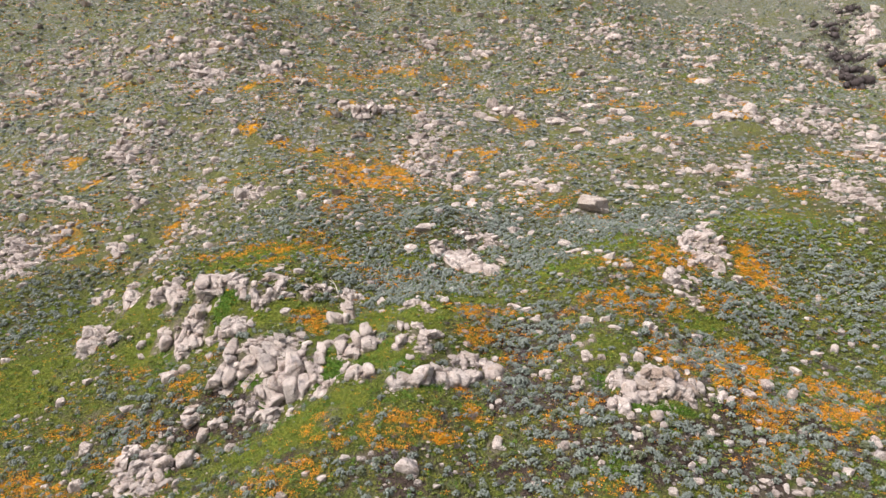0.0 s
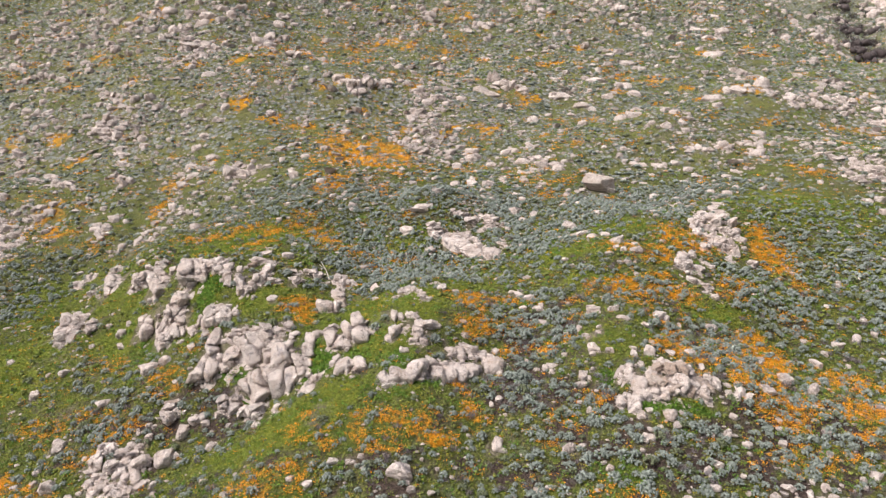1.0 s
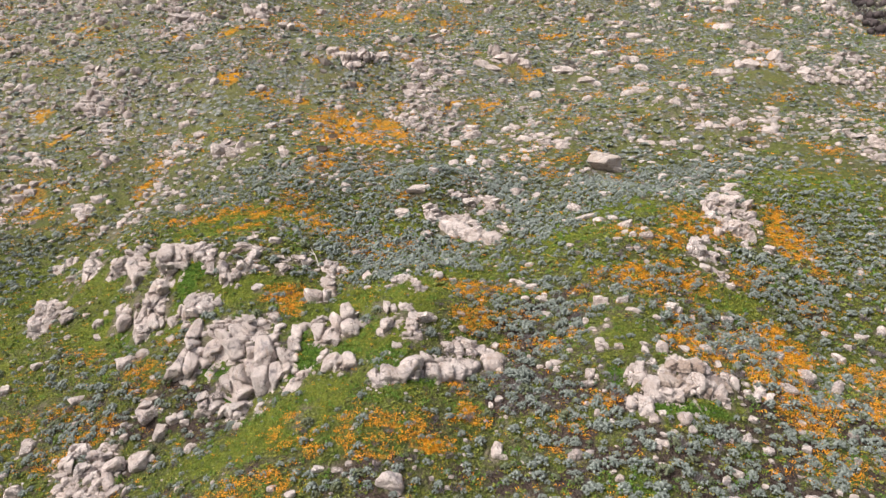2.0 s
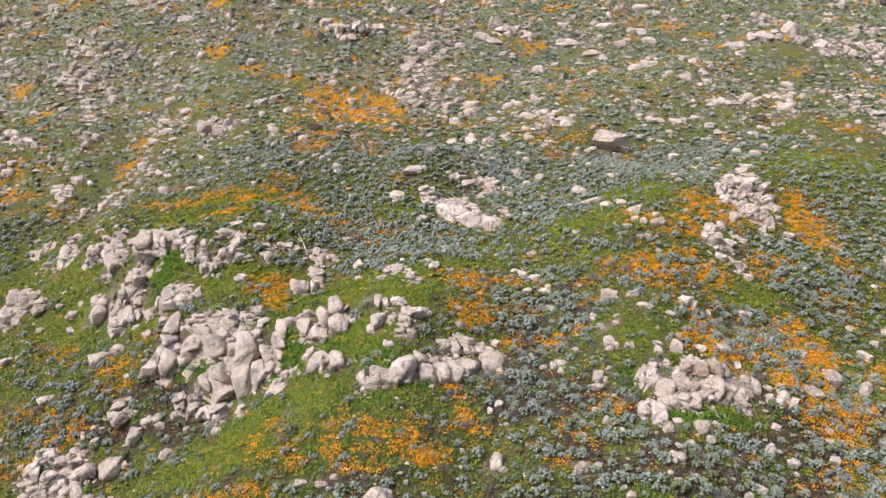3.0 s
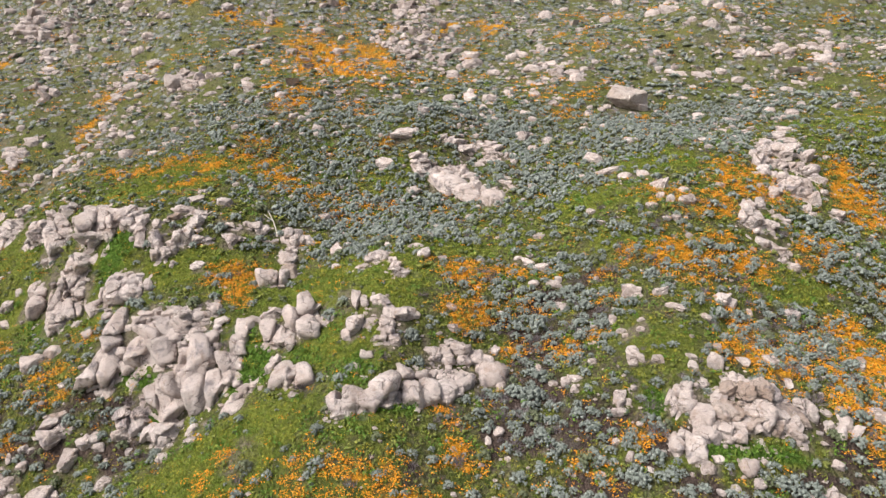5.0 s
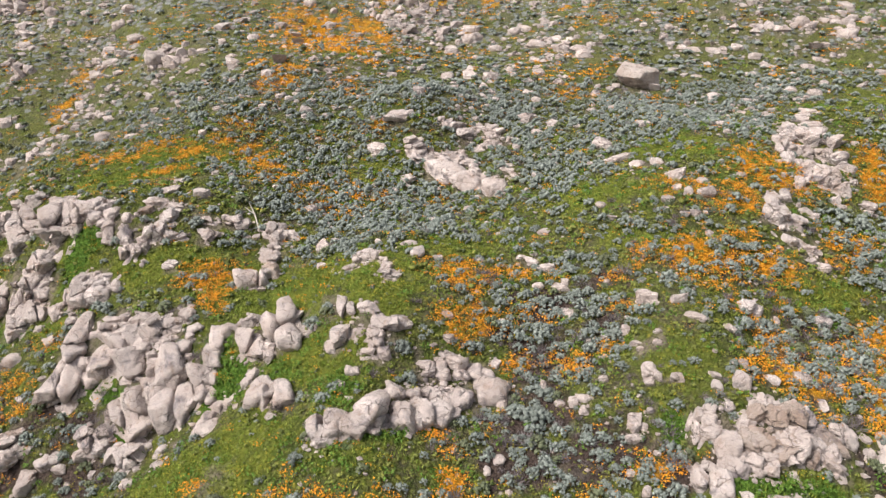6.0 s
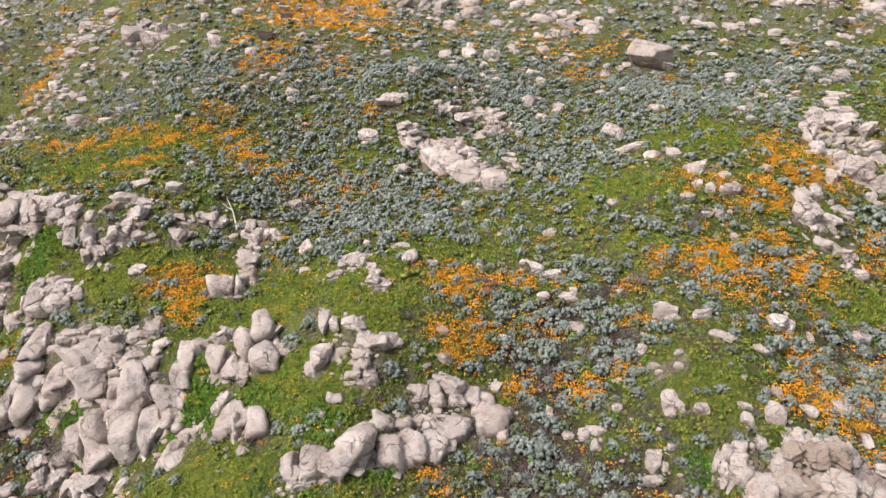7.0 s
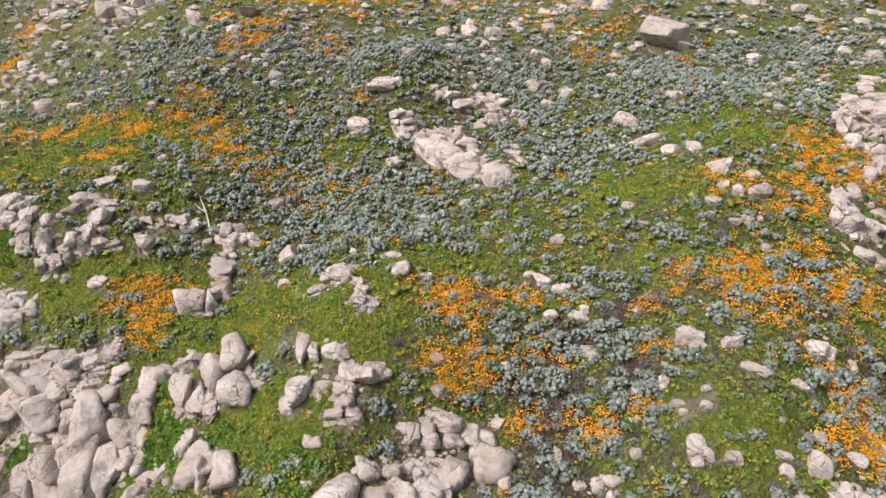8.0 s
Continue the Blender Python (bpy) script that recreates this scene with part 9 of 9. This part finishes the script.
# ---- cover of the ground ----
tint = np.ones((gx.size, 4), np.float32)
fx, fy = gx.ravel(), gy.ravel()
tint[:, 0] = np.maximum(cover_of(BANKS, fx, fy), cover_of(HERB_BEDS, fx, fy))
tint[:, 3] = cover_of(HERB_BEDS, fx, fy)
# bare soil gains upslope, paling the far ground in place of haze
tint[:, 1] = np.clip(0.45 * ripple(fx, fy, 11.0, 21) - 0.05 + np.clip((fy - 95) / 300, 0, 0.2), 0, 1)
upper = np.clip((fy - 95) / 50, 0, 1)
wisps = ripple(fx, fy, 15.0, 66) + 0.6 * ripple(fx, fy, 5.0, 67) + 0.4 * ripple(fx, fy, 40.0, 69)
tint[:, 2] = np.maximum(cover_of(POPPIES, fx, fy) * np.clip(0.72 + 0.55 * ripple(fx, fy, 3.2, 62) + 0.3 * ripple(fx, fy, 9.0, 65), 0.1, 1), upper * np.clip(0.9 * wisps - 0.10, 0, 0.85) * np.clip((330 - fy) / 120, 0, 1))
tint[:, 0] = np.maximum(tint[:, 0], upper * np.clip(0.1 - 0.7 * (ripple(fx, fy, 17.0, 71) + 0.5 * ripple(fx, fy, 6.0, 72)), 0, 0.7))
tint[:, 1] = np.maximum(tint[:, 1], cover_of(BARE_SPOTS, fx, fy))
bed = np.nonzero((fx > -200) & (fx < 200) & (fy > 41) & (fy < 340))[0]
tint[bed, 1] = np.maximum(tint[bed, 1], 0.6 * ~free(fx[bed], fy[bed]))
cover = ground_me.attributes.new("cover", "FLOAT_COLOR", "POINT")
cover.data.foreach_set("color", tint.ravel())
wild = np.zeros((gx.size, 4), np.float32)
# share of scrub in its haze-paled colour, rising over the upper slopes
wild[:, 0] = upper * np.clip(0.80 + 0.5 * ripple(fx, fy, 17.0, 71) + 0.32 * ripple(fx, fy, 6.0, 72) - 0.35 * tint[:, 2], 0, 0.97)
wild[:, 1] = np.clip(0.8 * cover_of(THICKETS, fx, fy) + 0.5 * ripple(fx, fy, 5.0, 73) + 0.08 + 0.22 * np.clip((68 - fy) / 10, 0, 1), 0, 1) * (1 - tint[:, 0]) * (1 - 0.45 * np.clip((fy - 70) / 8, 0, 1)) * (1 - 0.7 * np.clip((fy - 105) / 20, 0, 1))
wild[:, 2] = upper
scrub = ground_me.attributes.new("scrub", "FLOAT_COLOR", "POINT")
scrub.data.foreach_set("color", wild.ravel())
ground = tagged(new("ground", ground_me), "green hillside soil with low herbs and litter", "ground", kind="structure")


# ---- plants ----
def leafy(seed, lobes, leaves, leaf, puff, flat=0.75, puff_size=1.0):
    """A rounded bush one metre across: puffs of foliage on a dome, with small blades standing out of them."""
    r = np.random.RandomState(seed)
    vs, fs, k = [], [], 0
    n, upper = BALLS[0]
    for i in range(lobes):
        a, up = math.tau * (i * 0.382 + r.uniform(-0.08, 0.08)), (0.12 + 0.88 * (i + r.uniform(0, 0.8)) / lobes) if i else 1.0
        out = math.sqrt(max(0.02, 1 - up * up)) * r.uniform(0.26, 0.37)
        c = np.array([out * math.cos(a), out * math.sin(a), up * 0.33 * flat / 0.75 + 0.04])
        size = r.uniform(0.13, 0.21) * puff_size
        if puff:
            v = (n @ np.array(Euler(r.uniform(0, 6.28, 3)).to_matrix())) * (1 + 0.2 * r.normal(0, 1, len(n)))[:, None] * size * puff + c
            vs.append(v)
            fs.append(upper + k)
            k += len(v)
        for j in range(leaves):
            d = r.normal(0, 1, 3)
            d[2] = abs(d[2]) * 0.9 - 0.1
            d /= np.linalg.norm(d)
            p = c + d * size * r.uniform(0.85, 1.15)
            w = d + r.normal(0, 0.6, 3)
            s = np.cross(w, r.normal(0, 1, 3))
            s /= np.linalg.norm(s) + 1e-6
            t = np.cross(w / np.linalg.norm(w), s)
            b = leaf * r.uniform(0.7, 1.3)
            vs.append(np.array([p - s * b * 0.5, p + s * b * 0.5, p + t * b * 0.95]))
            fs.append(np.array([[k, k + 1, k + 2]]))
            k += 3
    return np.concatenate(vs), np.concatenate(fs)


def twiggy(seed, sticks):
    r = np.random.RandomState(seed)
    vs, fs = [], []
    for i in range(sticks):
        a, e = r.uniform(0, math.tau), r.uniform(0.25, 1.35)
        d = np.array([math.cos(a) * math.cos(e), math.sin(a) * math.cos(e), math.sin(e)])
        p0 = r.normal(0, 0.10, 3) * np.array([1, 1, 0.3]) + d * r.uniform(0.05, 0.26)
        p1 = p0 + d * r.uniform(0.16, 0.30) + r.normal(0, 0.07, 3)
        s = np.cross(d, r.normal(0, 1, 3))
        s *= 0.016 / (np.linalg.norm(s) + 1e-6)
        k = 3 * i
        vs += [p0 - s, p0 + s, p1]
        fs.append((k, k + 1, k + 2))
    return np.array(vs), np.array(fs)


def blades(seed, count, wide, tall, spread_r):
    r = np.random.RandomState(seed)
    vs, fs = [], []
    for i in range(count):
        a, b = r.uniform(0, math.tau), r.uniform(0, math.tau)
        p = np.array([math.cos(a), math.sin(a), 0]) * spread_r * math.sqrt(r.rand())
        s = np.array([math.cos(b), math.sin(b), 0]) * wide * 0.5
        tip = p + np.array([r.normal(0, 0.35), r.normal(0, 0.35), r.uniform(0.6, 1.0)]) * tall
        vs += [p - s, p + s, tip]
        fs.append((3 * i, 3 * i + 1, 3 * i + 2))
    return np.array(vs), np.array(fs)


def blooms(seed, count, size, spread_r, high):
    r = np.random.RandomState(seed)
    vs, fs = [], []
    for i in range(count):
        a = r.uniform(0, math.tau)
        p = np.array([math.cos(a), math.sin(a), 0]) * spread_r * math.sqrt(r.rand()) + np.array([0, 0, r.uniform(0.5, 1.0) * high])
        m = Euler((r.normal(0, 0.5), r.normal(0, 0.5), r.uniform(0, 6.3))).to_matrix()
        b = size * r.uniform(0.7, 1.3)
        for q in range(3):
            c = math.tau * q / 3
            vs.append(p + np.array(m @ Vector((math.cos(c) * b * 0.6, math.sin(c) * b * 0.6, 0.12 * b))))
        fs.append((3 * i, 3 * i + 1, 3 * i + 2))
    return np.array(vs), np.array(fs)


def sites(step, y_lo, y_hi, seed, wide=0.73):
    """Jittered places over the seen slope."""
    r = np.random.RandomState(seed)
    ys = np.arange(y_lo, y_hi, step)
    m = int(2 * (wide * y_hi + 6) / step)
    xx, yy = np.meshgrid((np.arange(m) - m / 2) * step, ys)
    x, y = (xx + r.uniform(-0.6, 0.6, xx.shape) * step).ravel(), (yy + r.uniform(-0.6, 0.6, yy.shape) * step).ravel()
    keep = (np.abs(x) < wide * y + 4) & (y > y_lo - step) & free(x, y)
    return x[keep], y[keep], r


def stuff(name, label, category, pairs, mat):
    return tagged(new(name, solid(name, *merged(pairs), mat, True)), label, category, kind="stuff")


def on_ground(x, y, sink=0.0):
    return np.stack([x, y, ground_z(x, y) - sink], -1)


NEAR_BUSH = [leafy(300 + i, 16, 5, 0.066, 0.80, puff_size=0.78) for i in range(7)]
MID_BUSH = [leafy(330 + i, 8, 2, 0.10, 0.95, puff_size=0.85) for i in range(6)]
LOW_BUSH = [leafy(345 + i, 3, 1, 0.22, 1.15) for i in range(6)]
DOT_BUSH = [leafy(375 + i, 1, 0, 0.3, 1.5, 0.6) for i in range(6)]
FAR_BUSH = [leafy(360 + i, 2, 0, 0.30, 1.4, 0.6) for i in range(6)]
TWIG_BUSH = [twiggy(390 + i, 110) for i in range(4)]
LOW_TWIGS = [twiggy(396 + i, 40) for i in range(4)]
bush = {"grey": [], "olive": [], "twig": []}
ROOM = (-14.0, 26.0, 57.0, 66.0)  # the stretch whose bushes stand singly
single = []
for step, lo, hi, tpls, seed in ((0.72, 44, 78, NEAR_BUSH, 1), (0.82, 78, 112, MID_BUSH, 2), (0.94, 112, 165, LOW_BUSH, 3), (1.15, 165, 240, FAR_BUSH, 4), (2.2, 240, 540, DOT_BUSH, 5)):
    x, y, r = sites(step, lo, hi, 500 + seed)
    thick, bank, orange = cover_of(THICKETS, x, y), cover_of(BANKS, x, y), cover_of(POPPIES, x, y)
    p = 0.60 + 0.22 * ripple(x, y, 9.0, 31) + 0.12 * ripple(x, y, 3.5, 32) + 0.42 * thick - 0.95 * bank * (1 - thick) - 0.20 * orange * (1 - 0.6 * thick)
    if lo >= 112:
        p = 0.60 + 0.55 * ripple(x, y, 17.0, 71) + 0.25 * ripple(x, y, 6.0, 72) + 0.4 * thick - 0.3 * bank - 0.35 * orange
    p = np.where((x < -14) & (y > 78) & (y < 112), 0.95 * p, p)  # the western slope is a little more open
    keep = r.rand(len(x)) < np.clip(p, 0.03, 0.92)
    x, y, thick = x[keep], y[keep], thick[keep]
    size = np.clip(r.lognormal(-0.18, 0.38, len(x)), 0.34, 1.6) * (0.92 + 0.16 * thick) * (1.0 if step < 0.9 else 1.15 if step < 1 else 1.35 if step < 1.5 else 2.1)
    kind = r.rand(len(x)) + 0.10 * ripple(x, y, 12.0, 41) + 0.30 * ((x < -36) & (y > 66) & (y < 112))
    turn, lean, way, squash, pick = r.uniform(0, 6.28, len(x)), r.uniform(0, 0.25, len(x)), r.uniform(0, 6.28, len(x)), r.uniform(0.7, 1.15, len(x)) * (1.0 if lo < 112 else 0.75), r.randint(0, len(tpls), len(x))
    ground_at = on_ground(x, y, 0.03)
    for k, tpl in enumerate(tpls):
        for sort, sel in (("grey", kind <= 0.70), ("olive", (kind > 0.70) & (kind <= 0.84))):
            sel = sel & (pick == k)
            if lo == 44 and sort == "grey":
                inside = sel & (x > ROOM[0]) & (x < ROOM[1]) & (y > ROOM[2]) & (y < ROOM[3])
                single += [(k, *ground_at[i], size[i], turn[i], squash[i]) for i in np.nonzero(inside)[0]]
                sel = sel & ~inside
            bush[sort].append(strewn(tpl, ground_at[sel], size[sel], turn[sel], lean[sel], way[sel], squash[sel]))
    dry = (kind > 0.84) & (x > -36)
    if lo < 112:
        for k, tpl in enumerate(TWIG_BUSH if lo < 78 else LOW_TWIGS):
            sel = dry & (pick % 4 == k)
            bush["twig"].append(strewn(tpl, ground_at[sel], size[sel] * 1.05, turn[sel]))
for step, lo, hi, tpls, seed in ((0.80, 44, 74, NEAR_BUSH, 21), (0.72, 74, 112, MID_BUSH, 22)):  # the thickets grow closed
    x, y, r = sites(step, lo, hi, 500 + seed)
    keep = r.rand(len(x)) < np.where((x > -14) | (y < 78), 0.80, 0.45) * np.clip(cover_of(THICKETS, x, y) * 1.3 - 0.25, 0, 1) * (1 - 0.7 * cover_of(BANKS, x, y))
    x, y = x[keep], y[keep]
    size, turn, pick = r.uniform(0.7, 1.2, len(x)), r.uniform(0, 6.28, len(x)), r.randint(0, len(tpls), len(x))
    ground_at = on_ground(x, y, 0.03)
    for k, tpl in enumerate(tpls):
        bush["grey"].append(strewn(tpl, ground_at[pick == k], size[pick == k], turn[pick == k]))
x, y, r = sites(1.0, 44, 84, 540)  # seedlings in the open
keep = r.rand(len(x)) < 0.40 + 0.3 * ripple(x, y, 5.0, 33)
x, y = x[keep], y[keep]
size, turn, sort = r.uniform(0.22, 0.5, len(x)), r.uniform(0, 6.28, len(x)), r.rand(len(x))
ground_at = on_ground(x, y, 0.01)
for k, tpl in enumerate(MID_BUSH):
    for kind, lo, hi in (("grey", 0.0, 0.45), ("olive", 0.45, 1.0)):
        sel = (np.arange(len(x)) % 6 == k) & (sort >= lo) & (sort < hi)
        bush[kind].append(strewn(tpl, ground_at[sel], size[sel], turn[sel]))
tangle = np.random.RandomState(55)
for x, y, size in TWIG_SPOTS:
    count = 7
    a, d = tangle.uniform(0, 6.28, count), min(size, 2.4) * 1.1 * np.sqrt(tangle.rand(count))
    px, py = x + d * np.cos(a), y + d * np.sin(a)
    for i in range(count):
        xyz = on_ground(px[i:i + 1], py[i:i + 1], 0.05) + np.array([0, 0, tangle.uniform(0, 0.35) * (size > 0.5) + (0.0 if free(px[i:i + 1], py[i:i + 1])[0] else 0.6)])
        bush["twig"].append(strewn(LOW_TWIGS[i % 4], xyz, np.array([np.clip(size, 0.5, 2.4) * tangle.uniform(0.6, 1.15)]), a[i:i + 1]))
# a dark bare thicket along the far gully
gully, wood = [], np.random.RandomState(91)
for k in range(230):
    t = wood.rand()
    x, y = 160 + 104 * t + wood.normal(0, 3 + 7 * t), 262 + 205 * t + wood.normal(0, 3.5)
    xyz = on_ground(np.array([x]), np.array([y]), 0.2)
    gully.append(strewn((LOW_TWIGS if k % 3 else FAR_BUSH)[k % 4], xyz, np.array([wood.uniform(4.0, 8.0)]), np.array([wood.uniform(0, 6.28)])))
stuff("gully_thicket", "dark bare brown thicket along a far gully", "thicket", gully, BARE)
stuff("grey_shrubs", "grey-green rounded desert shrubs covering the hillside", "shrubs", bush["grey"], SHRUB)
stuff("olive_shrubs", "small olive-green shrubs between grey ones", "shrubs", bush["olive"], SHRUB_OLIVE)
stuff("dry_shrubs", "dry purplish-brown twiggy shrubs among rocks", "shrubs", bush["twig"], TWIGS)

# single bushes of the middle slope
BUSH_MESH = [solid("foliage", *t, SHRUB, True) for t in NEAR_BUSH]
STEM_MESH = [solid("stem", *blades(420 + i, 7, 0.05, 0.35, 0.10), TWIGS) for i in range(3)]
for k, x, y, z, s, a, q in single[:300]:
    ob = new("shrub")
    ob.matrix_basis = Matrix.LocRotScale((x, y, z), Euler((0, 0, a)), (s, s, s * q))
    tagged(ob, "grey-green rounded shrub on stony slope", "shrub", group="shrubs of the middle slope")
    part("foliage", BUSH_MESH[k], ob)
    part("stem", STEM_MESH[k % 3], ob, "thin woody stems")
if len(single) > 300:
    d = np.array(single[300:])
    stuff("more_shrubs", "grey-green rounded shrubs on stony slope", "shrubs", [strewn(NEAR_BUSH[k], d[d[:, 0] == k, 1:4], d[d[:, 0] == k, 4], d[d[:, 0] == k, 5]) for k in range(7)], SHRUB)

# ---- grass, herbs and flowers ----
TUFTS = [blades(600 + i, 10, 0.05, 0.24, 0.26) for i in range(4)]
HERB = [leafy(620 + i, 5, 5, 0.12, False, 0.35) for i in range(4)]
FLOWERS = [blooms(640 + i, 14, 0.075, 0.30, 0.22) for i in range(4)]
FAR_FLOWERS = [blooms(660 + i, 9, 0.19, 0.55, 0.25) for i in range(4)]
grass, herbs, gold, poppy = [], [], [], []
x, y, r = sites(0.40, 44, 100, 701)
bank, herb, yellow, orange, thick = cover_of(BANKS, x, y), cover_of(HERB_BEDS, x, y), cover_of(YELLOW_BEDS, x, y), cover_of(POPPIES, x, y), cover_of(THICKETS, x, y)
u = r.rand(len(x))
size, turn = r.uniform(0.6, 1.5, len(x)), r.uniform(0, 6.28, len(x))
xyz = on_ground(x, y, 0.02)
p_grass = np.clip(0.20 + 0.16 * ripple(x, y, 6.0, 51) + 0.75 * bank - 0.15 * thick, 0.04, 0.97)
p_herb = np.clip(0.06 + 0.12 * ripple(x, y, 4.5, 52) + 0.75 * herb, 0.0, 0.9)
p_gold = np.clip(0.16 + 0.14 * ripple(x, y, 8.0, 53) + 0.5 * yellow + 0.06 * orange, 0.0, 0.7)
for k in range(4):
    mine = (np.arange(len(x)) % 4 == k)
    v = r.rand(len(x))
    sel = mine & (v < p_grass)
    grass.append(strewn(TUFTS[k], xyz[sel], size[sel], turn[sel]))
    v = r.rand(len(x))
    sel = mine & (v < p_herb)
    herbs.append(strewn(HERB[k], xyz[sel], size[sel] * 0.85, turn[sel]))
    v = r.rand(len(x))
    sel = mine & (v < p_gold)
    gold.append(strewn(FLOWERS[k], xyz[sel], size[sel] * 0.9, turn[sel]))
x, y, r = sites(0.23, 44, 112, 702)
orange = cover_of(POPPIES, x, y)
patchy = np.clip(0.78 - 0.25 * (y > 84) + 0.80 * ripple(x, y, 1.7, 61) + 0.45 * ripple(x, y, 4.5, 68), 0.03, 1)
stray = np.clip(ripple(x, y, 5.0, 63) + 0.5 * ripple(x, y, 17.0, 64) - 0.55, 0, 1) * (1 - 0.8 * cover_of(BANKS, x, y))
keep = r.rand(len(x)) < np.clip(orange * 1.45 * patchy, 0, 1) + 0.32 * stray + 0.015
x, y = x[keep], y[keep]
xyz, size, turn = on_ground(x, y), r.uniform(0.7, 1.35, len(x)), r.uniform(0, 6.28, len(x))
for k in range(4):
    sel = np.arange(len(x)) % 4 == k
    poppy.append(strewn(FLOWERS[k], xyz[sel], size[sel], turn[sel]))
for step, lo, hi, seed, grow in ((0.75, 112, 170, 703, 1.0), (1.4, 170, 300, 704, 1.8)):
    x, y, r = sites(step, lo, hi, seed)
    orange = cover_of(POPPIES, x, y)
    patchy = np.clip(0.45 + 0.8 * ripple(x, y, 3.2, 62) + 0.3 * ripple(x, y, 9.0, 65), 0.03, 1)
    u = r.rand(len(x))
    size, turn = r.uniform(0.7, 1.3, len(x)) * grow, r.uniform(0, 6.28, len(x))
    xyz = on_ground(x, y)
    some = u < np.clip(orange * 1.6 * patchy, 0, 1) + 0.7 * np.clip(ripple(x, y, 15.0, 66) + 0.6 * ripple(x, y, 5.0, 67) + 0.4 * ripple(x, y, 40.0, 69) - 0.35, 0, 1) + 0.02
    green = (u > 0.60) & ~some
    for k in range(4):
        mine = np.arange(len(x)) % 4 == k
        poppy.append(strewn(FAR_FLOWERS[k], xyz[mine & some], size[mine & some], turn[mine & some]))
        herbs.append(strewn(HERB[k], xyz[mine & green & (u < 0.66)], size[mine & green & (u < 0.66)], turn[mine & green & (u < 0.66)]))
        sel = mine & green & (u > 0.88)
        grass.append(strewn(TUFTS[k], xyz[sel], size[sel] * 1.8, turn[sel]))
low = []  # a close cover of small plants between the shrubs
MATS = [leafy(680 + i, 3, 2, 0.18, 1.25, 0.55) for i in range(5)]
for step, lo, hi, seed, grow in ((0.34, 44, 70, 711, 0.34), (0.55, 70, 100, 712, 0.55)):
    x, y, r = sites(step, lo, hi, seed)
    keep = r.rand(len(x)) < np.clip(0.52 + 0.45 * ripple(x, y, 3.0, 81) + 0.25 * ripple(x, y, 1.3, 82), 0.08, 0.92) * (1 - 0.75 * cover_of(BANKS, x, y)) * (1 - 0.80 * cover_of(THICKETS, x, y))
    x, y = x[keep], y[keep]
    size, turn, squash = grow * np.clip(r.lognormal(0, 0.35, len(x)), 0.5, 1.9), r.uniform(0, 6.28, len(x)), r.uniform(0.5, 1.1, len(x))
    for k, tpl in enumerate(MATS):
        sel = np.arange(len(x)) % 5 == k
        low.append(strewn(tpl, on_ground(x[sel], y[sel], 0.02), size[sel], turn[sel], squash=squash[sel]))
stuff("low_plants", "low olive and yellow-green plants covering the soil", "plants", low, LOW_GREEN)
stuff("grass", "fresh yellow-green grass tufts on the banks", "grass", grass, GRASS)
stuff("herbs", "bright green low herbs between rocks", "herbs", herbs, HERBS)
stuff("yellow_flowers", "sparse yellow flowers in green herbs", "flowers", gold, YELLOW)
stuff("poppies", "orange poppies flowering in drifts on the slope", "flowers", poppy, POPPY)


# ---- a bleached dead branch lying on the crest ----
def branch(points, thick):
    cu = bpy.data.curves.new("limb", "CURVE")
    cu.dimensions, cu.bevel_depth, cu.bevel_resolution = "3D", thick, 2
    sp = cu.splines.new("POLY")
    sp.points.add(len(points) - 1)
    for q, p in zip(sp.points, points):
        q.co = (*p, 1)
    for k, q in enumerate(sp.points):
        q.radius = 1.0 - 0.7 * k / (len(points) - 1)
    cu.materials.append(DEAD)
    return cu


DEAD, dnt, db = material("bleached_wood", 0.85, 0.2)
dnt.links.new(mix(dnt, fac(dnt, noise_tex(dnt, 9.0, 5.0, 0.7, place(dnt)), 0.3, 0.7), (0.36, 0.31, 0.26), (0.66, 0.61, 0.55)), db.inputs["Base Color"])
log = new("dead_branch")
log.location = at(-13.7, 81.0)
tagged(log, "bleached dead branch lying on grassy ground", "branch")
lx, ly = log.location.x, log.location.y


def lying(pts):
    return [(x, y, float(ground_z(lx + x, ly + y)) - log.location.z + z) for x, y, z in pts]


part("limb", branch(lying([(0.85, -1.6, 0.12), (0.5, -0.8, 0.22), (0.15, 0.0, 0.20), (-0.4, 0.9, 0.28), (-0.8, 1.7, 0.15)]), 0.065), log)
part("side_limb", branch(lying([(0.15, 0.0, 0.20), (-0.35, 0.1, 0.35), (-0.7, 0.35, 0.4)]), 0.045), log)
